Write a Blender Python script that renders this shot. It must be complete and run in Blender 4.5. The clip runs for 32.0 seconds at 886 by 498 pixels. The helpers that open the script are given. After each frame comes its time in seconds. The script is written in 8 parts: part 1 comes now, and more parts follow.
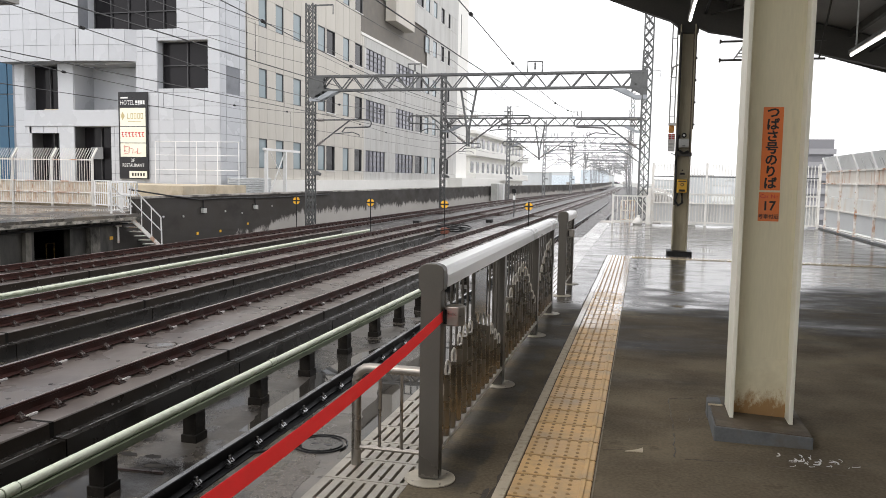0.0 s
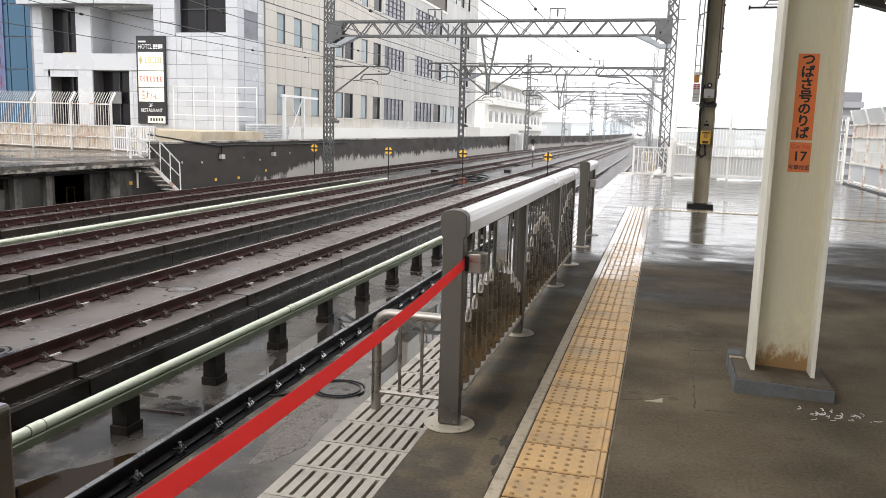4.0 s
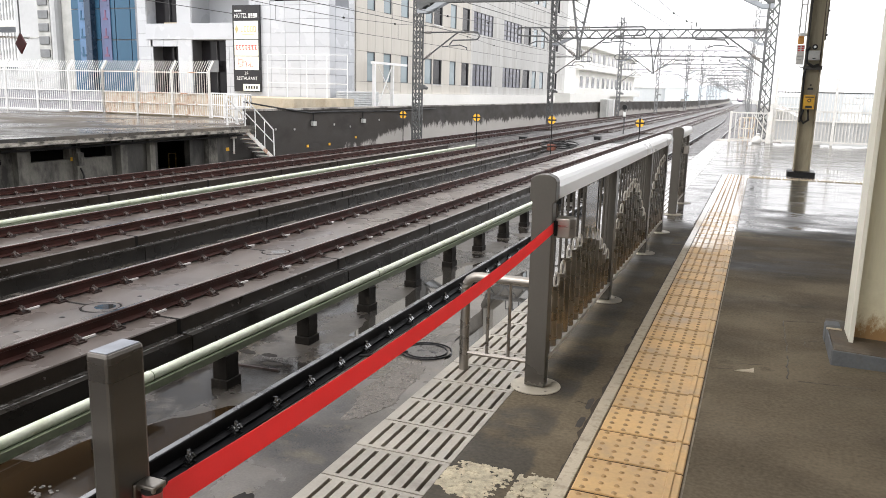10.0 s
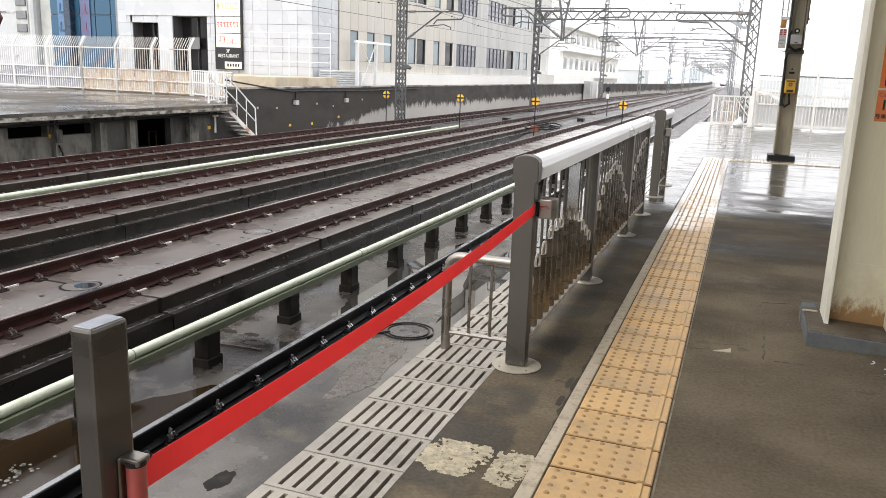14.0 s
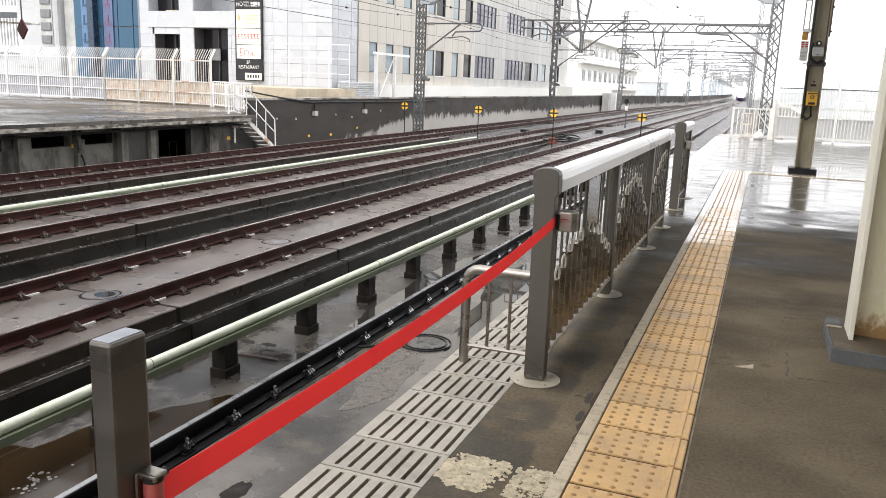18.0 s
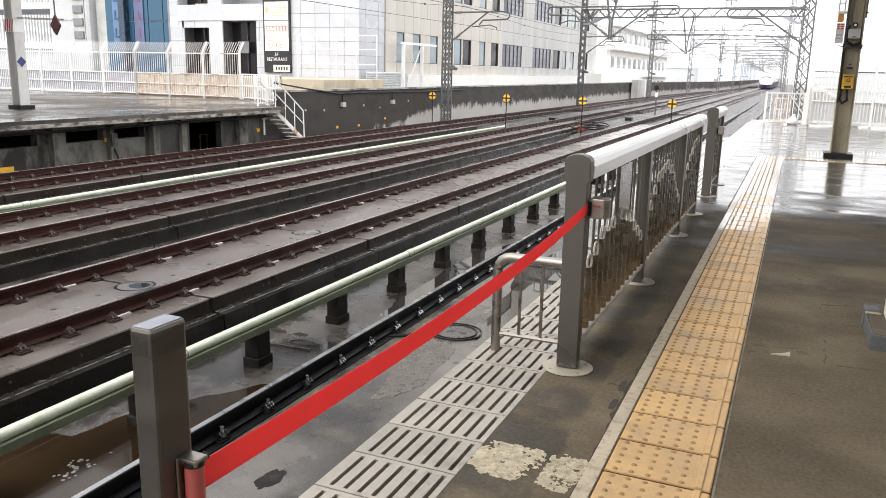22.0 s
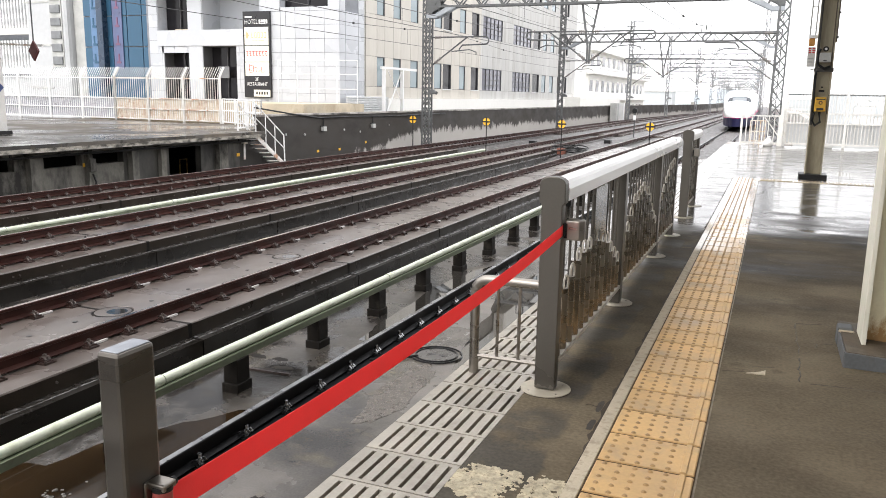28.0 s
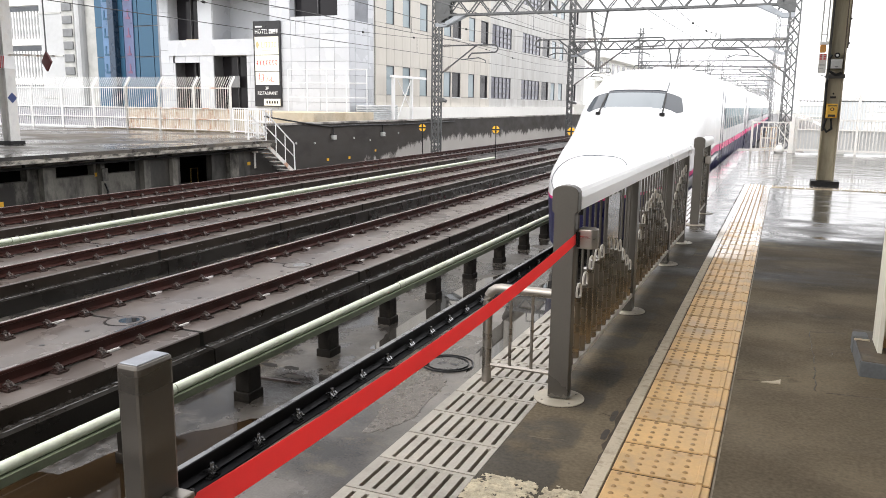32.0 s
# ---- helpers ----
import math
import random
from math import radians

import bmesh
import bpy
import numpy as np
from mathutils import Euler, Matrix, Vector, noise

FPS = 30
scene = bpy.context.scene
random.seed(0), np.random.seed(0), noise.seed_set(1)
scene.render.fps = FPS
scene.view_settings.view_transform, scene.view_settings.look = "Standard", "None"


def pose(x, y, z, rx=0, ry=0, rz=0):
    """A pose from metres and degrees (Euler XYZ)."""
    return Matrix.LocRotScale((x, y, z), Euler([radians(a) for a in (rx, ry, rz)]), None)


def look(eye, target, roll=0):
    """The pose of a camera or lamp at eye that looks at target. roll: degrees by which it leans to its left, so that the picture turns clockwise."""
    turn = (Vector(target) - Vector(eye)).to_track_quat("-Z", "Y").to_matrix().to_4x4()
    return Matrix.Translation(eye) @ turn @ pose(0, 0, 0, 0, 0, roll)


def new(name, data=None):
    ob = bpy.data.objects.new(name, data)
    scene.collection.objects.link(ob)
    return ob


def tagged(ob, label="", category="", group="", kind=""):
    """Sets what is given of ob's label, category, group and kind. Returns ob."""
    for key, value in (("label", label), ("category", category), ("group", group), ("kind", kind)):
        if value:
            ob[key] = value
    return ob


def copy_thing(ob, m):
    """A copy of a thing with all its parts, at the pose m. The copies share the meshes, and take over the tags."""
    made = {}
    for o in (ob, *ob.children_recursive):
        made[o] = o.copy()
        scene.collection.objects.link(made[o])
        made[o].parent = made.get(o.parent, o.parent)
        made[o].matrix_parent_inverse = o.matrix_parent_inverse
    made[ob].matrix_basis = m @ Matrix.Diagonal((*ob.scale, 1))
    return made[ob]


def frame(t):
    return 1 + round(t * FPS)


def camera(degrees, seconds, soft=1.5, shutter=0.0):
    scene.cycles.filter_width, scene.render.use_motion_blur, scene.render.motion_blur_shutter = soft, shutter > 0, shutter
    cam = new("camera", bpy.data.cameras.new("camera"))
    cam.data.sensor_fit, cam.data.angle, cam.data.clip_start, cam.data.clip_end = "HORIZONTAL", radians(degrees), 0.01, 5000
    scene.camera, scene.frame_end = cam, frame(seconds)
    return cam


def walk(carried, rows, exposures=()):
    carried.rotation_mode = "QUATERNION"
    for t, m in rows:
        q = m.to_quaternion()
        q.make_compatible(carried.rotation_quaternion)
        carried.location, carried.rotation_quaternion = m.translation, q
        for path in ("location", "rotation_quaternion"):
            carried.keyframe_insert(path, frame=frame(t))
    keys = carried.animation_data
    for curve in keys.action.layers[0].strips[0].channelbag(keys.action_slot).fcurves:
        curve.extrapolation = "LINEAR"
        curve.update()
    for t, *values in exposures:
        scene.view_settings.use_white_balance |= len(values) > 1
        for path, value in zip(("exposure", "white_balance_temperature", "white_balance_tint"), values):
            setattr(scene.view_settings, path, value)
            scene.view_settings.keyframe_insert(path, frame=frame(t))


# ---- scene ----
cam = camera(58.7, 32.0, soft=0.9)
PATH = [
    (0, (0.000, 0.000, 1.533), (-0.486, 1.932, 1.353), 0.96),
    (0.5, (0.000, 0.006, 1.525), (-0.509, 1.930, 1.331), 0.98),
    (1, (-0.006, 0.015, 1.519), (-0.526, 1.934, 1.297), 1.20),
    (1.5, (-0.016, 0.016, 1.514), (-0.544, 1.930, 1.270), 1.60),
    (2, (-0.027, 0.014, 1.512), (-0.561, 1.924, 1.253), 1.79),
    (2.5, (-0.033, 0.020, 1.514), (-0.554, 1.932, 1.241), 1.75),
    (3, (-0.038, 0.027, 1.510), (-0.551, 1.938, 1.219), 1.76),
    (3.5, (-0.039, 0.036, 1.509), (-0.555, 1.944, 1.203), 1.72),
    (5.5, (-0.037, 0.028, 1.506), (-0.571, 1.931, 1.200), 1.33),
    (6, (-0.032, 0.023, 1.508), (-0.569, 1.925, 1.200), 1.07),
    (6.5, (-0.030, 0.028, 1.511), (-0.574, 1.926, 1.197), 1.01),
    (7, (-0.042, 0.023, 1.507), (-0.603, 1.915, 1.182), 1.44),
    (7.5, (-0.048, 0.028, 1.507), (-0.635, 1.911, 1.172), 1.69),
    (8, (-0.047, 0.025, 1.509), (-0.651, 1.902, 1.171), 1.70),
    (8.5, (-0.041, 0.020, 1.510), (-0.656, 1.894, 1.180), 1.66),
    (9, (-0.042, 0.010, 1.517), (-0.697, 1.870, 1.185), 1.59),
    (9.5, (-0.042, -0.011, 1.513), (-0.754, 1.823, 1.155), 1.57),
    (10, (-0.032, -0.028, 1.501), (-0.753, 1.796, 1.107), 1.33),
    (10.5, (-0.029, -0.044, 1.499), (-0.734, 1.782, 1.089), 1.50),
    (11, (-0.024, -0.066, 1.506), (-0.731, 1.764, 1.116), 1.91),
    (11.5, (-0.026, -0.071, 1.508), (-0.736, 1.762, 1.141), 1.93),
    (12, (-0.025, -0.067, 1.505), (-0.722, 1.771, 1.137), 1.58),
    (12.5, (-0.021, -0.056, 1.501), (-0.698, 1.784, 1.107), 1.39),
    (13, (-0.014, -0.039, 1.498), (-0.686, 1.796, 1.073), 1.64),
    (13.5, (-0.020, -0.034, 1.496), (-0.691, 1.797, 1.053), 2.01),
    (14, (-0.024, -0.045, 1.500), (-0.699, 1.786, 1.060), 1.97),
    (14.5, (-0.026, -0.043, 1.499), (-0.714, 1.783, 1.060), 1.94),
    (16.5, (-0.034, -0.018, 1.496), (-0.732, 1.803, 1.051), 1.98),
    (17, (-0.042, -0.013, 1.497), (-0.738, 1.809, 1.050), 2.19),
    (17.5, (-0.043, -0.019, 1.499), (-0.747, 1.802, 1.065), 2.22),
    (18, (-0.042, -0.026, 1.501), (-0.760, 1.794, 1.087), 2.10),
    (18.5, (-0.040, -0.023, 1.501), (-0.764, 1.799, 1.104), 1.76),
    (19, (-0.042, -0.016, 1.501), (-0.771, 1.805, 1.109), 1.49),
    (19.5, (-0.042, -0.013, 1.500), (-0.774, 1.804, 1.097), 1.41),
    (20, (-0.040, -0.019, 1.499), (-0.778, 1.794, 1.088), 1.35),
    (20.5, (-0.048, -0.030, 1.496), (-0.800, 1.775, 1.078), 1.54),
    (21, (-0.057, -0.032, 1.492), (-0.835, 1.760, 1.062), 1.54),
    (21.5, (-0.055, -0.025, 1.490), (-0.841, 1.760, 1.049), 1.31),
    (22, (-0.056, -0.026, 1.491), (-0.838, 1.761, 1.050), 1.21),
    (22.5, (-0.044, -0.017, 1.488), (-0.829, 1.769, 1.049), 1.08),
    (23, (-0.034, -0.020, 1.489), (-0.822, 1.766, 1.054), 1.16),
    (23.5, (-0.030, -0.022, 1.492), (-0.819, 1.766, 1.065), 0.99),
    (24, (-0.032, -0.021, 1.490), (-0.810, 1.772, 1.066), 0.76),
    (24.5, (-0.038, -0.021, 1.490), (-0.808, 1.775, 1.065), 0.82),
    (25, (-0.043, -0.032, 1.489), (-0.806, 1.769, 1.069), 0.91),
    (25.5, (-0.041, -0.035, 1.491), (-0.795, 1.770, 1.075), 0.84),
    (27.5, (-0.029, -0.032, 1.492), (-0.777, 1.781, 1.098), 0.83),
    (28, (-0.026, -0.032, 1.493), (-0.772, 1.784, 1.110), 1.00),
    (28.5, (-0.030, -0.033, 1.493), (-0.779, 1.783, 1.118), 1.10),
    (29, (-0.035, -0.039, 1.494), (-0.784, 1.777, 1.120), 1.16),
    (29.5, (-0.042, -0.036, 1.496), (-0.790, 1.782, 1.123), 1.28),
    (30, (-0.044, -0.033, 1.495), (-0.793, 1.784, 1.123), 1.23),
    (30.5, (-0.046, -0.030, 1.494), (-0.796, 1.786, 1.121), 1.27),
    (31, (-0.052, -0.028, 1.495), (-0.803, 1.787, 1.119), 1.36),
    (31.5, (-0.051, -0.027, 1.494), (-0.805, 1.787, 1.119), 1.24),
    (32, (-0.042, -0.033, 1.498), (-0.812, 1.777, 1.134), 0.71),
]
EXPOSURES = [(0.0, 0.57), (1.0, 0.61), (2.0, 0.77), (3.0, 0.85), (6.0, 0.93), (9.0, 1.01), (10.0, 1.05), (11.0, 1.13), (12.0, 1.11), (14.0, 1.08), (19.0, 1.13), (23.0, 1.16), (28.0, 1.17), (29.0, 1.11), (32.0, 1.11)]
walk(cam, [(t, look(eye, target, roll)) for t, eye, target, roll in PATH], EXPOSURES)

# ---- overcast daylight ----
world = bpy.data.worlds.new("overcast")
scene.world = world
world.use_nodes = True
wn = world.node_tree.nodes
wl = world.node_tree.links
wn.clear()
sky = wn.new("ShaderNodeTexSky")
sky.sky_type = "NISHITA"
sky.sun_disc = False
sky.sun_elevation = radians(52)
sky.sun_rotation = radians(200)
sky.dust_density = 5.0
dim = wn.new("ShaderNodeMixRGB")
dim.blend_type = "MULTIPLY"
dim.inputs[0].default_value = 1.0
dim.inputs[2].default_value = (0.1, 0.1, 0.1, 1)
cloud = wn.new("ShaderNodeMixRGB")
cloud.inputs[0].default_value = 0.9
cloud.inputs[2].default_value = (1.01, 1.0, 1.02, 1)
bg = wn.new("ShaderNodeBackground")
bg.inputs["Strength"].default_value = 1.25
out = wn.new("ShaderNodeOutputWorld")
wl.new(sky.outputs[0], dim.inputs[1])
wl.new(dim.outputs[0], cloud.inputs[1])
tcw = wn.new("ShaderNodeTexCoord")
sepw = wn.new("ShaderNodeSeparateXYZ")
wl.new(tcw.outputs["Generated"], sepw.inputs[0])
rise = wn.new("ShaderNodeMapRange")
rise.inputs["From Min"].default_value = 0.0
rise.inputs["From Max"].default_value = 1.0
rise.inputs["To Min"].default_value = 0.88
rise.inputs["To Max"].default_value = 1.13
wl.new(sepw.outputs["Z"], rise.inputs["Value"])
veil = wn.new("ShaderNodeMixRGB")
veil.blend_type = "MULTIPLY"
veil.inputs[0].default_value = 1.0
wl.new(cloud.outputs[0], veil.inputs[1])
wl.new(rise.outputs[0], veil.inputs[2])
wl.new(veil.outputs[0], bg.inputs["Color"])
wl.new(bg.outputs[0], out.inputs["Surface"])

sun_data = bpy.data.lights.new("sun", "SUN")
sun_data.energy = 0.6
sun_data.angle = radians(25)
sun_data.color = (1.0, 0.98, 0.95)
sun_ob = new("sun", sun_data)
sun_ob.matrix_world = look((-20, -40, 60), (0, 10, 0))


# ---- materials ----
def mat(name, base, rough=0.6, metal=0.0, var=0.25, scale=1.5, fine=30.0, bump=0.15, tint=None, tint_amount=0.0,
        tint_scale=0.8, tint_edge=(0.5, 0.65), rough_var=0.15, each=0.0, stretch=(1, 1, 1), coat=0.0, spec=0.5):
    """Paint, metal or stone: a base colour with two scales of noise, stains of a second colour, and fine relief."""
    m = bpy.data.materials.new(name)
    m.use_nodes = True
    n, l = m.node_tree.nodes, m.node_tree.links
    b = n["Principled BSDF"]
    b.inputs["Metallic"].default_value = metal
    b.inputs["Coat Weight"].default_value = coat
    b.inputs["Specular IOR Level"].default_value = spec
    tc = n.new("ShaderNodeTexCoord")
    mp = n.new("ShaderNodeMapping")
    mp.inputs["Scale"].default_value = stretch
    l.new(tc.outputs["Object"], mp.inputs["Vector"])
    geo = n.new("ShaderNodeObjectInfo")
    shift = n.new("ShaderNodeVectorMath")
    shift.operation = "ADD"
    times = n.new("ShaderNodeMath")
    times.operation = "MULTIPLY"
    times.inputs[1].default_value = 37.0
    l.new(geo.outputs["Random"], times.inputs[0])
    l.new(mp.outputs[0], shift.inputs[0])
    l.new(times.outputs[0], shift.inputs[1])
    big = n.new("ShaderNodeTexNoise")
    big.inputs["Scale"].default_value = scale
    big.inputs["Detail"].default_value = 5
    small = n.new("ShaderNodeTexNoise")
    small.inputs["Scale"].default_value = fine
    small.inputs["Detail"].default_value = 3
    l.new(shift.outputs[0], big.inputs["Vector"])
    l.new(shift.outputs[0], small.inputs["Vector"])
    both = n.new("ShaderNodeMath")
    both.operation = "MULTIPLY_ADD"
    both.inputs[1].default_value = 0.35
    l.new(small.outputs["Fac"], both.inputs[0])
    l.new(big.outputs["Fac"], both.inputs[2])
    ramp = n.new("ShaderNodeMapRange")
    ramp.inputs["From Min"].default_value = 0.4
    ramp.inputs["From Max"].default_value = 0.95
    ramp.inputs["To Min"].default_value = 1 - var
    ramp.inputs["To Max"].default_value = 1 + var
    l.new(both.outputs[0], ramp.inputs["Value"])
    val = ramp.outputs[0]
    if each:
        er = n.new("ShaderNodeMapRange")
        er.inputs["To Min"].default_value = 1 - each
        er.inputs["To Max"].default_value = 1 + each
        l.new(geo.outputs["Random"], er.inputs["Value"])
        mul = n.new("ShaderNodeMath")
        mul.operation = "MULTIPLY"
        l.new(val, mul.inputs[0])
        l.new(er.outputs[0], mul.inputs[1])
        val = mul.outputs[0]
    hue = n.new("ShaderNodeHueSaturation")
    hue.inputs["Color"].default_value = (*base, 1)
    l.new(val, hue.inputs["Value"])
    colour = hue.outputs[0]
    if tint:
        st = n.new("ShaderNodeTexNoise")
        st.inputs["Scale"].default_value = tint_scale
        st.inputs["Detail"].default_value = 7
        st.inputs["Roughness"].default_value = 0.65
        l.new(shift.outputs[0], st.inputs["Vector"])
        sr = n.new("ShaderNodeMapRange")
        sr.inputs["From Min"].default_value, sr.inputs["From Max"].default_value = tint_edge
        sr.inputs["To Max"].default_value = tint_amount
        l.new(st.outputs["Fac"], sr.inputs["Value"])
        mix = n.new("ShaderNodeMixRGB")
        mix.inputs[2].default_value = (*tint, 1)
        l.new(sr.outputs[0], mix.inputs[0])
        l.new(colour, mix.inputs[1])
        colour = mix.outputs[0]
    l.new(colour, b.inputs["Base Color"])
    rr = n.new("ShaderNodeMapRange")
    rr.inputs["From Min"].default_value = 0.3
    rr.inputs["From Max"].default_value = 0.7
    rr.inputs["To Min"].default_value = max(0.02, rough - rough_var)
    rr.inputs["To Max"].default_value = min(1.0, rough + rough_var)
    l.new(big.outputs["Fac"], rr.inputs["Value"])
    l.new(rr.outputs[0], b.inputs["Roughness"])
    if bump:
        bp = n.new("ShaderNodeBump")
        bp.inputs["Strength"].default_value = bump
        bp.inputs["Distance"].default_value = 0.004
        l.new(small.outputs["Fac"], bp.inputs["Height"])
        l.new(bp.outputs[0], b.inputs["Normal"])
    return m


def wet_mat(name, dry, wet, rough_dry=0.75, y_from=None, y_to=None, scale=0.5, amount=(0.45, 0.6), wet_rough=0.06, streak=(1, 1, 1), lanes=0.0, spread=0.25, mottle=0.0, spec=0.5, damp=0.0):
    """Paving, wet in patches of noise, or past a ragged line where rain reaches it."""
    m = bpy.data.materials.new(name)
    m.use_nodes = True
    n, l = m.node_tree.nodes, m.node_tree.links
    b = n["Principled BSDF"]
    tc = n.new("ShaderNodeTexCoord")
    mp = n.new("ShaderNodeMapping")
    mp.inputs["Scale"].default_value = streak
    l.new(tc.outputs["Object"], mp.inputs["Vector"])
    a = n.new("ShaderNodeTexNoise")
    a.inputs["Scale"].default_value = scale
    a.inputs["Detail"].default_value = 6
    a.inputs["Roughness"].default_value = 0.6
    l.new(mp.outputs[0], a.inputs["Vector"])
    g = n.new("ShaderNodeTexNoise")
    g.inputs["Scale"].default_value = 55
    g.inputs["Detail"].default_value = 4
    l.new(tc.outputs["Object"], g.inputs["Vector"])
    big = n.new("ShaderNodeTexNoise")
    big.inputs["Scale"].default_value = 1.7
    big.inputs["Detail"].default_value = 6
    l.new(tc.outputs["Object"], big.inputs["Vector"])
    level = a.outputs["Fac"]
    if y_from is not None:
        wide = n.new("ShaderNodeMath")
        wide.operation = "MULTIPLY_ADD"
        wide.inputs[1].default_value = 0.85
        wide.inputs[2].default_value = 0.075
        l.new(level, wide.inputs[0])
        level = wide.outputs[0]
        sep = n.new("ShaderNodeSeparateXYZ")
        l.new(tc.outputs["Object"], sep.inputs[0])
        yr = n.new("ShaderNodeMapRange")
        yr.inputs["From Min"].default_value = y_from
        yr.inputs["From Max"].default_value = y_to
        yr.inputs["To Min"].default_value = -0.4
        yr.inputs["To Max"].default_value = 0.22
        l.new(sep.outputs["Y"], yr.inputs["Value"])
        add = n.new("ShaderNodeMath")
        l.new(level, add.inputs[0])
        l.new(yr.outputs[0], add.inputs[1])
        level = add.outputs[0]
        if lanes:
            xr = n.new("ShaderNodeMapRange")
            xr.inputs["From Min"].default_value = 3.0
            xr.inputs["From Max"].default_value = -0.7
            xr.inputs["To Max"].default_value = lanes
            l.new(sep.outputs["X"], xr.inputs["Value"])
            add2 = n.new("ShaderNodeMath")
            l.new(level, add2.inputs[0])
            l.new(xr.outputs[0], add2.inputs[1])
            level = add2.outputs[0]
    w = n.new("ShaderNodeMapRange")
    w.inputs["From Min"].default_value, w.inputs["From Max"].default_value = amount
    l.new(level, w.inputs["Value"])
    tone = n.new("ShaderNodeMath")
    tone.operation = "MULTIPLY_ADD"
    tone.inputs[1].default_value = 0.5
    l.new(g.outputs["Fac"], tone.inputs[0])
    l.new(big.outputs["Fac"], tone.inputs[2])
    tr = n.new("ShaderNodeMapRange")
    tr.inputs["From Min"].default_value = 0.45
    tr.inputs["From Max"].default_value = 1.0
    tr.inputs["To Min"].default_value = 0.5
    tr.inputs["To Max"].default_value = 1.5
    l.new(tone.outputs[0], tr.inputs["Value"])
    mix = n.new("ShaderNodeMixRGB")
    mix.inputs[1].default_value = (*dry, 1)
    mix.inputs[2].default_value = (*wet, 1)
    soak = n.new("ShaderNodeMapRange")
    reach = 0.09 if y_from is not None else 0.0
    soak.inputs["From Min"].default_value, soak.inputs["From Max"].default_value = amount[0] - reach, amount[1] - 1.6 * reach
    l.new(level, soak.inputs["Value"])
    l.new(soak.outputs[0], mix.inputs[0])
    colour = mix.outputs[0]
    if mottle:
        mo = n.new("ShaderNodeTexNoise")
        mo.inputs["Scale"].default_value = 0.9
        mo.inputs["Detail"].default_value = 8
        mo.inputs["Roughness"].default_value = 0.68
        l.new(tc.outputs["Object"], mo.inputs["Vector"])
        for low, high, shade in ((0.52, 0.70, (0.062, 0.052, 0.036)), (0.46, 0.34, (0.155, 0.130, 0.088))):
            mr = n.new("ShaderNodeMapRange")
            mr.inputs["From Min"].default_value, mr.inputs["From Max"].default_value = low, high
            mr.inputs["To Max"].default_value = mottle
            l.new(mo.outputs["Fac"], mr.inputs["Value"])
            mm = n.new("ShaderNodeMixRGB")
            mm.inputs[2].default_value = (*shade, 1)
            l.new(mr.outputs[0], mm.inputs[0])
            l.new(colour, mm.inputs[1])
            colour = mm.outputs[0]
        fm = n.new("ShaderNodeTexNoise")
        fm.inputs["Scale"].default_value = 3.4
        fm.inputs["Detail"].default_value = 9
        fm.inputs["Roughness"].default_value = 0.72
        l.new(tc.outputs["Object"], fm.inputs["Vector"])
        for low, high, shade in ((0.58, 0.68, (0.05, 0.041, 0.028)), (0.43, 0.33, (0.17, 0.138, 0.088))):
            fr2 = n.new("ShaderNodeMapRange")
            fr2.inputs["From Min"].default_value, fr2.inputs["From Max"].default_value = low, high
            fr2.inputs["To Max"].default_value = mottle
            l.new(fm.outputs["Fac"], fr2.inputs["Value"])
            fmix = n.new("ShaderNodeMixRGB")
            fmix.inputs[2].default_value = (*shade, 1)
            l.new(fr2.outputs[0], fmix.inputs[0])
            l.new(colour, fmix.inputs[1])
            colour = fmix.outputs[0]
    gloss = w.outputs[0]
    if damp:
        dn = n.new("ShaderNodeTexNoise")
        dn.inputs["Scale"].default_value = 2.3
        dn.inputs["Detail"].default_value = 8
        dn.inputs["Roughness"].default_value = 0.6
        l.new(tc.outputs["Object"], dn.inputs["Vector"])
        dx = n.new("ShaderNodeMapRange")
        dx.inputs["From Min"].default_value, dx.inputs["From Max"].default_value = -0.63, -0.80
        dx.inputs["To Min"].default_value, dx.inputs["To Max"].default_value = -0.6, damp
        l.new(sep.outputs["X"], dx.inputs["Value"])
        ds = n.new("ShaderNodeMath")
        l.new(dn.outputs["Fac"], ds.inputs[0])
        l.new(dx.outputs[0], ds.inputs[1])
        dw = n.new("ShaderNodeMapRange")
        dw.inputs["From Min"].default_value, dw.inputs["From Max"].default_value = 0.50, 0.62
        dw.inputs["To Max"].default_value = 0.85
        l.new(ds.outputs[0], dw.inputs["Value"])
        dm_ = n.new("ShaderNodeMixRGB")
        dm_.inputs[2].default_value = (0.056, 0.050, 0.040, 1)
        l.new(dw.outputs[0], dm_.inputs[0])
        l.new(colour, dm_.inputs[1])
        colour = dm_.outputs[0]
        half = n.new("ShaderNodeMath")
        half.operation = "MULTIPLY"
        half.inputs[1].default_value = 0.42
        l.new(dw.outputs[0], half.inputs[0])
        top = n.new("ShaderNodeMath")
        top.operation = "MAXIMUM"
        l.new(half.outputs[0], top.inputs[0])
        l.new(w.outputs[0], top.inputs[1])
        gloss = top.outputs[0]
    sp = n.new("ShaderNodeMapRange")
    sp.inputs["To Min"].default_value, sp.inputs["To Max"].default_value = spec, 0.55
    l.new(w.outputs[0], sp.inputs["Value"])
    l.new(sp.outputs[0], b.inputs["Specular IOR Level"])
    hue = n.new("ShaderNodeHueSaturation")
    l.new(colour, hue.inputs["Color"])
    l.new(tr.outputs[0], hue.inputs["Value"])
    l.new(hue.outputs[0], b.inputs["Base Color"])
    rr = n.new("ShaderNodeMapRange")
    rr.inputs["To Min"].default_value = rough_dry
    rr.inputs["To Max"].default_value = wet_rough
    l.new(gloss, rr.inputs["Value"])
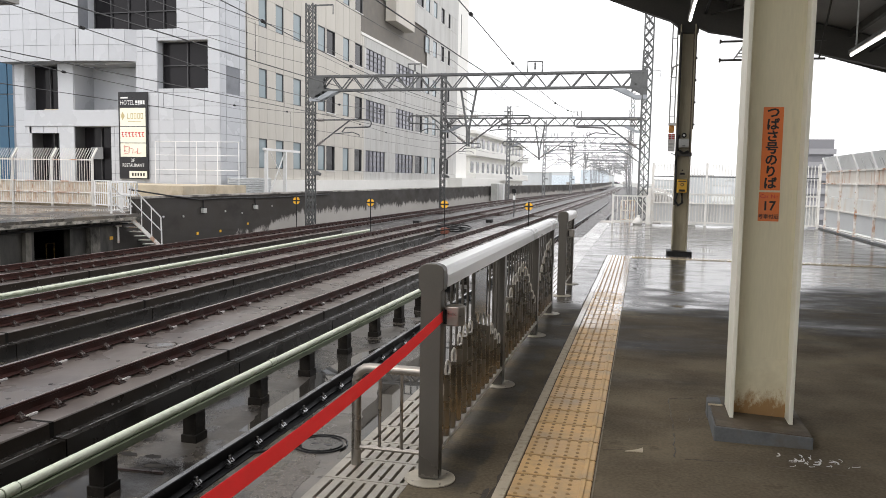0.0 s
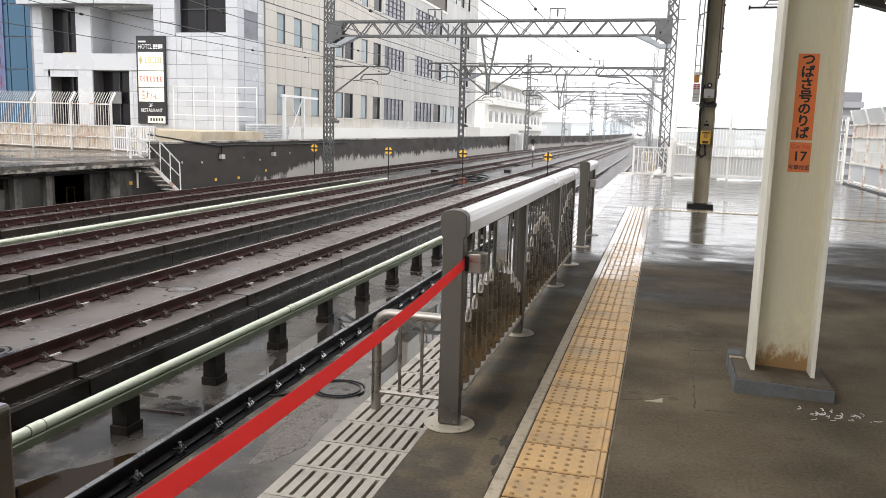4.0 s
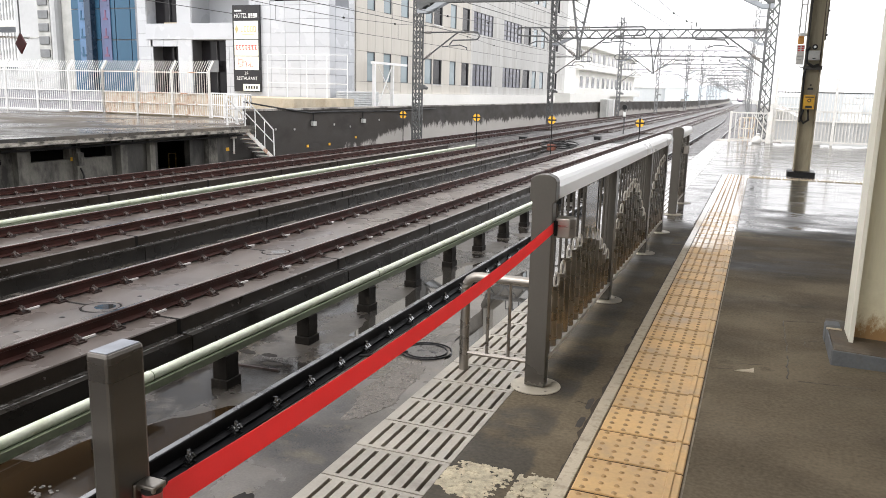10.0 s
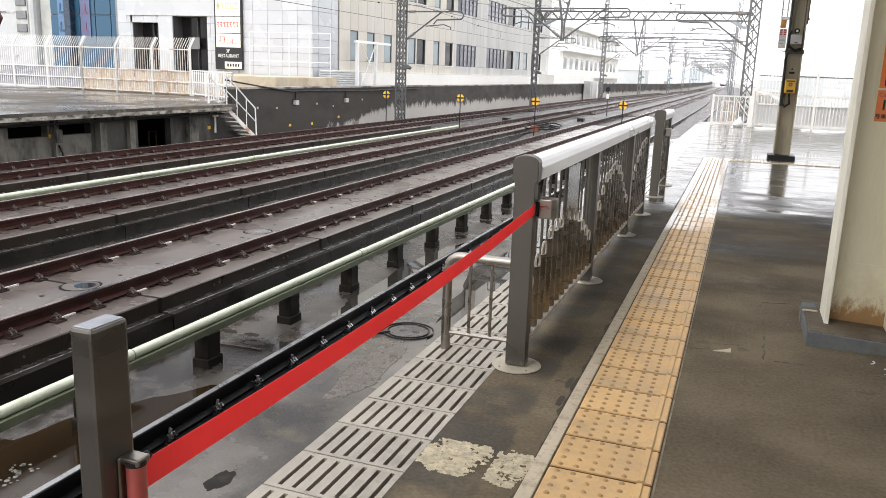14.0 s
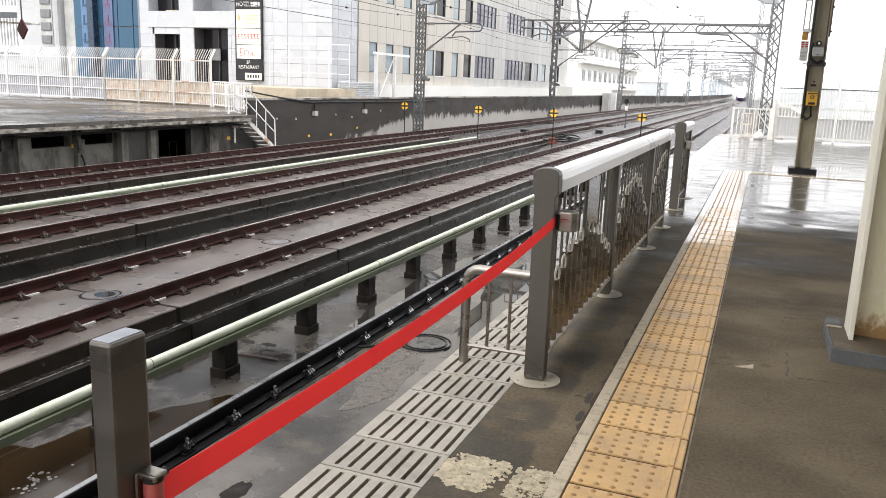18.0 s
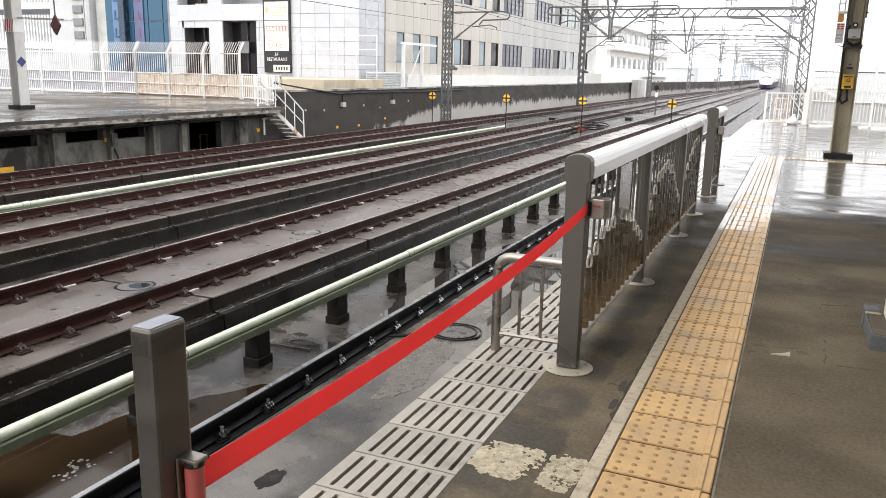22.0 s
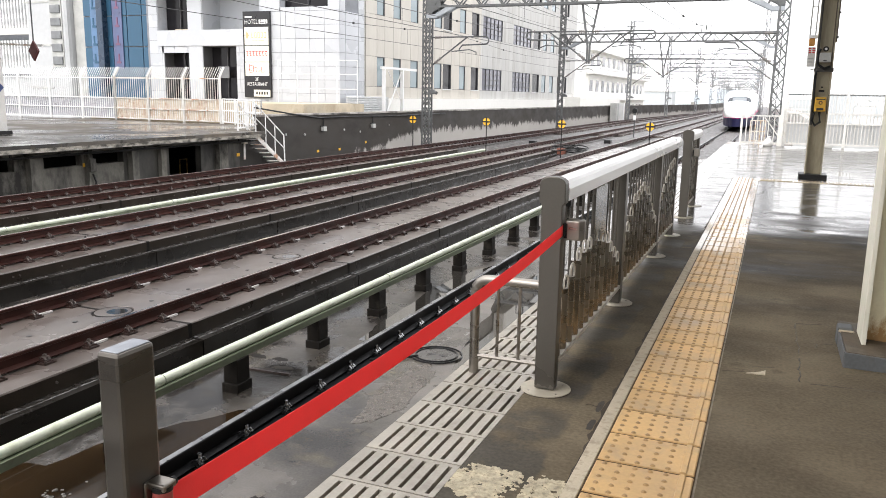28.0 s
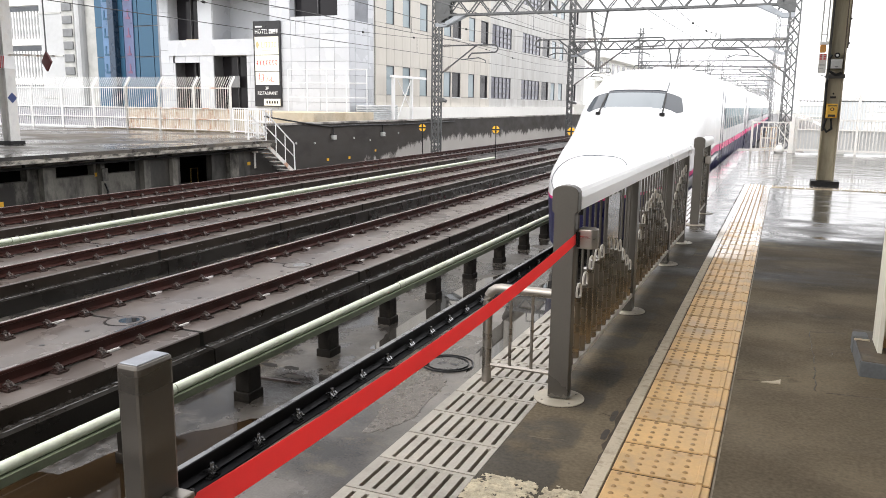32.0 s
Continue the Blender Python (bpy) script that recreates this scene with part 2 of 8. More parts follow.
    film = n.new("ShaderNodeTexNoise")
    film.inputs["Scale"].default_value = 2.2
    film.inputs["Detail"].default_value = 7
    film.inputs["Roughness"].default_value = 0.7
    l.new(mp.outputs[0], film.inputs["Vector"])
    fr_ = n.new("ShaderNodeMapRange")
    fr_.inputs["From Min"].default_value = 0.38
    fr_.inputs["From Max"].default_value = 0.62
    fr_.inputs["To Max"].default_value = spread
    l.new(film.outputs["Fac"], fr_.inputs["Value"])
    both = n.new("ShaderNodeMath")
    l.new(rr.outputs[0], both.inputs[0])
    l.new(fr_.outputs[0], both.inputs[1])
    l.new(both.outputs[0], b.inputs["Roughness"])
    inv = n.new("ShaderNodeMapRange")
    inv.inputs["To Min"].default_value = 0.35
    inv.inputs["To Max"].default_value = 0.05
    l.new(w.outputs[0], inv.inputs["Value"])
    bp = n.new("ShaderNodeBump")
    bp.inputs["Distance"].default_value = 0.004
    l.new(inv.outputs[0], bp.inputs["Strength"])
    l.new(g.outputs["Fac"], bp.inputs["Height"])
    l.new(bp.outputs[0], b.inputs["Normal"])
    return m


def glow(name, colour, strength):
    m = bpy.data.materials.new(name)
    m.use_nodes = True
    b = m.node_tree.nodes["Principled BSDF"]
    b.inputs["Emission Color"].default_value = (*colour, 1)
    b.inputs["Emission Strength"].default_value = strength
    return m


def glass(name, colour, rough=0.05, see=0.0, spec=0.5):
    m = bpy.data.materials.new(name)
    m.use_nodes = True
    b = m.node_tree.nodes["Principled BSDF"]
    b.inputs["Base Color"].default_value = (*colour, 1)
    b.inputs["Roughness"].default_value = rough
    b.inputs["Transmission Weight"].default_value = see
    b.inputs["Specular IOR Level"].default_value = spec
    b.inputs["IOR"].default_value = 1.5
    return m


FLOOR = wet_mat("platform_asphalt", (0.131, 0.106, 0.071), (0.034, 0.032, 0.029), 0.84, 4.6, 15.5, 0.6, (0.39, 0.63), 0.05, (0.5, 1.05, 1), 0.165, 0.22, 0.6, 0.16, 0.09)
BED = wet_mat("wet_track_concrete", (0.120, 0.107, 0.094), (0.056, 0.052, 0.047), 0.40, None, None, 0.55, (0.38, 0.54), 0.03, (1, 1, 1), 0.0, 0.08, 0.5)
SIDEBED = wet_mat("wet_dark_track_concrete", (0.062, 0.055, 0.047), (0.020, 0.018, 0.016), 0.36, None, None, 0.8, (0.42, 0.52), 0.03, (1, 1, 1), 0.0, 0.12, 0.3)
FARFLOOR = wet_mat("platform_asphalt", (0.100, 0.083, 0.064), (0.045, 0.044, 0.043), 0.6, None, None, 0.3, (0.40, 0.56), 0.05, (0.8, 0.8, 1), 0.0, 0.14, 0.6, 0.4)
TILE = mat("tactile_yellow", (0.61, 0.395, 0.175), 0.55, var=0.2, scale=4, fine=60, bump=0.2, tint=(0.33, 0.25, 0.16), tint_amount=0.62, tint_scale=3, each=0.07)
TILEDOT = mat("worn_tactile_dot", (0.33, 0.205, 0.085), 0.5, var=0.2, scale=6, fine=60)
# Cross row's yellow, paled by putting the wet reflection into it.
TILEPALE = mat("sheen_paled_tactile", (0.50, 0.42, 0.28), 0.5, var=0.25, scale=4, fine=60, bump=0.2, each=0.1)
TILEJOINT = mat("tile_bedding", (0.07, 0.04, 0.02), 0.8, var=0.3, scale=8, spec=0.2)
BORDER = mat("border_concrete", (0.47, 0.405, 0.30), 0.8, var=0.2, scale=3, fine=90, tint=(0.23, 0.185, 0.125), tint_amount=0.7, tint_scale=22, tint_edge=(0.50, 0.66))
GRATE = mat("edge_grating_concrete", (0.325, 0.295, 0.245), 0.42, var=0.2, scale=4, fine=80, tint=(0.17, 0.148, 0.12), tint_amount=0.7, tint_scale=7, tint_edge=(0.5, 0.7), each=0.12)
# Near-black that stands in for shade in slots, joints and voids.
DARKVOID = mat("shade_black", (0.012, 0.011, 0.010), 0.8, spec=0.1)
STEEL = mat("brushed_steel", (0.29, 0.265, 0.235), 0.34, 0.9, var=0.12, scale=2, fine=120, bump=0.03, stretch=(1, 1, 6))
BARSTEEL = mat("bronze_steel_tube", (0.235, 0.215, 0.188), 0.27, 1.0, var=0.05, scale=2, fine=120, bump=0.02, stretch=(1, 1, 6))
POST = mat("bronze_grey_post", (0.106, 0.097, 0.084), 0.38, 0.55, var=0.12, scale=2, fine=100, bump=0.03, spec=0.35)
BARRIERPOST = mat("brushed_bronze_post", (0.150, 0.137, 0.120), 0.33, 0.75, var=0.12, scale=2, fine=110, bump=0.04, spec=0.4, stretch=(1, 1, 8))
CAP = mat("silver_cap", (0.86, 0.86, 0.855), 0.3, 0.25, var=0.03, scale=1.5, fine=60, bump=0.0, rough_var=0.04)
RAILPALE = mat("pale_brushed_steel", (0.52, 0.49, 0.44), 0.45, 0.15, var=0.15, scale=3, fine=90, bump=0.03)
CHROME = mat("bright_cut_steel", (0.85, 0.85, 0.84), 0.15, 1.0, var=0.05, bump=0.0)
BASEPLATE = mat("base_flange", (0.40, 0.36, 0.285), 0.5, 0.1, var=0.2, scale=8, tint=(0.2, 0.17, 0.13), tint_amount=0.5, tint_scale=6)


def webbing():
    """Thin red webbing that lets some of the light behind it through."""
    m = mat("red_webbing", (0.80, 0.125, 0.125), 0.7, var=0.14, scale=9, fine=240, bump=0.25)
    n, l = m.node_tree.nodes, m.node_tree.links
    tl = n.new("ShaderNodeBsdfTranslucent")
    tl.inputs["Color"].default_value = (0.90, 0.155, 0.15, 1)
    mix = n.new("ShaderNodeMixShader")
    mix.inputs[0].default_value = 0.62
    l.new(n["Principled BSDF"].outputs[0], mix.inputs[1])
    l.new(tl.outputs[0], mix.inputs[2])
    l.new(mix.outputs[0], n["Material Output"].inputs["Surface"])
    return m


BELT = webbing()
BLACK = mat("black_plastic", (0.012, 0.012, 0.012), 0.45, var=0.1, spec=0.3)
# Web of the near column: stained, and darker for its shade.
CREAMWEB = mat("stained_shaded_cream", (0.67, 0.615, 0.44), 0.5, var=0.12, scale=1.2, fine=30, tint=(0.26, 0.23, 0.15), tint_amount=0.5, tint_scale=1.6, tint_edge=(0.52, 0.7), stretch=(3, 3, 0.35))
# Grimy cream of the second column, with its shade in the base colour.
SHADEDCREAM = mat("grimy_shaded_cream", (0.42, 0.375, 0.265), 0.5, var=0.2, scale=1.2, fine=30, tint=(0.17, 0.14, 0.095), tint_amount=0.7, tint_scale=1.5, tint_edge=(0.48, 0.66), stretch=(3, 3, 0.35))
# The same column's flanges, lightened for the skylight on them.
CREAM = mat("skylit_cream_paint", (0.80, 0.775, 0.65), 0.45, var=0.08, scale=1.2, fine=30, tint=(0.40, 0.36, 0.26), tint_amount=0.35, tint_scale=1.2, stretch=(2, 2, 0.4))
RUST = mat("rusty_paint", (0.67, 0.615, 0.44), 0.55, var=0.12, scale=3, tint=(0.46, 0.38, 0.24), tint_amount=0.3, tint_scale=5, tint_edge=(0.45, 0.6))
PLINTH = mat("plinth_concrete", (0.115, 0.120, 0.122), 0.75, var=0.35, scale=5, fine=60, bump=0.3, tint=(0.10, 0.085, 0.065), tint_amount=0.7, tint_scale=5, tint_edge=(0.50, 0.64))
MORTARBROWN = mat("brown_mortar", (0.085, 0.064, 0.042), 0.75, var=0.4, scale=7, fine=60, bump=0.4, tint=(0.16, 0.135, 0.10), tint_amount=0.6, tint_scale=6)
ORANGE = mat("orange_sticker", (0.72, 0.18, 0.035), 0.5, var=0.06)
INK = mat("black_ink", (0.012, 0.012, 0.012), 0.6, var=0.05, bump=0)
ROOFDARK = mat("canopy_sheet", (0.26, 0.25, 0.235), 0.55, var=0.25, scale=1)
ROOFSTEEL = mat("canopy_steel", (0.062, 0.058, 0.052), 0.55, var=0.3, spec=0.25)
COLBROWN = mat("brown_conduit", (0.10, 0.075, 0.052), 0.55, var=0.3)
TUBE = glow("fluorescent_tube", (1.0, 0.97, 0.9), 4.0)
RAIL = mat("rail_steel_brown", (0.034, 0.0122, 0.0092), 0.45, 0.0, var=0.4, scale=2, fine=60, spec=0.16)
RAILBLK = mat("rail_steel_black", (0.006, 0.006, 0.007), 0.45, 0.0, var=0.3, scale=2, fine=60, spec=0.14)
RAILTOPR = mat("worn_rail_head", (0.34, 0.29, 0.27), 0.22, 0.9, var=0.25, scale=2, fine=90, bump=0.02)
SLAB = mat("track_slab_concrete", (0.100, 0.081, 0.070), 0.3, var=0.28, scale=1.2, fine=40, bump=0.15, tint=(0.055, 0.039, 0.033), tint_amount=0.75, tint_scale=0.9, each=0.08, rough_var=0.12, coat=0.6)
SLAB.node_tree.nodes["Principled BSDF"].inputs["Coat Roughness"].default_value = 0.34
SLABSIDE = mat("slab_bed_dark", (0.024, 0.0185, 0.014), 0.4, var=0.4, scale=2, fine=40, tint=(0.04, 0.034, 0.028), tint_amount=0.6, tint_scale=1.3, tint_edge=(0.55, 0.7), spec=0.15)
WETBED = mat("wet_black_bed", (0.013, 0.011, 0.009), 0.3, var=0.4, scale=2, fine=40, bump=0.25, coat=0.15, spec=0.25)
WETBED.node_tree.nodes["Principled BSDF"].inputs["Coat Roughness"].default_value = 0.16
WETGROUT = mat("wet_grout", (0.022, 0.019, 0.016), 0.24, var=0.4, scale=9, fine=60, coat=0.45)
CLIP = mat("fastener_iron", (0.030, 0.018, 0.015), 0.35, 0.0, var=0.3, spec=0.4)
CLIPBLK = mat("fastener_black", (0.012, 0.012, 0.012), 0.4, 0.0, var=0.3, spec=0.3)
CLIPWET = mat("wet_clamp_iron", (0.125, 0.105, 0.095), 0.35, 0.7, var=0.3)
AGEDWHITE = mat("aged_white_paint", (0.66, 0.65, 0.62), 0.55, var=0.2, scale=3, tint=(0.45, 0.39, 0.31), tint_amount=0.4, tint_scale=3, tint_edge=(0.5, 0.65), each=0.08)
CLIPLIGHT = mat("fastener_pad", (0.62, 0.60, 0.58), 0.35, var=0.2)
PIPE = mat("pale_green_pipe", (0.58, 0.62, 0.50), 0.45, var=0.15, scale=3, tint=(0.30, 0.32, 0.20), tint_amount=0.5, tint_scale=3)
PIPELOW = mat("olive_channel", (0.145, 0.165, 0.112), 0.5, var=0.25, scale=3, spec=0.3)
PIPEPOST = mat("pipe_post", (0.014, 0.012, 0.010), 0.55, var=0.4, scale=5, spec=0.12, tint=(0.06, 0.052, 0.04), tint_amount=0.6, tint_scale=4, tint_edge=(0.55, 0.7))
BALLAST = mat("ballast_stone", (0.046, 0.042, 0.040), 0.45, var=0.9, scale=7, fine=18, bump=1.0, tint=(0.30, 0.29, 0.28), tint_amount=0.6, tint_scale=6, tint_edge=(0.56, 0.63), spec=0.3)
WALLD = mat("stained_parapet", (0.031, 0.026, 0.021), 0.7, var=0.4, scale=1.0, fine=25, bump=0.3, tint=(0.02, 0.018, 0.016), tint_amount=0.7, tint_scale=0.5, stretch=(1, 0.6, 1.2))


def scrape(m, y0, y1, low, high, bare=(0.34, 0.325, 0.30), grain=0.9, edge=0.05):
    """A coating lost at the foot of a wall or post, with a ragged upper edge."""
    n, l = m.node_tree.nodes, m.node_tree.links
    b = n["Principled BSDF"]
    old = b.inputs["Base Color"].links[0].from_socket
    tc = n.new("ShaderNodeTexCoord")
    sep = n.new("ShaderNodeSeparateXYZ")
    l.new(tc.outputs["Object"], sep.inputs[0])
    mp = n.new("ShaderNodeMapping")
    mp.inputs["Scale"].default_value = (1, 1.0, 0.55)
    l.new(tc.outputs["Object"], mp.inputs["Vector"])
    a = n.new("ShaderNodeTexNoise")
    a.inputs["Scale"].default_value = grain
    a.inputs["Detail"].default_value = 9
    a.inputs["Roughness"].default_value = 0.75
    l.new(mp.outputs[0], a.inputs["Vector"])
    h = n.new("ShaderNodeMapRange")
    h.inputs["From Min"].default_value, h.inputs["From Max"].default_value = low, high
    h.inputs["To Min"].default_value, h.inputs["To Max"].default_value = 0.32, -0.32
    l.new(sep.outputs["Z"], h.inputs["Value"])
    along = n.new("ShaderNodeMapRange")
    along.inputs["From Min"].default_value, along.inputs["From Max"].default_value = y0, y1
    along.inputs["To Min"].default_value = -0.45
    along.inputs["To Max"].default_value = 0.0
    l.new(sep.outputs["Y"], along.inputs["Value"])
    s1 = n.new("ShaderNodeMath")
    s2 = n.new("ShaderNodeMath")
    l.new(a.outputs["Fac"], s1.inputs[0])
    l.new(h.outputs[0], s1.inputs[1])
    l.new(s1.outputs[0], s2.inputs[0])
    l.new(along.outputs[0], s2.inputs[1])
    w = n.new("ShaderNodeMapRange")
    w.inputs["From Min"].default_value, w.inputs["From Max"].default_value = 0.49, 0.49 + edge
    l.new(s2.outputs[0], w.inputs["Value"])
    mix = n.new("ShaderNodeMixRGB")
    mix.inputs[2].default_value = (*bare, 1)
    l.new(w.outputs[0], mix.inputs[0])
    l.new(old, mix.inputs[1])
    l.new(mix.outputs[0], b.inputs["Base Color"])


scrape(WALLD, 33, 41, -1.25, 0.13, (0.38, 0.36, 0.33), 1.5, 0.10)
scrape(RUST, -10, -9, 0.04, 0.42, (0.29, 0.165, 0.06), 7.0, 0.16)


def dampen(m, y0, y1, shine=0.1):
    """Rain lies on the surface past y1: it turns glossy there, in patches."""
    n, l = m.node_tree.nodes, m.node_tree.links
    b = n["Principled BSDF"]
    old = b.inputs["Roughness"].links[0].from_socket
    geo = n.new("ShaderNodeNewGeometry")
    sep = n.new("ShaderNodeSeparateXYZ")
    l.new(geo.outputs["Position"], sep.inputs[0])
    a = n.new("ShaderNodeTexNoise")
    a.inputs["Scale"].default_value = 0.8
    a.inputs["Detail"].default_value = 5
    l.new(geo.outputs["Position"], a.inputs["Vector"])
    h = n.new("ShaderNodeMapRange")
    h.inputs["From Min"].default_value, h.inputs["From Max"].default_value = y0, y1
    h.inputs["To Min"].default_value, h.inputs["To Max"].default_value = -0.5, 0.5
    l.new(sep.outputs["Y"], h.inputs["Value"])
    s = n.new("ShaderNodeMath")
    l.new(a.outputs["Fac"], s.inputs[0])
    l.new(h.outputs[0], s.inputs[1])
    w = n.new("ShaderNodeMapRange")
    w.inputs["From Min"].default_value, w.inputs["From Max"].default_value = 0.4, 0.75
    l.new(s.outputs[0], w.inputs["Value"])
    mix = n.new("ShaderNodeMix")
    l.new(w.outputs[0], mix.inputs[0])
    l.new(old, mix.inputs[2])
    mix.inputs[3].default_value = shine
    l.new(mix.outputs[0], b.inputs["Roughness"])
    l.new(w.outputs[0], b.inputs["Coat Weight"])
    b.inputs["Coat Roughness"].default_value = 0.06


for wet_one in (TILE, TILEDOT, TILEPALE, TILEJOINT, BORDER, GRATE):
    dampen(wet_one, 6.0, 12.0)
# Stained concretes, their bases darkened for the shade under the platform overhang.
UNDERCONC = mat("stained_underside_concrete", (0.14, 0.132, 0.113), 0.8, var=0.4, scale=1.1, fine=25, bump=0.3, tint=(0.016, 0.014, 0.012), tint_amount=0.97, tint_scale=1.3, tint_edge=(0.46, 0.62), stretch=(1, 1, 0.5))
UNDERWALL = mat("stained_shaded_concrete", (0.075, 0.070, 0.060), 0.6, var=0.4, scale=1.1, fine=25, bump=0.3, tint=(0.014, 0.013, 0.011), tint_amount=0.95, tint_scale=0.75, tint_edge=(0.42, 0.58), stretch=(1, 1, 0.4))
LIPCONC = mat("mossy_platform_lip", (0.30, 0.28, 0.24), 0.8, var=0.4, scale=3, fine=30, bump=0.4, tint=(0.03, 0.028, 0.022), tint_amount=0.95, tint_scale=2.2, tint_edge=(0.44, 0.58), stretch=(1, 1, 2.5))
PUDDLE = mat("brown_puddle_water", (0.020, 0.012, 0.0055), 0.04, var=0.5, scale=1.2, fine=20, bump=0.0, tint=(0.042, 0.026, 0.012), tint_amount=0.7, tint_scale=1.0, tint_edge=(0.55, 0.68), rough_var=0.02, spec=0.13)
CLEARPUDDLE = mat("clear_puddle_water", (0.030, 0.027, 0.023), 0.012, var=0.3, scale=1.2, fine=20, bump=0.0, rough_var=0.004, spec=1.0)
CLEARPUDDLE.node_tree.nodes["Principled BSDF"].inputs["IOR"].default_value = 2.0
TOWERGREY = mat("pale_grey_render", (0.46, 0.465, 0.47), 0.6, var=0.15, scale=0.3, fine=3)
SILT = mat("speckled_silt", (0.066, 0.055, 0.045), 0.3, var=0.3, scale=9, fine=90, tint=(0.30, 0.265, 0.22), tint_amount=0.7, tint_scale=75, tint_edge=(0.55, 0.60))
WETPALE = mat("wet_pale_concrete", (0.20, 0.19, 0.175), 0.12, var=0.25, scale=1.5, fine=50, bump=0.03, tint=(0.16, 0.145, 0.125), tint_amount=0.6, tint_scale=1.3, rough_var=0.09)
CONC = mat("weathered_concrete", (0.36, 0.34, 0.31), 0.8, var=0.35, scale=1.3, fine=30, bump=0.3, tint=(0.05, 0.045, 0.04), tint_amount=0.9, tint_scale=0.9, tint_edge=(0.46, 0.62), stretch=(1, 1, 0.5))
BEIGECONC = mat("beige_ledge_concrete", (0.50, 0.43, 0.32), 0.8, var=0.25, scale=1.2, tint=(0.3, 0.22, 0.13), tint_amount=0.5, tint_scale=1.0)
WHITEPAINT = mat("white_paint", (0.80, 0.80, 0.79), 0.5, var=0.08, scale=2)
WHITERUST = mat("white_paint_rusting", (0.74, 0.72, 0.68), 0.55, var=0.12, scale=2, tint=(0.42, 0.19, 0.08), tint_amount=0.85, tint_scale=1.9, tint_edge=(0.50, 0.62), each=0.06)
SCREENRUST = mat("rust_run_sheet", (0.64, 0.60, 0.54), 0.55, var=0.1, scale=1.2, tint=(0.44, 0.21, 0.09), tint_amount=0.85, tint_scale=1.6, tint_edge=(0.50, 0.66), stretch=(3, 3, 0.5))
LAVENDER = mat("lavender_grey_sheet", (0.43, 0.43, 0.47), 0.5, var=0.12, scale=1.0)
PANELRUST = mat("rust_streaked_panel", (0.66, 0.58, 0.47), 0.6, var=0.15, scale=1.5, tint=(0.50, 0.30, 0.16), tint_amount=0.4, tint_scale=1.6, tint_edge=(0.52, 0.66), stretch=(2, 2, 0.5))
SCREEN = mat("pale_screen_sheet", (0.66, 0.66, 0.63), 0.5, var=0.08, scale=1.2, tint=(0.62, 0.47, 0.32), tint_amount=0.6, tint_scale=0.9, tint_edge=(0.52, 0.7), stretch=(2, 2, 0.6), each=0.05)
GANTRY = mat("galvanised_gantry", (0.105, 0.108, 0.108), 0.55, 0.3, var=0.3, scale=2)
# Distance haze put into the far gantries' grey; poster and vents share it.
HAZESTEEL = mat("haze_pale_steel", (0.19, 0.195, 0.20), 0.5, 0.3, var=0.3, scale=2)
INSULATOR = mat("brown_porcelain", (0.20, 0.18, 0.165), 0.25, var=0.2)
KNEE = mat("pale_galvanised_plate", (0.30, 0.32, 0.34), 0.5, 0.3, var=0.25, scale=2)
WIRE = mat("catenary_wire", (0.06, 0.06, 0.06), 0.5, 0.4)
HOTEL = mat("hotel_tile", (0.495, 0.51, 0.535), 0.3, var=0.05, scale=0.4, fine=8, bump=0.02, each=0.035)
HOTELJOINT = mat("tile_joint", (0.22, 0.23, 0.25), 0.8)
BEIGE = mat("beige_panel", (0.535, 0.505, 0.45), 0.6, var=0.1, scale=0.3, fine=6, bump=0.05, tint=(0.42, 0.39, 0.345), tint_amount=0.45, tint_scale=0.4, stretch=(1, 1.5, 0.25), each=0.035)
GREYPANEL = mat("stained_grey_panel", (0.50, 0.495, 0.475), 0.65, var=0.14, scale=0.3, fine=6, bump=0.05, tint=(0.36, 0.345, 0.315), tint_amount=0.6, tint_scale=0.45, stretch=(1, 1.5, 0.22), each=0.02)
BEIGEJOINT = mat("panel_joint", (0.17, 0.155, 0.135), 0.8)
WINPALE = glass("pale_window_pane", (0.23, 0.29, 0.31), 0.08, 0.0, 0.4)
WINLILAC = glass("lilac_grey_window_pane", (0.20, 0.20, 0.235), 0.08, 0.0, 0.4)
WINDARK = glass("dark_window_pane", (0.018, 0.017, 0.019), 0.1, 0.0, 0.2)
WINGREY = glass("grey_window_pane", (0.055, 0.063, 0.072), 0.06)
BLUEGLASS = glass("blue_curtain_glass", (0.040, 0.105, 0.175), 0.05, 0.0, 0.3)
FRAME = mat("window_frame", (0.075, 0.075, 0.078), 0.45, spec=0.3)
WHITEBLD = mat("white_render", (0.78, 0.77, 0.73), 0.6, var=0.08, scale=0.2, fine=3)
SIGNBLACK = mat("sign_black", (0.015, 0.015, 0.017), 0.4)
SIGNCREAM = mat("sign_cream", (0.84, 0.82, 0.69), 0.45, var=0.04)
SIGNRED = mat("sign_red", (0.55, 0.03, 0.03), 0.5)
SIGNGOLD = mat("sign_gold", (0.5, 0.42, 0.2), 0.5)
YELLOW = mat("sign_yellow", (0.85, 0.46, 0.03), 0.5, var=0.1)
BOXYELLOW = mat("alarm_yellow", (0.75, 0.42, 0.03), 0.45)
YELLOWDULL = mat("dull_yellow_steel", (0.34, 0.24, 0.06), 0.5, var=0.5, scale=9, tint=(0.05, 0.04, 0.03), tint_amount=0.9, tint_scale=11, tint_edge=(0.48, 0.55))
BOXGREY = mat("box_grey", (0.42, 0.42, 0.40), 0.5)
TRAINWHITE = mat("train_white", (0.83, 0.83, 0.84), 0.22, var=0.02, bump=0, rough_var=0.05, coat=0.4)
TRAINPINK = mat("train_pink", (0.65, 0.03, 0.18), 0.3, var=0.03, bump=0)
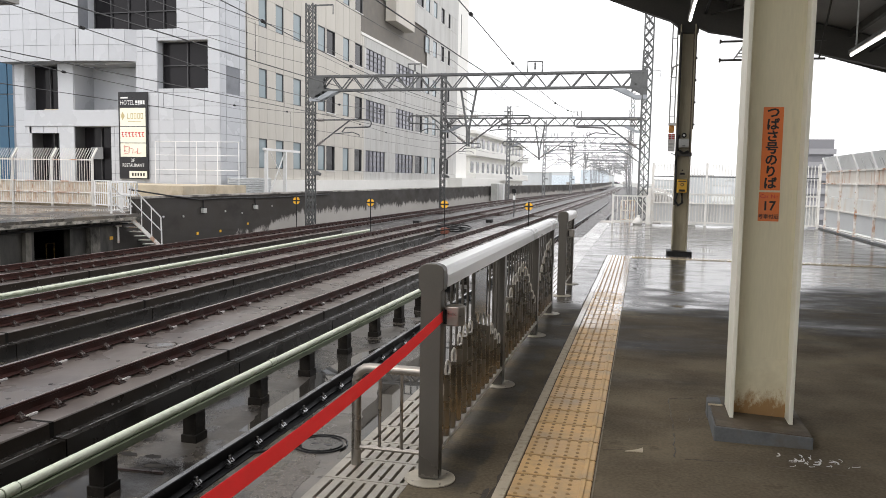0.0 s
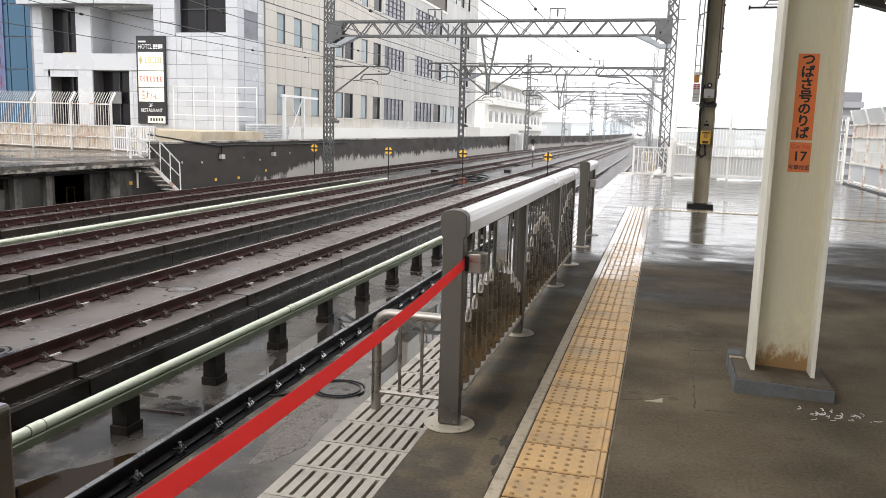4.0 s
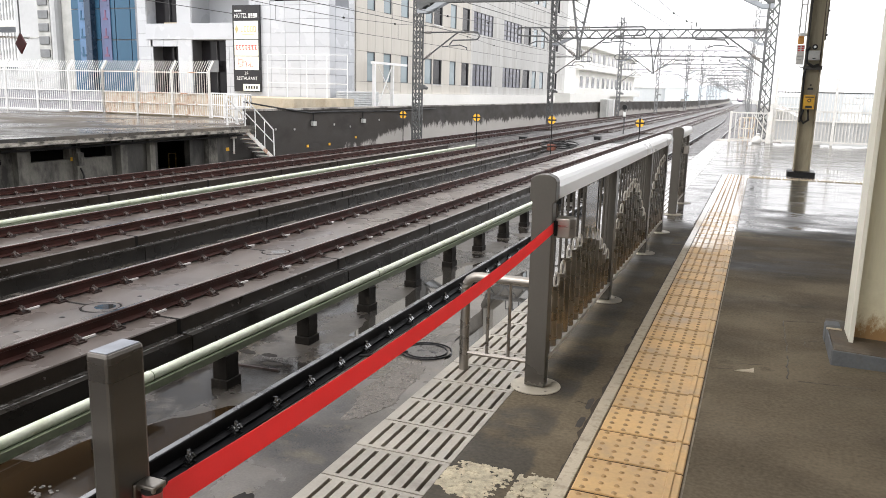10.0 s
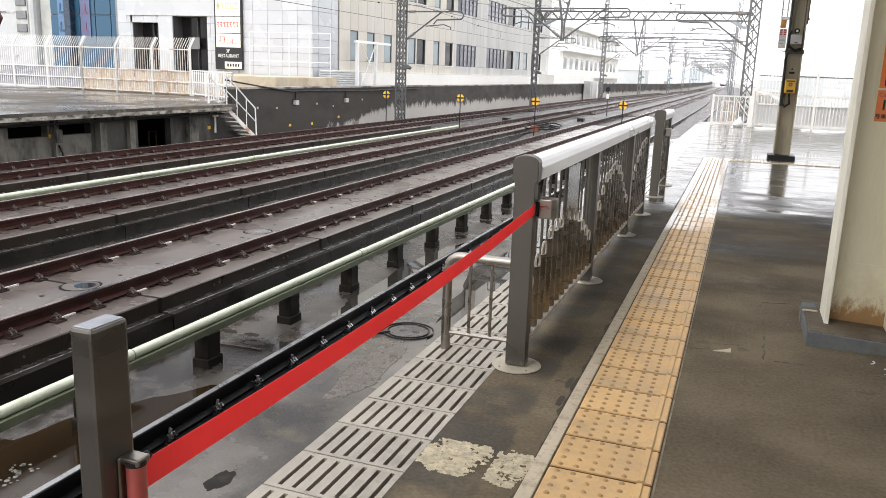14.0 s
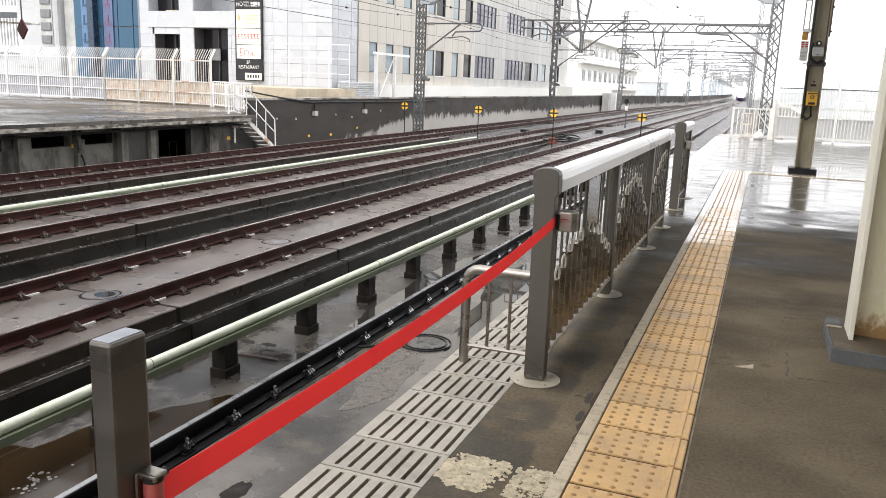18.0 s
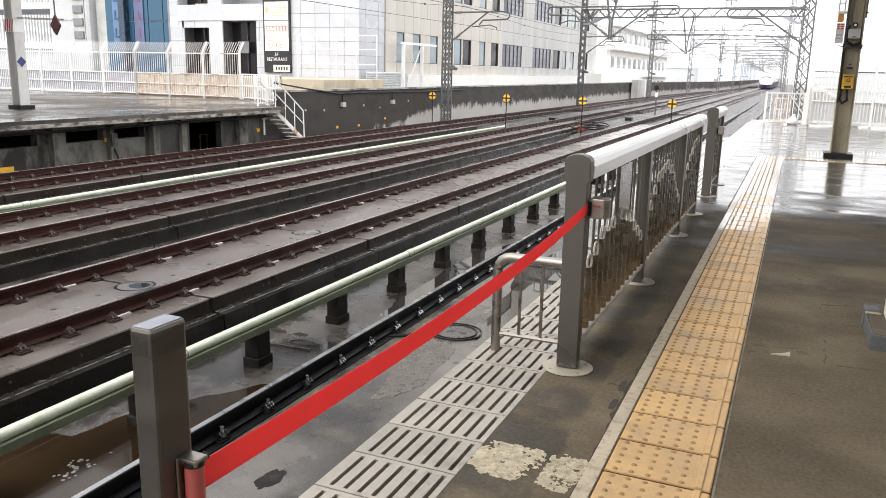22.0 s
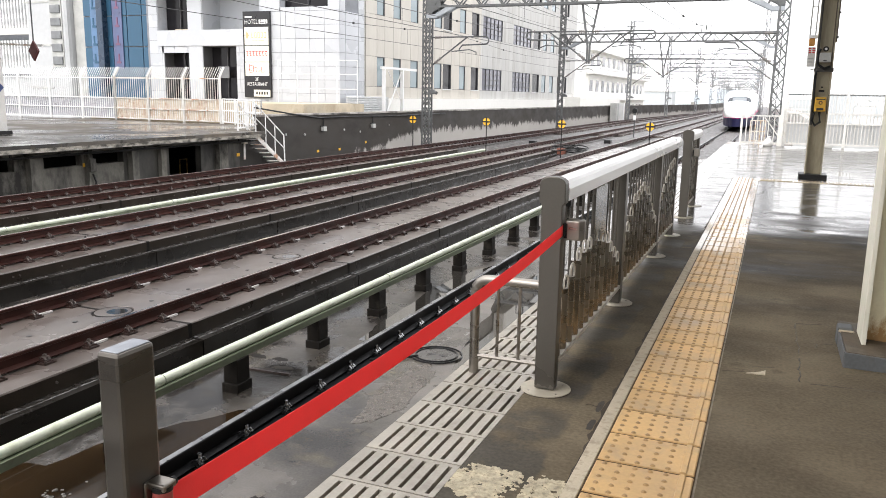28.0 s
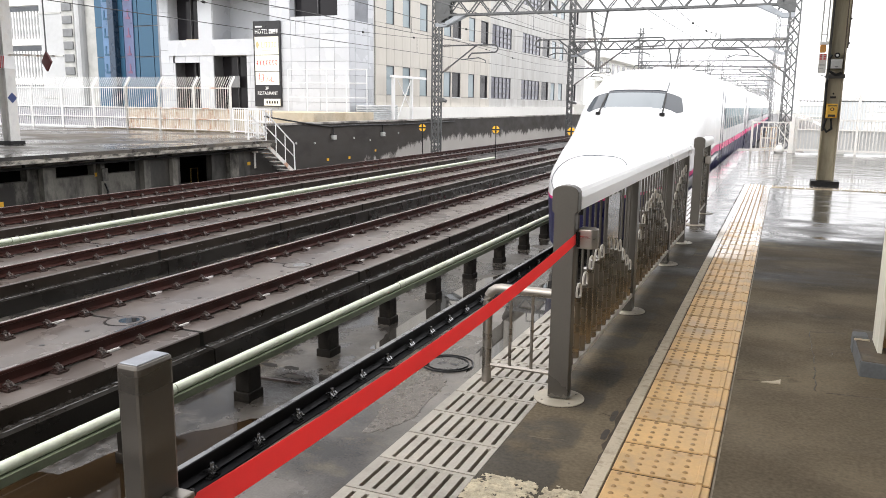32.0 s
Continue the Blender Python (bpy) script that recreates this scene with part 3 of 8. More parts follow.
TRAINNAVY = mat("train_navy", (0.016, 0.016, 0.060), 0.4, var=0.1, bump=0, spec=0.3)
TRAINGLASS = glass("windscreen", (0.21, 0.235, 0.25), 0.05)
TRAINDARK = mat("train_seal", (0.06, 0.065, 0.075), 0.4)
TRAINBOGIE = mat("bogie_grey", (0.04, 0.04, 0.045), 0.6)
SCREENLOW = mat("grey_screen_sheet", (0.54, 0.555, 0.56), 0.5, var=0.1, scale=1.2)
MORTAR = mat("dirty_mortar", (0.23, 0.195, 0.14), 0.8, var=0.4, scale=9, tint=(0.09, 0.07, 0.05), tint_amount=0.8, tint_scale=7)
NEARHEAD = mat("dark_polished_rail_head", (0.27, 0.27, 0.275), 0.26, 0.9, var=0.3, scale=3, fine=90, bump=0.02)
BOARDGREY = mat("grey_backing_sheet", (0.54, 0.55, 0.55), 0.6, var=0.2, scale=0.8, stretch=(3, 3, 0.4))
# Haze is put into both greys of the distant tower.
TOWERBAND = mat("hazy_balcony_grey", (0.29, 0.29, 0.305), 0.8, var=0.08)
FARTOWER = mat("hazy_tower_grey", (0.20, 0.20, 0.215), 0.8, var=0.08, scale=0.3)
TRANSLUC = mat("ribbed_plastic_panel", (0.66, 0.68, 0.68), 0.35, var=0.12, scale=1)
# Town blocks and ground: distance haze put into pale base colours.
CITY = mat("distant_block", (0.50, 0.52, 0.53), 0.8, var=0.1, scale=0.05, fine=1, each=0.15)
GROUND = mat("town_ground", (0.36, 0.37, 0.35), 0.9, var=0.3, scale=0.02, fine=0.3)
PATCHPAINT = mat("worn_cream_paint", (0.46, 0.40, 0.28), 0.75, var=0.35, scale=30, fine=150, bump=1.0, tint=(0.20, 0.165, 0.11), tint_amount=0.8, tint_scale=38, tint_edge=(0.50, 0.66))
MORTARDARK = mat("filled_joint", (0.075, 0.06, 0.043), 0.75, var=0.5, scale=12, tint=(0.12, 0.1, 0.068), tint_amount=0.9, tint_scale=9, tint_edge=(0.45, 0.55))
ASPHALTJOINT = mat("asphalt_joint", (0.055, 0.044, 0.033), 0.7, var=0.4, scale=5, spec=0.2)
IRON = mat("manhole_iron", (0.03, 0.03, 0.032), 0.4, 0.4)


# ---- building blocks ----
class Geo:
    """Collects vertices and faces of one part."""

    def __init__(self):
        self.v, self.f = [], []

    def add(self, verts, faces):
        k = len(self.v)
        self.v += [tuple(p) for p in verts]
        self.f += [tuple(k + i for i in face) for face in faces]
        return self

    def box(self, x0, x1, y0, y1, z0, z1):
        v = [(x, y, z) for z in (z0, z1) for y in (y0, y1) for x in (x0, x1)]
        return self.add(v, [(0, 2, 3, 1), (4, 5, 7, 6), (0, 1, 5, 4), (2, 6, 7, 3), (0, 4, 6, 2), (1, 3, 7, 5)])

    def bar(self, p, q, w, h=None, up=(0, 0, 1)):
        """A rectangular bar from p to q, w wide and h high."""
        p, q = Vector(p), Vector(q)
        h = h or w
        d = (q - p).normalized()
        side = d.cross(Vector(up))
        side = side.normalized() if side.length > 1e-4 else Vector((1, 0, 0))
        top = side.cross(d).normalized()
        c = [side * a * w / 2 + top * b * h / 2 for a, b in ((-1, -1), (1, -1), (1, 1), (-1, 1))]
        v = [p + e for e in c] + [q + e for e in c]
        return self.add(v, [(0, 3, 2, 1), (4, 5, 6, 7), (0, 1, 5, 4), (1, 2, 6, 5), (2, 3, 7, 6), (3, 0, 4, 7)])

    def tube(self, p, q, r, n=8, r2=None):
        p, q = Vector(p), Vector(q)
        r2 = r if r2 is None else r2
        d = (q - p).normalized()
        a = d.orthogonal().normalized()
        b = d.cross(a)
        ring = [a * math.cos(i * math.tau / n) + b * math.sin(i * math.tau / n) for i in range(n)]
        v = [p + e * r for e in ring] + [q + e * r2 for e in ring]
        f = [(i, (i + 1) % n, n + (i + 1) % n, n + i) for i in range(n)]
        return self.add(v, f + [tuple(reversed(range(n))), tuple(range(n, 2 * n))])

    def path(self, pts, r, n=8):
        """A bent pipe through the points."""
        pts = [Vector(p) for p in pts]
        k = len(self.v)
        for i, p in enumerate(pts):
            d = (pts[min(i + 1, len(pts) - 1)] - pts[max(i - 1, 0)]).normalized()
            a = d.cross(Vector((0.13, 0.21, 0.97))).normalized()
            b = d.cross(a)
            self.v += [tuple(p + (a * math.cos(j * math.tau / n) + b * math.sin(j * math.tau / n)) * r) for j in range(n)]
        for i in range(len(pts) - 1):
            for j in range(n):
                self.f.append((k + i * n + j, k + i * n + (j + 1) % n, k + (i + 1) * n + (j + 1) % n, k + (i + 1) * n + j))
        self.f += [tuple(k + j for j in reversed(range(n))), tuple(k + (len(pts) - 1) * n + j for j in range(n))]
        return self

    def ring(self, c, ra, rb, r, n=12, m=5, slant=0.0):
        """An oval ring standing in the plane of y and z, slanted towards x."""
        k = len(self.v)
        for i in range(n):
            t = i * math.tau / n
            for j in range(m):
                s = j * math.tau / m
                d = r * math.cos(s)
                self.v.append((c[0] + r * math.sin(s) + slant * (ra + d) * math.cos(t), c[1] + (ra + d) * math.cos(t), c[2] + (rb + d) * math.sin(t)))
        for i in range(n):
            for j in range(m):
                self.f.append((k + i * m + j, k + i * m + (j + 1) % m, k + ((i + 1) % n) * m + (j + 1) % m, k + ((i + 1) % n) * m + j))
        return self

    def prism(self, poly, y0, y1, axis="y"):
        """A profile drawn across the axis, drawn out from y0 to y1."""
        put = {"y": lambda a, b, c: (a, c, b), "x": lambda a, b, c: (c, a, b), "z": lambda a, b, c: (a, b, c)}[axis]
        n = len(poly)
        v = [put(a, b, y0) for a, b in poly] + [put(a, b, y1) for a, b in poly]
        return self.add(v, [tuple(range(n)), tuple(reversed(range(n, 2 * n)))] + [(i, n + i, n + (i + 1) % n, (i + 1) % n) for i in range(n)])

    def sweep(self, poly, line):
        """A profile (x, z) carried along points (x, y) of the plan at z 0, closed at both ends."""
        k, n = len(self.v), len(poly)
        for x, y in line:
            self.v += [(x + a, y, b) for a, b in poly]
        for i in range(len(line) - 1):
            for j in range(n):
                self.f.append((k + i * n + j, k + (i + 1) * n + j, k + (i + 1) * n + (j + 1) % n, k + i * n + (j + 1) % n))
        self.f += [tuple(k + j for j in range(n)), tuple(k + (len(line) - 1) * n + j for j in reversed(range(n)))]
        return self

    def mesh(self, name, material, smooth=False):
        me = bpy.data.meshes.new(name)
        me.from_pydata(self.v, [], self.f)
        b = bmesh.new()
        b.from_mesh(me)
        bmesh.ops.recalc_face_normals(b, faces=b.faces)
        b.to_mesh(me)
        b.free()
        me.materials.append(material)
        if smooth:
            me.polygons.foreach_set("use_smooth", [True] * len(me.polygons))
            me.set_sharp_from_angle(angle=radians(40))
        return me


def part(name, geo, material, parent=None, label="", smooth=False, bevel=0.0, at=None, kind=""):
    """One mesh object, under a thing or a part, or a thing by itself."""
    me = geo if isinstance(geo, bpy.types.Mesh) else geo.mesh(name, material, smooth)
    ob = new(name, me)
    if parent:
        ob.parent = parent
    if at is not None:
        ob.matrix_basis = at if isinstance(at, Matrix) else Matrix.Translation(at)
    if bevel:
        mod = ob.modifiers.new("edge", "BEVEL")
        mod.width, mod.segments, mod.limit_method = bevel, 2, "ANGLE"
    return tagged(ob, label, kind=kind)


def thing(name, at, label, category, group="", kind=""):
    ob = new(name)
    ob.empty_display_size = 0.1
    ob.matrix_basis = at if isinstance(at, Matrix) else Matrix.Translation(at)
    return tagged(ob, label, category, group, kind)


def structure(name, geo, material, label, smooth=False, bevel=0.0):
    return tagged(part(name, geo, material, None, label, smooth, bevel), kind="structure")


def letters(text, size, material, parent, at, name="lettering", label="", squeeze=1.0, bold=0.0):
    """Flat writing in the built-in font, turned into a mesh."""
    cu = bpy.data.curves.new(name, "FONT")
    cu.body, cu.size, cu.extrude, cu.align_x, cu.align_y = text, size, 0.001, "CENTER", "CENTER"
    cu.resolution_u = 2
    cu.offset = size * bold
    tmp = bpy.data.objects.new(name, cu)
    scene.collection.objects.link(tmp)
    dg = bpy.context.evaluated_depsgraph_get()
    me = bpy.data.meshes.new_from_object(tmp.evaluated_get(dg))
    bpy.data.objects.remove(tmp)
    if squeeze != 1.0:
        me.transform(Matrix.Diagonal((squeeze, 1, 1, 1)))
    me.materials.clear()
    me.materials.append(material)
    ob = new(name, me)
    ob.parent = parent
    ob.matrix_basis = at
    return tagged(ob, label)


# ---- plan, in metres: y along the tracks, x across them ----
EDGE, STRIP = -1.56, -1.085
RAIL_Z, RAIL_Z0 = -1.12, -1.25
T0, T1, T2, T3 = -3.30, -7.63, -11.93, -16.58
FLOOR_Z = -1.72
SLAB_TOP = RAIL_Z - 0.18


def loop_x(y):
    """The platform track: straight along the platform, then over to the main line."""
    k = min(max((y - 82) / 150, 0), 1)
    return T0 + (T1 - T0) * (3 * k * k - 2 * k ** 3) - 0.00004 * max(y - 150, 0) ** 2


def main_x(x0):
    return lambda y: x0 - 0.00004 * max(y - 150, 0) ** 2


def far_loop_x(y):
    k = min(max((y - 82) / 150, 0), 1)
    return T3 + (T2 - T3) * (3 * k * k - 2 * k ** 3) - 0.00004 * max(y - 150, 0) ** 2

# ---- ground, track bed, platform ----
structure("ground", Geo().box(-3000, 3000, -1500, 3500, -9.2, -9.0), GROUND, "hazy town ground below the viaduct")
deck = Geo().box(-22, 8, -60, 420, -2.2, FLOOR_Z - 0.03)
structure("viaduct_deck", deck, CONC, "concrete railway viaduct deck")
structure("track_bed", Geo().box(-18.9, EDGE - 0.35, -20, 60, FLOOR_Z - 0.1, FLOOR_Z), SIDEBED, "wet concrete track bed with puddles")


def ballast_bed():
    g = Geo()
    rnd = random.Random(5)
    nx, ny = 90, 200
    for i in range(nx + 1):
        for j in range(ny + 1):
            x = -18.9 + 19.4 * i / nx
            y = 37 + 363 * (j / ny) ** 1.8
            edge = min(1.0, max(0.0, (y - 37 - 1.5 * math.sin(x * 2.1)) / 6))
            g.v.append((x, y, FLOOR_Z - 0.05 + edge * (0.36 + rnd.uniform(-0.045, 0.045))))
    for i in range(nx):
        for j in range(ny):
            k = i * (ny + 1) + j
            g.f.append((k, k + ny + 1, k + ny + 2, k + 1))
    return tagged(part("ballast", g, BALLAST, None, "grey crushed stone ballast between the tracks"), kind="stuff", category="ballast")


ballast_bed()

structure("platform_floor", Geo().box(STRIP, 6.05, -14, 29.3, -0.35, 0.0), FLOOR, "dark asphalt platform, wet past the canopy")
structure("platform_wall", Geo().box(STRIP - 0.02, 6.05, -14, 29.3, -2.0, -0.354), CONC, "concrete wall under the platform")
edge_body = structure("platform_edge", Geo().box(EDGE + 0.036, STRIP - 0.004, -14, 29.3, -0.36, -0.11), CONC, "concrete platform edge")
structure("platform_border", Geo().box(-0.652, -0.592, -3, 16.5, -0.05, 0.006), BORDER, "worn concrete border strip", bevel=0.004)

rnd = random.Random(41)
ragged = [(-0.6525 - 0.003 - 0.022 * rnd.random() ** 2, -3 + 0.06 * i) for i in range(325)]
structure("border_grime", Geo().prism([(-0.6525, -3.0)] + ragged + [(-0.6525, 16.5)], -0.03, 0.0012, "z"), ASPHALTJOINT, "ragged dark grime beside the border strip")
structure("tile_mortar", Geo().box(-0.187, -0.180, -0.9, 16.1, -0.03, 0.002), MORTAR, "dirty mortar line beside the tactile tiles")

# ---- near track and slab tracks ----
NEAR_Z = RAIL_Z0 - 0.184
RAIL_PROFILE = [(-0.07, -0.159), (0.07, -0.159), (0.072, -0.148), (0.012, -0.125), (0.012, -0.045), (0.034, -0.035), (0.034, -0.006), (0.028, -0.002),
                (-0.028, -0.002), (-0.034, -0.006), (-0.034, -0.035), (-0.012, -0.045), (-0.012, -0.125), (-0.072, -0.148)]
HEAD_PROFILE = [(-0.027, -0.003), (0.027, -0.003), (0.024, 0.001), (-0.024, 0.001)]


def fastener_mesh(name, body):
    """A ribbed base plate with a shoulder, a bolt and its nut on each side of the rail."""
    g = Geo().box(-0.185, 0.185, -0.072, 0.072, -0.02, 0.010).box(-0.10, 0.10, -0.065, 0.065, 0.008, 0.014)
    for s in (-1, 1):
        g.prism([(s * 0.155, 0.008), (s * 0.082, 0.008), (s * 0.085, 0.030), (s * 0.118, 0.040), (s * 0.150, 0.026)][::s], -0.042, 0.042)
        g.tube((s * 0.166, 0.045, 0.008), (s * 0.166, 0.045, 0.028), 0.014, 6).tube((s * 0.166, -0.045, 0.008), (s * 0.166, -0.045, 0.028), 0.014, 6)
        g.tube((s * 0.108, 0, 0.03), (s * 0.108, 0, 0.092), 0.012, 6)
    return g.mesh(name, body)


FAST = fastener_mesh("rail_fastener", CLIP)
FASTBLK = fastener_mesh("rail_fastener", CLIPBLK)
FASTBLK.transform(Matrix.Diagonal((0.68, 0.8, 0.9, 1)))
def spring_clip():
    """A bolted leaf spring on the rail foot: a bent bright strip, its washer and nut."""
    g = Geo()
    for a in (-0.038, 0.0, 0.038):
        g.bar((0.125, a, 0.05), (0.10, a, 0.078), 0.022, 0.008).bar((0.10, a, 0.078), (0.06, a, 0.07), 0.022, 0.008).bar((0.06, a, 0.07), (0.045, a, 0.045), 0.022, 0.008)
    g.tube((0.088, 0, 0.07), (0.088, 0, 0.082), 0.03, 8)
    return g.tube((0.088, 0, 0.082), (0.088, 0, 0.118), 0.019, 6)


NUT = spring_clip().mesh("bright_nut", mat("wet_bright_steel", (0.36, 0.365, 0.37), 0.2, 1.0, var=0.3, scale=9, fine=90))
CLAMP = Geo()
for a in (-0.026, 0.026):
    CLAMP.bar((0.150, a, 0.034), (0.132, a, 0.058), 0.020, 0.009).bar((0.132, a, 0.058), (0.092, a, 0.062), 0.020, 0.009).bar((0.092, a, 0.062), (0.066, a, 0.040), 0.020, 0.009)
CLAMP = CLAMP.tube((0.108, 0, 0.056), (0.108, 0, 0.066), 0.027, 8).tube((0.108, 0, 0.066), (0.108, 0, 0.086), 0.020, 6).mesh("clamp_top", CLIPWET)
PAD = Geo().box(0.074, 0.112, 0.085, 0.28, -0.012, 0.009).mesh("shim", CLIPLIGHT)


def line_of(fx, y0, y1):
    ys = [y0]
    while ys[-1] < y1:
        ys.append(ys[-1] + (6 if 80 < ys[-1] < 260 else 15 if ys[-1] < 400 else 40))
    return [(fx(y), y) for y in ys]


def track(label, fx, z, body, head, first, pitch, near_to):
    base = thing("railway_track", (0, 0, 0), label, "railway track", "tracks", "structure")
    for s in (-0.75, 0.75):
        line = [(x + s, y) for x, y in line_of(fx, -25, 900)]
        rail = part("rail", Geo().sweep([(a, b + z) for a, b in RAIL_PROFILE], line), body, base)
        part("rail_head", Geo().sweep([(a, b + z) for a, b in HEAD_PROFILE], line), head, rail, "polished running surface")
        y, k, rest = first, 0, Geo()
        while y < 62:
            if y < near_to:
                part("rail_fastener", FASTBLK if body == RAILBLK else FAST, None, base, at=(fx(y) + s, y, z - 0.17))
                if body == RAILBLK:
                    part("bright_nut", NUT, None, base, "bright spring clip and nut", at=(fx(y) + s, y, z - 0.17))
                elif y < 20:
                    part("clamp_top", CLAMP, None, base, "wet clamp", at=(fx(y) + s, y, z - 0.17))
                if body != RAILBLK and fx(0) > -9 and y < 16 and (k * 7 + int(s > 0) * 3) % 5 < 2:
                    part("shim", PAD, None, base, "pale shim", at=(fx(y) + s - 0.01, y, z - 0.165))
            else:
                rest.box(fx(y) + s - 0.17, fx(y) + s + 0.17, y - 0.07, y + 0.07, z - 0.19, z - 0.14)
                rest.box(fx(y) + s - 0.13, fx(y) + s - 0.08, y - 0.03, y + 0.03, z - 0.14, z - 0.09)
                rest.box(fx(y) + s + 0.08, fx(y) + s + 0.13, y - 0.03, y + 0.03, z - 0.14, z - 0.09)
            y += pitch
            k += 1
        if rest.v:
            tagged(part("far_fasteners", rest, CLIP, base), kind="stuff")
    sleepers = Geo()
    y = 62.0
    while y < 260:
        x = fx(y)
        sleepers.box(x - 1.2, x + 1.2, y - 0.12, y + 0.12, z - 0.3, z - 0.165)
        y += 0.65
    tagged(part("sleepers", sleepers, SLAB, base, "grey concrete sleepers in ballast"), kind="stuff")
    return base


track0 = track("platform track of black rails on low concrete plinths", loop_x, RAIL_Z0, RAILBLK, NEARHEAD, 1.55, 0.606, 30)
structure("near_track_bed", Geo().box(T0 - 0.96, EDGE - 0.33, -20, 50, FLOOR_Z - 0.05, NEAR_Z), BED, "wet concrete bed between the near rails, with puddles")
for s in (-0.75, 0.75):
    part("rail_pad", Geo().box(T0 + s - 0.15, T0 + s + 0.15, -20, 50, NEAR_Z - 0.01, NEAR_Z + 0.012), RAILBLK, track0, "black strip under the rail")
track1 = track("through track of brown rails on concrete slabs", main_x(T1), RAIL_Z, RAIL, RAILTOPR, 1.0, 0.575, 34)
track2 = track("second through track of brown rails on concrete slabs", main_x(T2), RAIL_Z, RAIL, RAILTOPR, 1.55, 0.575, 34)
track3 = track("far platform track of brown rails on concrete slabs", far_loop_x, RAIL_Z, RAIL, RAILTOPR, 1.59, 0.575, 40)

PITCH = 3.95


def slab_mesh():
    """A slab with a half-round notch at the middle of each end."""
    pts = []
    for sign, y in ((1, 0.022), (-1, PITCH - 0.022)):
        arc = [(-sign * 0.238 * math.cos(i * math.pi / 10), y + sign * 0.238 * math.sin(i * math.pi / 10)) for i in range(11)]
        pts += [(-sign * 1.22, y)] + arc + [(sign * 1.22, y)]
    g = Geo().prism(pts, -0.18, -0.012, "z")
    inner = [(x * 0.993, 0.012 + y * 0.9942) for x, y in pts]
    n = len(pts)
    g.add([(x, y, -0.012) for x, y in pts] + [(x, y, 0.0) for x, y in inner], [tuple(range(n, 2 * n))] + [(q, (q + 1) % n, n + (q + 1) % n, n + q) for q in range(n)])
    return g.mesh("track_slab", SLAB)


SLABMESH = slab_mesh()
# Thin plate on one slab side, much darker than the slab top.
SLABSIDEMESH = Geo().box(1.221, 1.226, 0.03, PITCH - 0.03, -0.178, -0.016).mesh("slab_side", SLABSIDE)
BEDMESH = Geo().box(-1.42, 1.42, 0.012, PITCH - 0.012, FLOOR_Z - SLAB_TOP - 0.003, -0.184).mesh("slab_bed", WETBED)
rnd = random.Random(77)
GROUT, rows = Geo(), 60
ragged = [[(1.229 + e + rnd.uniform(-0.006, 0.006) * (0 < j), 0.03 + (PITCH - 0.06) * i / rows, h + rnd.gauss(0, d) * (1 if j < 4 else 0)) for j, (e, h, d) in enumerate(((0.0, -0.176, 0.001), (0.022, -0.173, 0.0016), (0.05, -0.179, 0.0016), (0.085, -0.180, 0.001), (0.10, -0.188, 0.0)))] for i in range(rows + 1)]
GROUT.add([p for row in ragged for p in row], [(5 * i + j, 5 * i + j + 1, 5 * i + j + 6, 5 * i + j + 5) for i in range(rows) for j in range(4)])
GROUT = GROUT.mesh("grout_strip", WETGROUT)
# Black fill replaces the shade in the open gaps between slabs.
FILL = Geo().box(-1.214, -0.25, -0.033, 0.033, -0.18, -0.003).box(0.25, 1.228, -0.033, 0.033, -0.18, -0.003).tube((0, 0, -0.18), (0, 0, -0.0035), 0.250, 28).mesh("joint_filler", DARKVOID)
STOPPER = Geo().tube((0, 0, -0.19), (0, 0, -0.001), 0.224, 24).mesh("round_stopper", SLAB)
POOL = Geo().tube((0.04, 0.03, -0.003), (0.04, 0.03, 0.001), 0.13, 20).mesh("small_pool", CLEARPUDDLE)
SIDEBOLT = Geo().tube((1.22, 0, 0), (1.237, 0, 0), 0.015, 8).mesh("side_bolt", CLIPWET)
PUCK = Geo().tube((0, 0, 0), (0, 0, 0.004), 0.032, 10).mesh("grout_plug", IRON)
for x0, base, off in ((T1, track1, 7.38), (T2, track2, 11.33 - PITCH), (T3, track3, 7.5)):
    y, k = off - PITCH * 6, 0
    while y < (36.5 if x0 == T3 else 46):
        slab = part("track_slab", SLABMESH, None, base, at=(x0, y, SLAB_TOP))
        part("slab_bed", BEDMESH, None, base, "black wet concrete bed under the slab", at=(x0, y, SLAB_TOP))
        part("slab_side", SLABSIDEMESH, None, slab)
        if y > -2:
            tagged(part("grout_strip", GROUT, None, slab, "ragged wet grout along the slab foot"), kind="stuff")
        for a in (1.05, 1.17, 1.97, 2.78, 2.90) if 1 < y < 30 else ():
            part("side_bolt", SIDEBOLT, None, slab, at=(0.006, a, -0.085))
        for a in (0.62, 1.35, 2.75, 3.4):
            part("grout_plug", PUCK, None, slab, at=(0.06 - 0.12 * (k % 2), a, 0.0005))
        part("joint_filler", FILL, None, base, "black fill for the shaded gap between two slabs", at=(x0, y, SLAB_TOP))
        stopper = part("round_stopper", STOPPER, None, base, "round concrete stopper between two slabs", at=(x0, y, SLAB_TOP))
        part("small_pool", POOL, None, stopper, "rain pooled on the stopper")
        y += PITCH
        k += 1


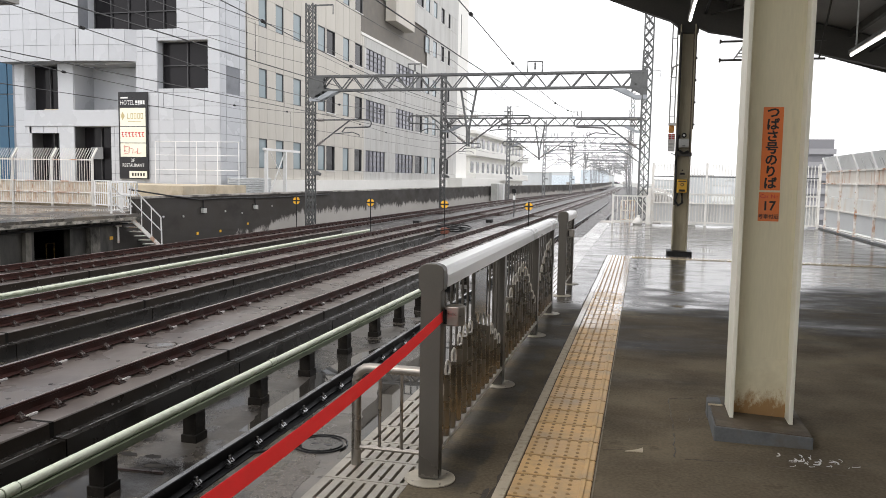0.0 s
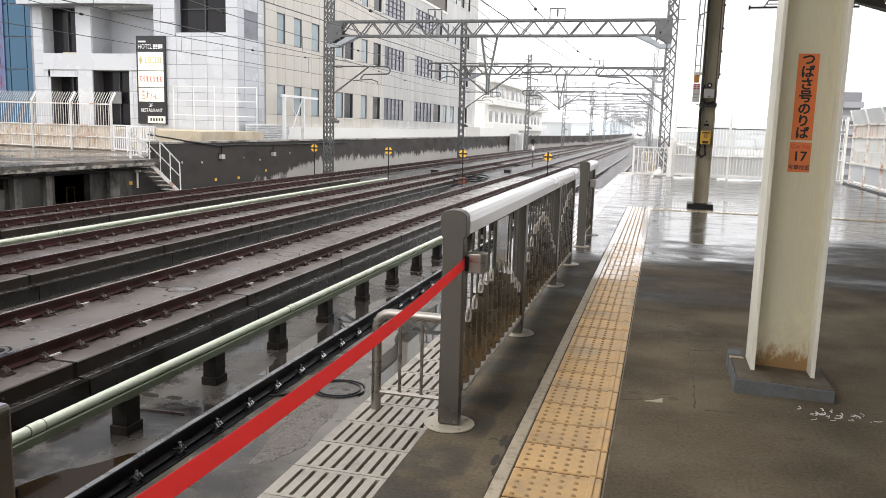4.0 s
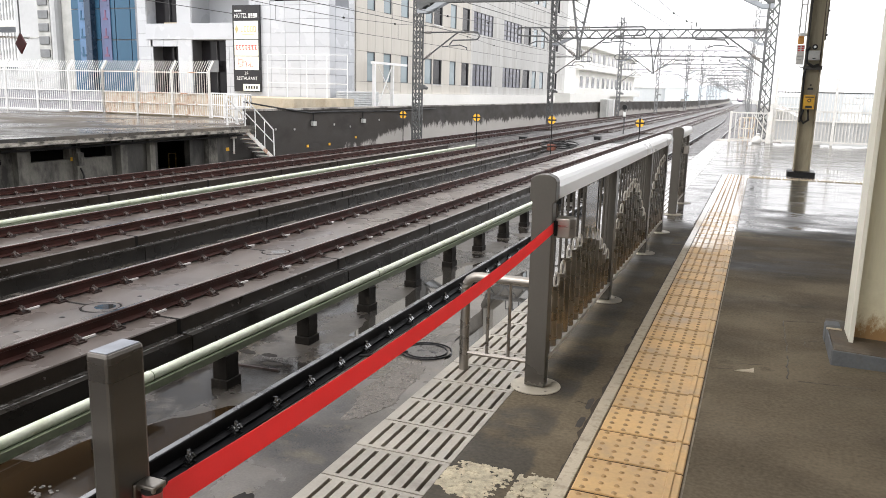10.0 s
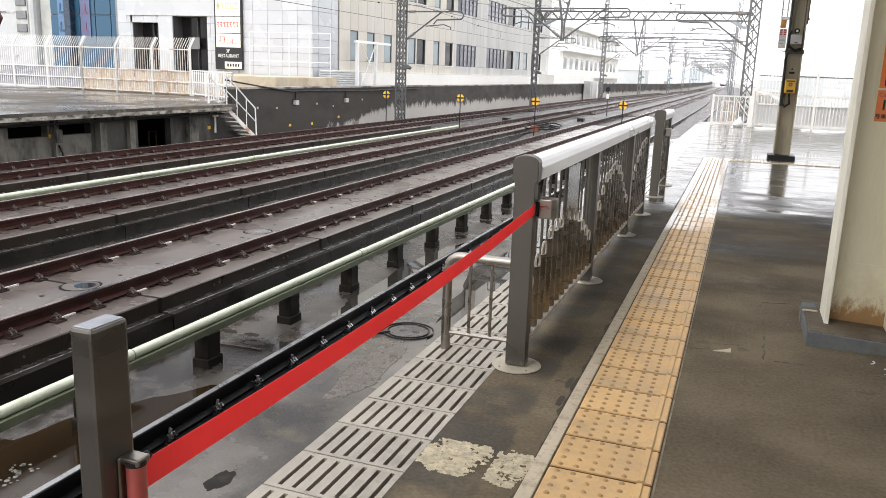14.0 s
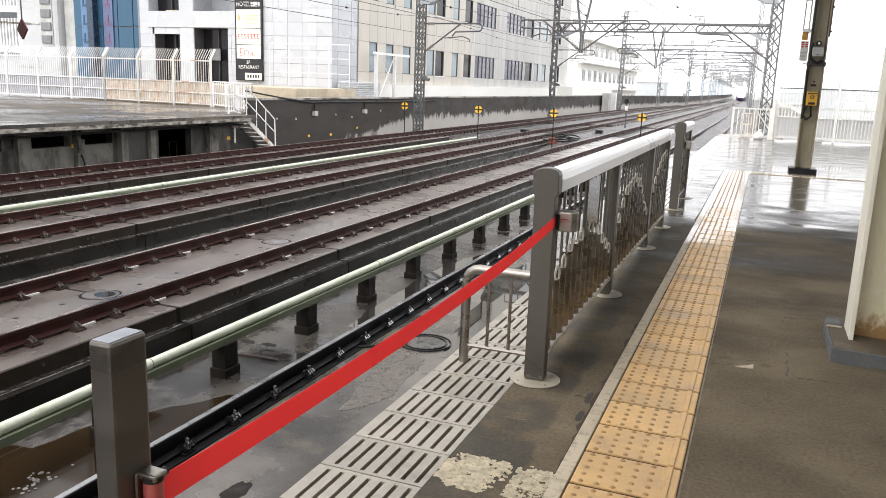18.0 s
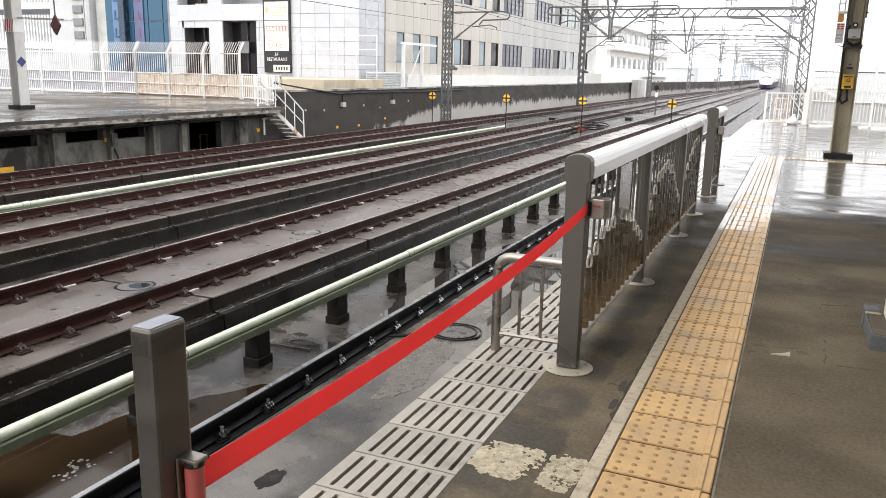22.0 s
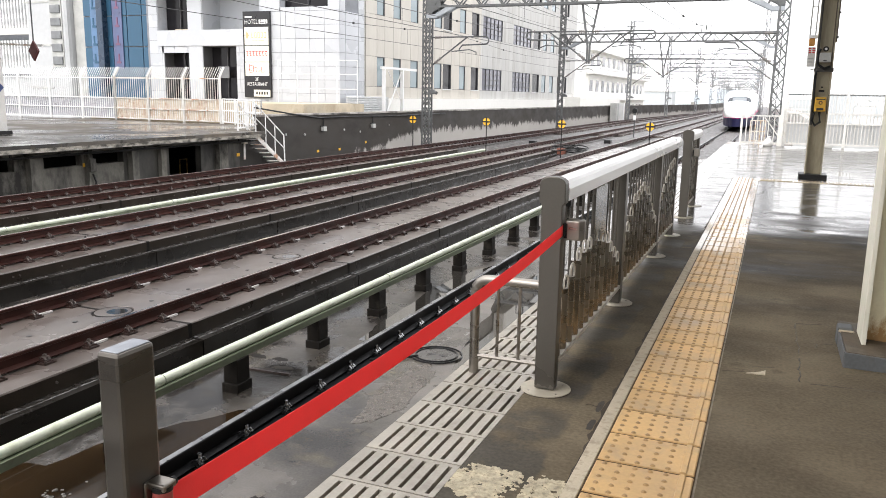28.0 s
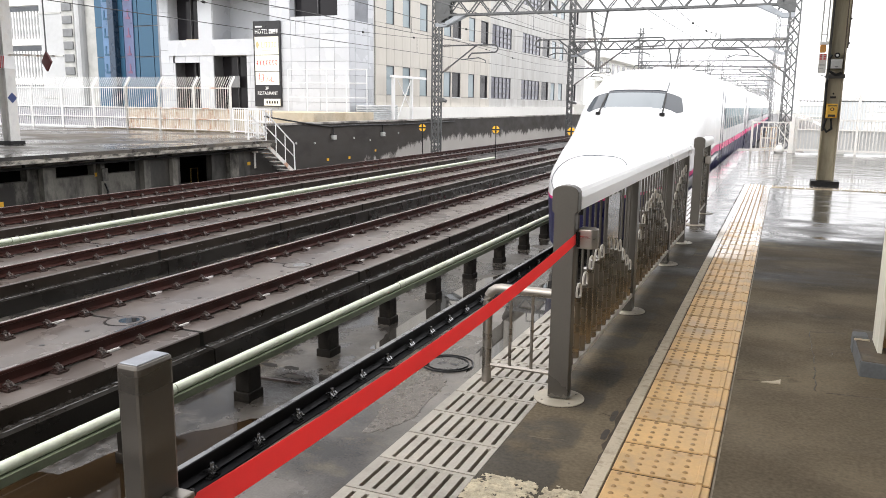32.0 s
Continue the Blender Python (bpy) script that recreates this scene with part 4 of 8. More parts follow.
# ---- pipes between the tracks ----
def cable_pipe(x, z, y0, y1, label, posts):
    t = thing("cable_pipe", (x, y0, 0), label, "pipe")
    y = 0.0
    while y < y1 - y0:
        seg = min(5.0, y1 - y0 - y)
        part("pipe_section", Geo().tube((0, y, z), (0, y + seg - 0.03, z), 0.049, 12), PIPE, t, smooth=True)
        part("coupling", Geo().tube((0, y - 0.09, z), (0, y + 0.07, z), 0.055, 12), PIPE, t, smooth=True)
        for a in (y - 0.104, y + 0.07):
            part("coupling_joint", Geo().tube((0, a, z), (0, a + 0.013, z), 0.053, 12), PIPELOW, t, "dark sealing ring", True)
        part("channel", Geo().box(-0.045, 0.075, y, y + seg, z - 0.12, z - 0.045), PIPELOW, t, "dark olive channel under the pipe")
        y += 5.0
    for py in posts:
        g = Geo().box(-0.09, 0.09, py - y0 - 0.11, py - y0 + 0.11, FLOOR_Z + 0.10, z - 0.12)
        g.box(-0.105, 0.105, py - y0 - 0.13, py - y0 + 0.13, FLOOR_Z - 0.004, FLOOR_Z + 0.10)
        part("support_post", g, PIPEPOST, t, "black support block", bevel=0.008)
    return t


cable_pipe(-5.22, -1.23, 0.5, 44, "pale green pipe on black support blocks", [6.72 - 1.68 * 3 + 1.68 * i for i in range(25)])
cable_pipe(-14.14, -1.32, -4, 40, "pale green pipe lying low between the tracks", [1 + 2.2 * i for i in range(18)])

# manhole between the rails
hole = thing("manhole_cover", (-3.35, 7.92, NEAR_Z), "round black iron manhole cover in a puddle", "manhole cover")
g = Geo()
for i in range(28):
    a, b = i * math.tau / 28, (i + 1) * math.tau / 28
    for r in (0.295, 0.24):
        g.bar((r * math.cos(a), r * math.sin(a), 0.012), (r * math.cos(b), r * math.sin(b), 0.012), 0.008, 0.018)
part("rim", g, IRON, hole)
g = Geo().tube((0, 0, 0.0), (0, 0, 0.01), 0.23, 28)
part("lid", g, mat("worn_lid_iron", (0.075, 0.070, 0.064), 0.3, 0.2, var=0.4, scale=8), hole, "worn grey lid")
part("keyhole", Geo().box(-0.1, -0.02, -0.02, 0.02, 0.0095, 0.012).box(0.04, 0.12, -0.02, 0.02, 0.0095, 0.012), IRON, hole)
g = Geo().path([(-3.95, 7.42, NEAR_Z + 0.02), (-3.7, 7.58, NEAR_Z + 0.02), (-3.52, 7.78, NEAR_Z + 0.02)], 0.015, 6)
tagged(part("cable", g, BLACK, None, "black cable lying on the wet track bed", True), category="cable")


# ---- platform edge panels and tactile tiles ----
def grating_mesh():
    """A concrete panel with seven slots along the platform."""
    g = Geo().box(0, 0.44, 0.004, 0.023, -0.1, 0).box(0, 0.44, 0.266, 0.286, -0.1, 0)
    for i in range(8):
        x1 = 0.44 if i == 7 else 0.049 + 0.058 * i
        x0 = 0 if i == 0 else 0.049 + 0.058 * (i - 1) + 0.018
        g.box(x0, x1, 0.023, 0.266, -0.1, 0)
    return g.mesh("grating_panel", GRATE)


# Added black sheet gives the slots their shade.
structure("slot_bed", Geo().box(EDGE + 0.036, STRIP - 0.006, -1.6, 13.9, -0.109, -0.03), DARKVOID, "dark sheet for the shade in the slots of the edge panels")
GRATING = grating_mesh()
y = 2.49 - 0.29 * 14
while y < 13.9:
    part("grating_panel", GRATING, None, edge_body, at=(EDGE + 0.034, y, 0.002))
    y += 0.29


structure("platform_edge_strip", Geo().box(EDGE + 0.036, STRIP - 0.004, y + 0.004, 29.3, -0.108, 0.001), WETPALE, "wet pale concrete strip along the platform edge")


def tile_mesh(name):
    g = Geo()
    x1 = 0.397
    g.prism([(0.003, -0.012), (x1 - 0.003, -0.012), (x1 - 0.003, 0.003), (x1 - 0.008, 0.007), (0.008, 0.007), (0.003, 0.003)], 0.010, 0.289)
    for a, b in ((0.336, 0.366),):
        g.prism([(a, 0.006), (b, 0.006), (b - 0.005, 0.0135), (a + 0.005, 0.0135)], 0.010, 0.290)
    return g.mesh(name, TILE)


def dots_mesh(name):
    g = Geo()
    for i in range(5):
        for j in range(5):
            x, y = 0.04 + i * 0.062, 0.03 + j * 0.06
            v = [(x + a * r, y + b * r, z) for r, z in ((0.0115, 0.0065), (0.006, 0.0125)) for a, b in ((-1, -0.4), (-0.4, -1), (0.4, -1), (1, -0.4), (1, 0.4), (0.4, 1), (-0.4, 1), (-1, 0.4))]
            g.add(v, [tuple(range(8, 16))] + [(q, (q + 1) % 8, 8 + (q + 1) % 8, 8 + q) for q in range(8)])
    return g.mesh(name, TILEDOT)


paving = thing("tactile_paving", (-0.587, 0, 0), "yellow tactile paving tiles with raised dots", "tactile paving", kind="structure")
part("bedding", Geo().box(0, 0.397, -0.9, 16.6, -0.02, 0.0015), TILEJOINT, paving, "brown bedding between the tiles")
part("bedding", Geo().box(0.398, 6.4, 16.14, 16.57, -0.02, 0.0015), BORDER, paving, "grey bedding between the tiles")
TILEMESH, DOTMESH = tile_mesh("tactile_tile"), dots_mesh("raised_dots")
PALEMESH = tile_mesh("tactile_tile")
PALEMESH.materials[0] = TILEPALE
spots = [pose(0, 2.767 + 0.3 * k, 0.001) for k in range(-12, 46)] + [pose(0.41 + 0.3 * k, 16.55, 0.001, 0, 0, -90) for k in range(20)]
for m in spots:
    tile = part("tactile_tile", TILEMESH if m.translation.x < 0.3 else PALEMESH, None, paving, at=m)
    tagged(part("raised_dots", DOTMESH, None, tile, "worn raised dots"), kind="stuff")

# worn paint and litter on the floor
def blot(name, x, y, rx, ry, seed, material, label, category, z=0.004):
    rnd = random.Random(seed)
    g = Geo()
    n = 90 if rx > 0.05 else 26
    pts = [((rx * (0.80 + 0.25 * rnd.random())) * math.copysign(abs(math.cos(a)) ** 0.6, math.cos(a)),
            (ry * (0.80 + 0.25 * rnd.random())) * math.copysign(abs(math.sin(a)) ** 0.6, math.sin(a))) for a in (i * math.tau / n for i in range(n))]
    g.prism(pts, -0.002, z, "z")
    return tagged(part(name, g, material, None, label, at=(x, y, 0)), category=category)


def paint_patch(x0, x1, y0, y1, seed, label, cell=0.007):
    """Crumbling paint: a thin crust with a ragged edge and holes worn through it."""
    rnd_ = random.Random(seed)
    nx, ny = int((x1 - x0) / cell), int((y1 - y0) / cell)
    grid = [[(x0 + cell * (i + rnd_.uniform(-0.35, 0.35)), y0 + cell * (j + rnd_.uniform(-0.35, 0.35)), 0.0010 + 0.0016 * rnd_.random()) for i in range(nx + 1)] for j in range(ny + 1)]
    g = Geo()
    for j in range(ny):
        for i in range(nx):
            u, v = abs(2 * (i + 0.5) / nx - 1), abs(2 * (j + 0.5) / ny - 1)
            edge = max(0.0, (u ** 4 + v ** 4) ** 0.25 - 0.62) / 0.38
            p = Vector((x0 + i * cell, y0 + j * cell, seed))
            wear = noise.fractal(p * 9, 0.8, 2.1, 3) + 0.75 * noise.fractal(p * 34, 0.6, 2.2, 3)
            if wear + 0.75 * edge ** 3 < 0.62:
                c = [grid[j][i], grid[j][i + 1], grid[j + 1][i + 1], grid[j + 1][i]]
                low = [(a, b, -0.002) for a, b, _ in c]
                g.add(c + low, [(0, 1, 2, 3), (0, 4, 5, 1), (1, 5, 6, 2), (2, 6, 7, 3), (3, 7, 4, 0)])
    return tagged(part("paint_patch", g, PATCHPAINT, None, label), category="paint patch")


paint_patch(-1.085, -0.80, 2.545, 2.835, 3, "worn crumbling cream paint patch on the platform floor")
paint_patch(-0.80, -0.640, 2.54, 2.845, 8, "small crumbling cream paint patch beside the tactile tiles")
tagged(part("paper_scrap", Geo().prism([(-0.043, 4.485), (0.057, 4.497), (0.058, 4.575), (0.03, 4.535)], -0.002, 0.005, "z"), BORDER, None, "small torn pale paper scrap on the floor"), category="litter")
STAIN = mat("damp_asphalt_stain", (0.05, 0.042, 0.034), 0.85, var=0.4, scale=9, fine=80)
blot("damp_stain", -0.69, 3.66, 0.016, 0.08, 71, STAIN, "dark crumbled hollow beside the border strip", "floor stain", 0.0008)
blot("damp_stain", -0.685, 3.42, 0.016, 0.07, 72, STAIN, "dark damp stain beside the border strip", "floor stain", 0.0008)
blot("damp_stain", -0.845, 3.80, 0.05, 0.04, 73, STAIN, "dark damp stain beside the post flange", "floor stain", 0.0008)
tagged(part("floor_crack", Geo().path([(-0.76 + 0.018 * i, 3.65 + 0.012 * math.sin(i * 1.7) + 0.004 * i, 0.0) for i in range(5)], 0.0025, 4), ASPHALTJOINT, None, "short crack in the asphalt by the border", True), category="crack")
rnd = random.Random(12)
for k in range(30):
    a, b, d = rnd.gauss(0.98, 0.075), rnd.gauss(4.60, 0.05), rnd.uniform(-0.5, 0.9)
    n = rnd.randint(3, 5)
    w = rnd.uniform(0.008, 0.017)
    line = [(a + w * i * math.cos(d + 0.25 * i), b + w * i * math.sin(d + 0.25 * i), 0.0) for i in range(n)]
    tagged(part("paint_fleck", Geo().path(line, rnd.uniform(0.0015, 0.0045), 4), AGEDWHITE, None, "thin scuffed scrap of white paint on the asphalt"), category="paint fleck", group="paint flecks")


def bed_blot(name, x, y, rx, ry, seed, z, material, label, category):
    rnd_ = random.Random(seed)
    ph = [rnd_.uniform(0, math.tau) for _ in range(4)]
    pts = []
    for i in range(72):
        a = i * math.tau / 72
        r = 0.86 + 0.10 * math.sin(2 * a + ph[0]) + 0.07 * math.sin(5 * a + ph[1]) + 0.04 * math.sin(9 * a + ph[2]) + 0.025 * math.sin(17 * a + ph[3])
        pts.append((rx * r * math.cos(a), ry * r * math.sin(a)))
    return tagged(part(name, Geo().prism(pts, -0.002, 0.0012, "z"), material, None, label, at=(x, y, z)), category=category)


bed_blot("puddle", -5.05, 2.6, 1.25, 3.75, 31, FLOOR_Z, PUDDLE, "brown rain puddle between the tracks", "puddle")
bed_blot("puddle", -2.88, 11.0, 0.80, 3.6, 35, NEAR_Z, CLEARPUDDLE, "clear rain puddle mirroring the buildings", "puddle")
bed_blot("leaf_stain", -3.27, 4.27, 0.085, 0.19, 39, NEAR_Z + 0.001, PIPEPOST, "dark irregular patch on the wet bed between the rails", "stain")
bed_blot("puddle", -4.72, 11.4, 0.36, 3.4, 36, FLOOR_Z, CLEARPUDDLE, "clear rain puddle beside the pipe supports", "puddle")
tagged(part("drain_strip", Geo().bar((-5.55, 7.29, FLOOR_Z + 0.006), (-4.94, 7.33, FLOOR_Z + 0.006), 0.035, 0.022), CLIP, None, "thin wet strip lying on the track bed", True), category="strip")
for k, (a, b) in enumerate(((-5.35, 7.75), (-5.67, 7.74), (-5.15, 7.50), (-5.87, 7.86), (-5.24, 7.36))):
    bed_blot("leaf_stain", a, b, 0.11 + 0.03 * (k % 3), 0.07, 60 + k, FLOOR_Z + 0.001, PIPEPOST, "dark rotting leaf stain on the wet bed", "stain")
for k in range(26):
    a, b = rnd.gauss(0, 0.07), rnd.gauss(0, 0.12)
    blot_ = Geo().tube((0, 0, 0), (0, 0, 0.006), 0.008 + 0.014 * rnd.random(), 7)
    tagged(part("foam_fleck", blot_, WETPALE, None, "pale foam fleck floating on the brown puddle", at=(-5.07 + a, 4.15 + b, FLOOR_Z + 0.001)), category="foam", group="foam flecks")
bed_blot("silt_patch", -3.26, 6.75, 0.24, 0.95, 33, NEAR_Z + 0.002, SILT, "speckled silt patch drying on the track bed", "silt")


def crack(p, q, seed, width, label="ragged crack in the asphalt"):
    rnd_ = random.Random(seed)
    n = max(4, int(math.dist(p, q) / 0.035))
    line = [(p[0] + (q[0] - p[0]) * i / n + rnd_.gauss(0, 0.0035), p[1] + (q[1] - p[1]) * i / n + rnd_.gauss(0, 0.0035), -0.0012) for i in range(n + 1)]
    tagged(part("floor_crack", Geo().path(line, width * 1.5, 4), MORTARDARK, None, label), category="crack", group="floor cracks")


for k, (p, q, w) in enumerate((((0.235, 5.70), (0.24, 4.98), 0.0028), ((0.24, 4.90), (0.235, 4.47), 0.0034), ((0.24, 5.70), (0.46, 5.77), 0.0030),
                               ((0.28, 4.455), (0.66, 4.49), 0.0032), ((0.72, 4.48), (1.10, 4.44), 0.0024), ((-0.17, 4.48), (-0.05, 4.51), 0.0024),
                               ((-1.01, 3.25), (-0.84, 3.28), 0.0022), ((-0.02, 4.62), (0.10, 4.66), 0.0020))):
    crack(p, q, 90 + k, w)
for k in range(5):
    a0 = k * 1.25
    crack((0.415 + 0.075 * math.cos(a0), 5.20 + 0.085 * math.sin(a0)), (0.415 + 0.075 * math.cos(a0 + 1.0), 5.20 + 0.085 * math.sin(a0 + 1.0)), 120 + k, 0.0026, "crumbled hollow in the asphalt by the plinth")


# ---- platform fence ----
def flange(parent, x, y, r=0.13):
    f = part("base_flange", Geo().tube((x, y, 0), (x, y, 0.006), r, 32), BASEPLATE, parent, "round floor flange", True)
    for k in range(4):
        a = math.pi / 4 + k * math.pi / 2
        part("flange_bolt", Geo().tube((x + r * 0.78 * math.cos(a), y + r * 0.78 * math.sin(a), 0.006), (x + r * 0.78 * math.cos(a), y + r * 0.78 * math.sin(a), 0.009), 0.006, 6), STEEL, f)
    part("grime_ring", Geo().tube((x, y, 0), (x, y, 0.0018), r * 1.055, 32), ASPHALTJOINT, f, "dark grime round the flange")
    return f


def arched_post(parent, y, w, d, h, head=0.0):
    wide = [(-w / 2, 0.012), (w / 2, 0.012), (w / 2, h - 0.14)]
    hw = w / 2 + head
    wide += [(hw, h - 0.13), (hw, h - 0.035)]
    wide += [(hw * math.cos(a), h - 0.035 + 0.035 * math.sin(a)) for a in [math.pi * i / 8 for i in range(1, 8)]]
    wide += [(-hw, h - 0.035), (-hw, h - 0.13), (-w / 2, h - 0.14)]
    return part("post", Geo().prism(wide, y - d / 2, y + d / 2), POST, parent, bevel=0.004)


def hill(k, u):
    """The height to which the thick bars of a panel reach."""
    table = (([0, 0.12, 0.24, 0.36, 0.5, 0.6, 0.7, 0.8, 0.9, 1], [0.34, 0.46, 0.55, 0.59, 0.60, 0.59, 0.54, 0.46, 0.36, 0.28]),
             ([0, 0.1, 0.18, 0.28, 0.4, 0.52, 0.68, 0.78, 0.88, 1], [0.36, 0.46, 0.58, 0.66, 0.70, 0.71, 0.63, 0.52, 0.38, 0.30]),
             ([0, 0.3, 0.6, 1], [0.42, 0.55, 0.72, 0.8]))[k]
    return float(np.interp(u, *table)) + 0.02


fence = thing("platform_fence", (-1.0, 0, 0), "bronze-grey steel platform fence with a silver handrail cap", "fence")
FENCE_Y = [3.78, 5.72, 7.67, 8.98]
for k, y in enumerate(FENCE_Y):
    if k == 0:
        arched_post(fence, y, 0.106, 0.07, 1.11, 0.013)
    else:
        part("post", Geo().box(-0.042, 0.042, y - 0.05, y + 0.05, 0.012, 0.99), POST, fence, bevel=0.004)
    flange(fence, 0, y)
cap = [(-0.066, 0.985), (0.066, 0.985), (0.068, 1.045), (0.058, 1.072), (0.04, 1.085), (-0.04, 1.085), (-0.058, 1.072), (-0.068, 1.045)]
part("handrail_cap", Geo().prism(cap, 3.82, 9.1), CAP, fence, "silver rounded handrail cap")
for k in range(3):
    y0, y1 = FENCE_Y[k] + 0.05, FENCE_Y[k + 1] - 0.05
    part("bottom_rail", Geo().box(-0.041, 0.041, y0, y1, 0.122, 0.147), RAILPALE, fence, "pale steel bottom rail")
    n = int((y1 - y0) / 0.135)
    for i in range(n):
        u = (i + 0.5) / n
        y = y0 + u * (y1 - y0)
        h = hill(k, u) + 0.012 * math.sin(i * 2.3 + k)
        bar = part("bar", Geo().tube((0, y, 0.148), (0, y, h), 0.036, 12), BARSTEEL, fence, smooth=True)
        part("cut_end", Geo().ring((0.02, y, h + 0.026), 0.025, 0.046, 0.006, slant=0.22), RAILPALE, bar, "bright oval cut end")
        part("thin_rod", Geo().tube((0, y, h), (0, y, 0.99), 0.0085, 6), POST, fence, smooth=True)
plate = part("notice_plate", Geo().box(0.012, 0.02, 4.72, 5.12, 0.62, 0.95), glass("smoked_plate", (0.25, 0.25, 0.25), 0.15, 0.5), fence, "smoked clear notice plate")
for y in (4.7175, 5.1225):
    part("notice_edge", Geo().box(0.010, 0.024, y - 0.0075, y + 0.0075, 0.61, 0.96), POST, plate)
part("feeder_clip", Geo().box(-0.02, 0.03, 4.02, 4.06, 0.93, 0.985), BLACK, fence)

# the strap's receiver on the fence, the strap, and the post that holds it
rec = thing("belt_receiver", (-0.9, 3.85, 0.84), "brushed steel belt receiver box on the fence post", "belt receiver")
part("housing", Geo().prism([(-0.045, -0.05), (0.03, -0.05), (0.05, -0.02), (0.05, 0.02), (0.03, 0.05), (-0.045, 0.05)], -0.05, 0.05, "z"), STEEL, rec, smooth=False, bevel=0.006)
part("slot", Geo().box(-0.047, -0.03, -0.052, -0.049, -0.04, 0.035), BLACK, rec)

stand = thing("barrier_post", (-0.98, 0.92, 0), "bronze-grey square barrier post on the platform", "post")
part("post", Geo().box(-0.0235, 0.0235, -0.041, 0.041, 0.012, 1.0785), BARRIERPOST, stand, bevel=0.007)
part("post_cap", Geo().box(-0.0185, 0.0185, -0.036, 0.036, 1.0775, 1.0795), mat("grey_post_cap", (0.36, 0.375, 0.41), 0.34, 0.7, var=0.35, scale=14), stand, "worn metal top", bevel=0.001)
flange(stand, 0, 0, 0.11)
part("rivet", Geo().tube((-0.025, -0.01, 1.0), (0.0, -0.01, 1.0), 0.003, 8), CHROME, stand)
cas = thing("belt_cassette", (-0.933, 0.935, 0.797), "retractable belt cassette with a red roll", "belt cassette")
part("bracket", Geo().box(-0.024, 0.016, -0.014, 0.018, 0.030, 0.043).box(-0.0235, -0.018, -0.02, 0.018, -0.04, 0.043), STEEL, cas, bevel=0.003)
part("bracket_bolt", Geo().tube((0.006, 0.018, 0.036), (0.006, 0.024, 0.036), 0.008, 8), BLACK, cas)
part("roll", Geo().tube((0.0, 0.0, -0.085), (0.0, 0.0, 0.028), 0.017, 16), mat("roll_pink", (0.45, 0.10, 0.09), 0.4), cas, "dull red roll", True)
part("roll_cap", Geo().tube((0.0, 0.0, 0.028), (0.0, 0.0, 0.036), 0.018, 16), BLACK, cas, smooth=True)
part("roll_end", Geo().tube((0.0, 0.0, -0.10), (0.0, 0.0, -0.085), 0.018, 16), STEEL, cas, smooth=True)


BELT_A, BELT_B, BELT_N = Vector((-0.935, 0.945, 0.795)), Vector((-0.946, 3.80, 0.845)), 14
strap = thing("barrier_belt", (0, 0, 0), "red webbing belt swaying between two posts", "belt")


def belt_point(u, sag, sway):
    c = BELT_A.lerp(BELT_B, u)
    return c + Vector((sway * math.sin(math.pi * u), 0, -sag * 4 * u * (1 - u)))


belt_lengths = []
for i in range(BELT_N):
    half = (BELT_B - BELT_A).length / BELT_N / 2 + 0.0001
    g = Geo().box(-0.0009, 0.0009, -half, half, -0.027, 0.027)
    belt_lengths.append(part("webbing", g, BELT, strap))
part("end_clip", Geo().box(-0.953, -0.94, 3.775, 3.802, 0.812, 0.878), BLACK, strap, "black end clip")


def cross_rail(y, name="cross_railing"):
    """A low steel railing across the strip between the fence and the edge."""
    t = thing(name, (-1.43, y, 0), "low tubular steel railing across the platform edge", "railing", "edge railings")
    bend = [(0, 0, 0.0), (0, 0, 0.46)] + [(0.07 - 0.07 * math.cos(a), 0, 0.46 + 0.07 * math.sin(a)) for a in (0.4, 0.8, 1.2, 1.57)] + [(0.38, 0, 0.53)]
    part("tube_frame", Geo().path(bend, 0.026, 12), STEEL, t, smooth=True)
    part("lower_rail", Geo().tube((0, 0, 0.1), (0.38, 0, 0.1), 0.013, 8), STEEL, t, smooth=True)
    for x in (0.13, 0.25):
        part("rod", Geo().tube((x, 0, 0.1), (x, 0, 0.51), 0.009, 8), STEEL, t, smooth=True)
    return t


cross_rail(3.86)
cross_rail(9.3)

# next fence length, past the opening
tail = thing("fence_end_post", (-1.0, 10.45, 0), "bronze-grey fence end post with a strap receiver", "post")
arched_post(tail, 0, 0.106, 0.07, 1.12, 0.013)
flange(tail, 0, 0)
part("rear_post", Geo().box(-0.042, 0.042, 1.18, 1.28, 0.012, 1.0), POST, tail, bevel=0.004)
flange(tail, 0, 1.23)
part("handrail_cap", Geo().prism(cap, 0.04, 1.34), CAP, tail, "silver rounded cap", True)
part("bottom_rail", Geo().box(-0.026, 0.026, 0.05, 1.18, 0.125, 0.15), STEEL, tail)
for i in range(8):
    part("bar", Geo().tube((0, 0.12 + 0.135 * i, 0.15), (0, 0.12 + 0.135 * i, 0.99), 0.02, 8), BARSTEEL, tail, smooth=True)
part("receiver", Geo().box(0.055, 0.14, 0.06, 0.16, 0.78, 0.88), STEEL, tail, bevel=0.008)
part("receiver_slot", Geo().box(0.06, 0.075, 0.055, 0.0605, 0.79, 0.865), BLACK, tail)


# ---- columns ----
def h_column(parent, w, d, z0, z1, material, flange_t=0.024, web=0.014, web_material=None):
    """Flanges run along the platform, the web faces along the tracks."""
    part("flange", Geo().box(-w / 2, -w / 2 + flange_t, -d / 2, d / 2, z0, z1), material, parent, bevel=0.003)
    part("flange", Geo().box(w / 2 - flange_t, w / 2, -d / 2, d / 2, z0, z1), material, parent, bevel=0.003)
    part("web", Geo().box(-w / 2 + flange_t, w / 2 - flange_t, -web / 2, web / 2, z0, z1), web_material or material, parent)


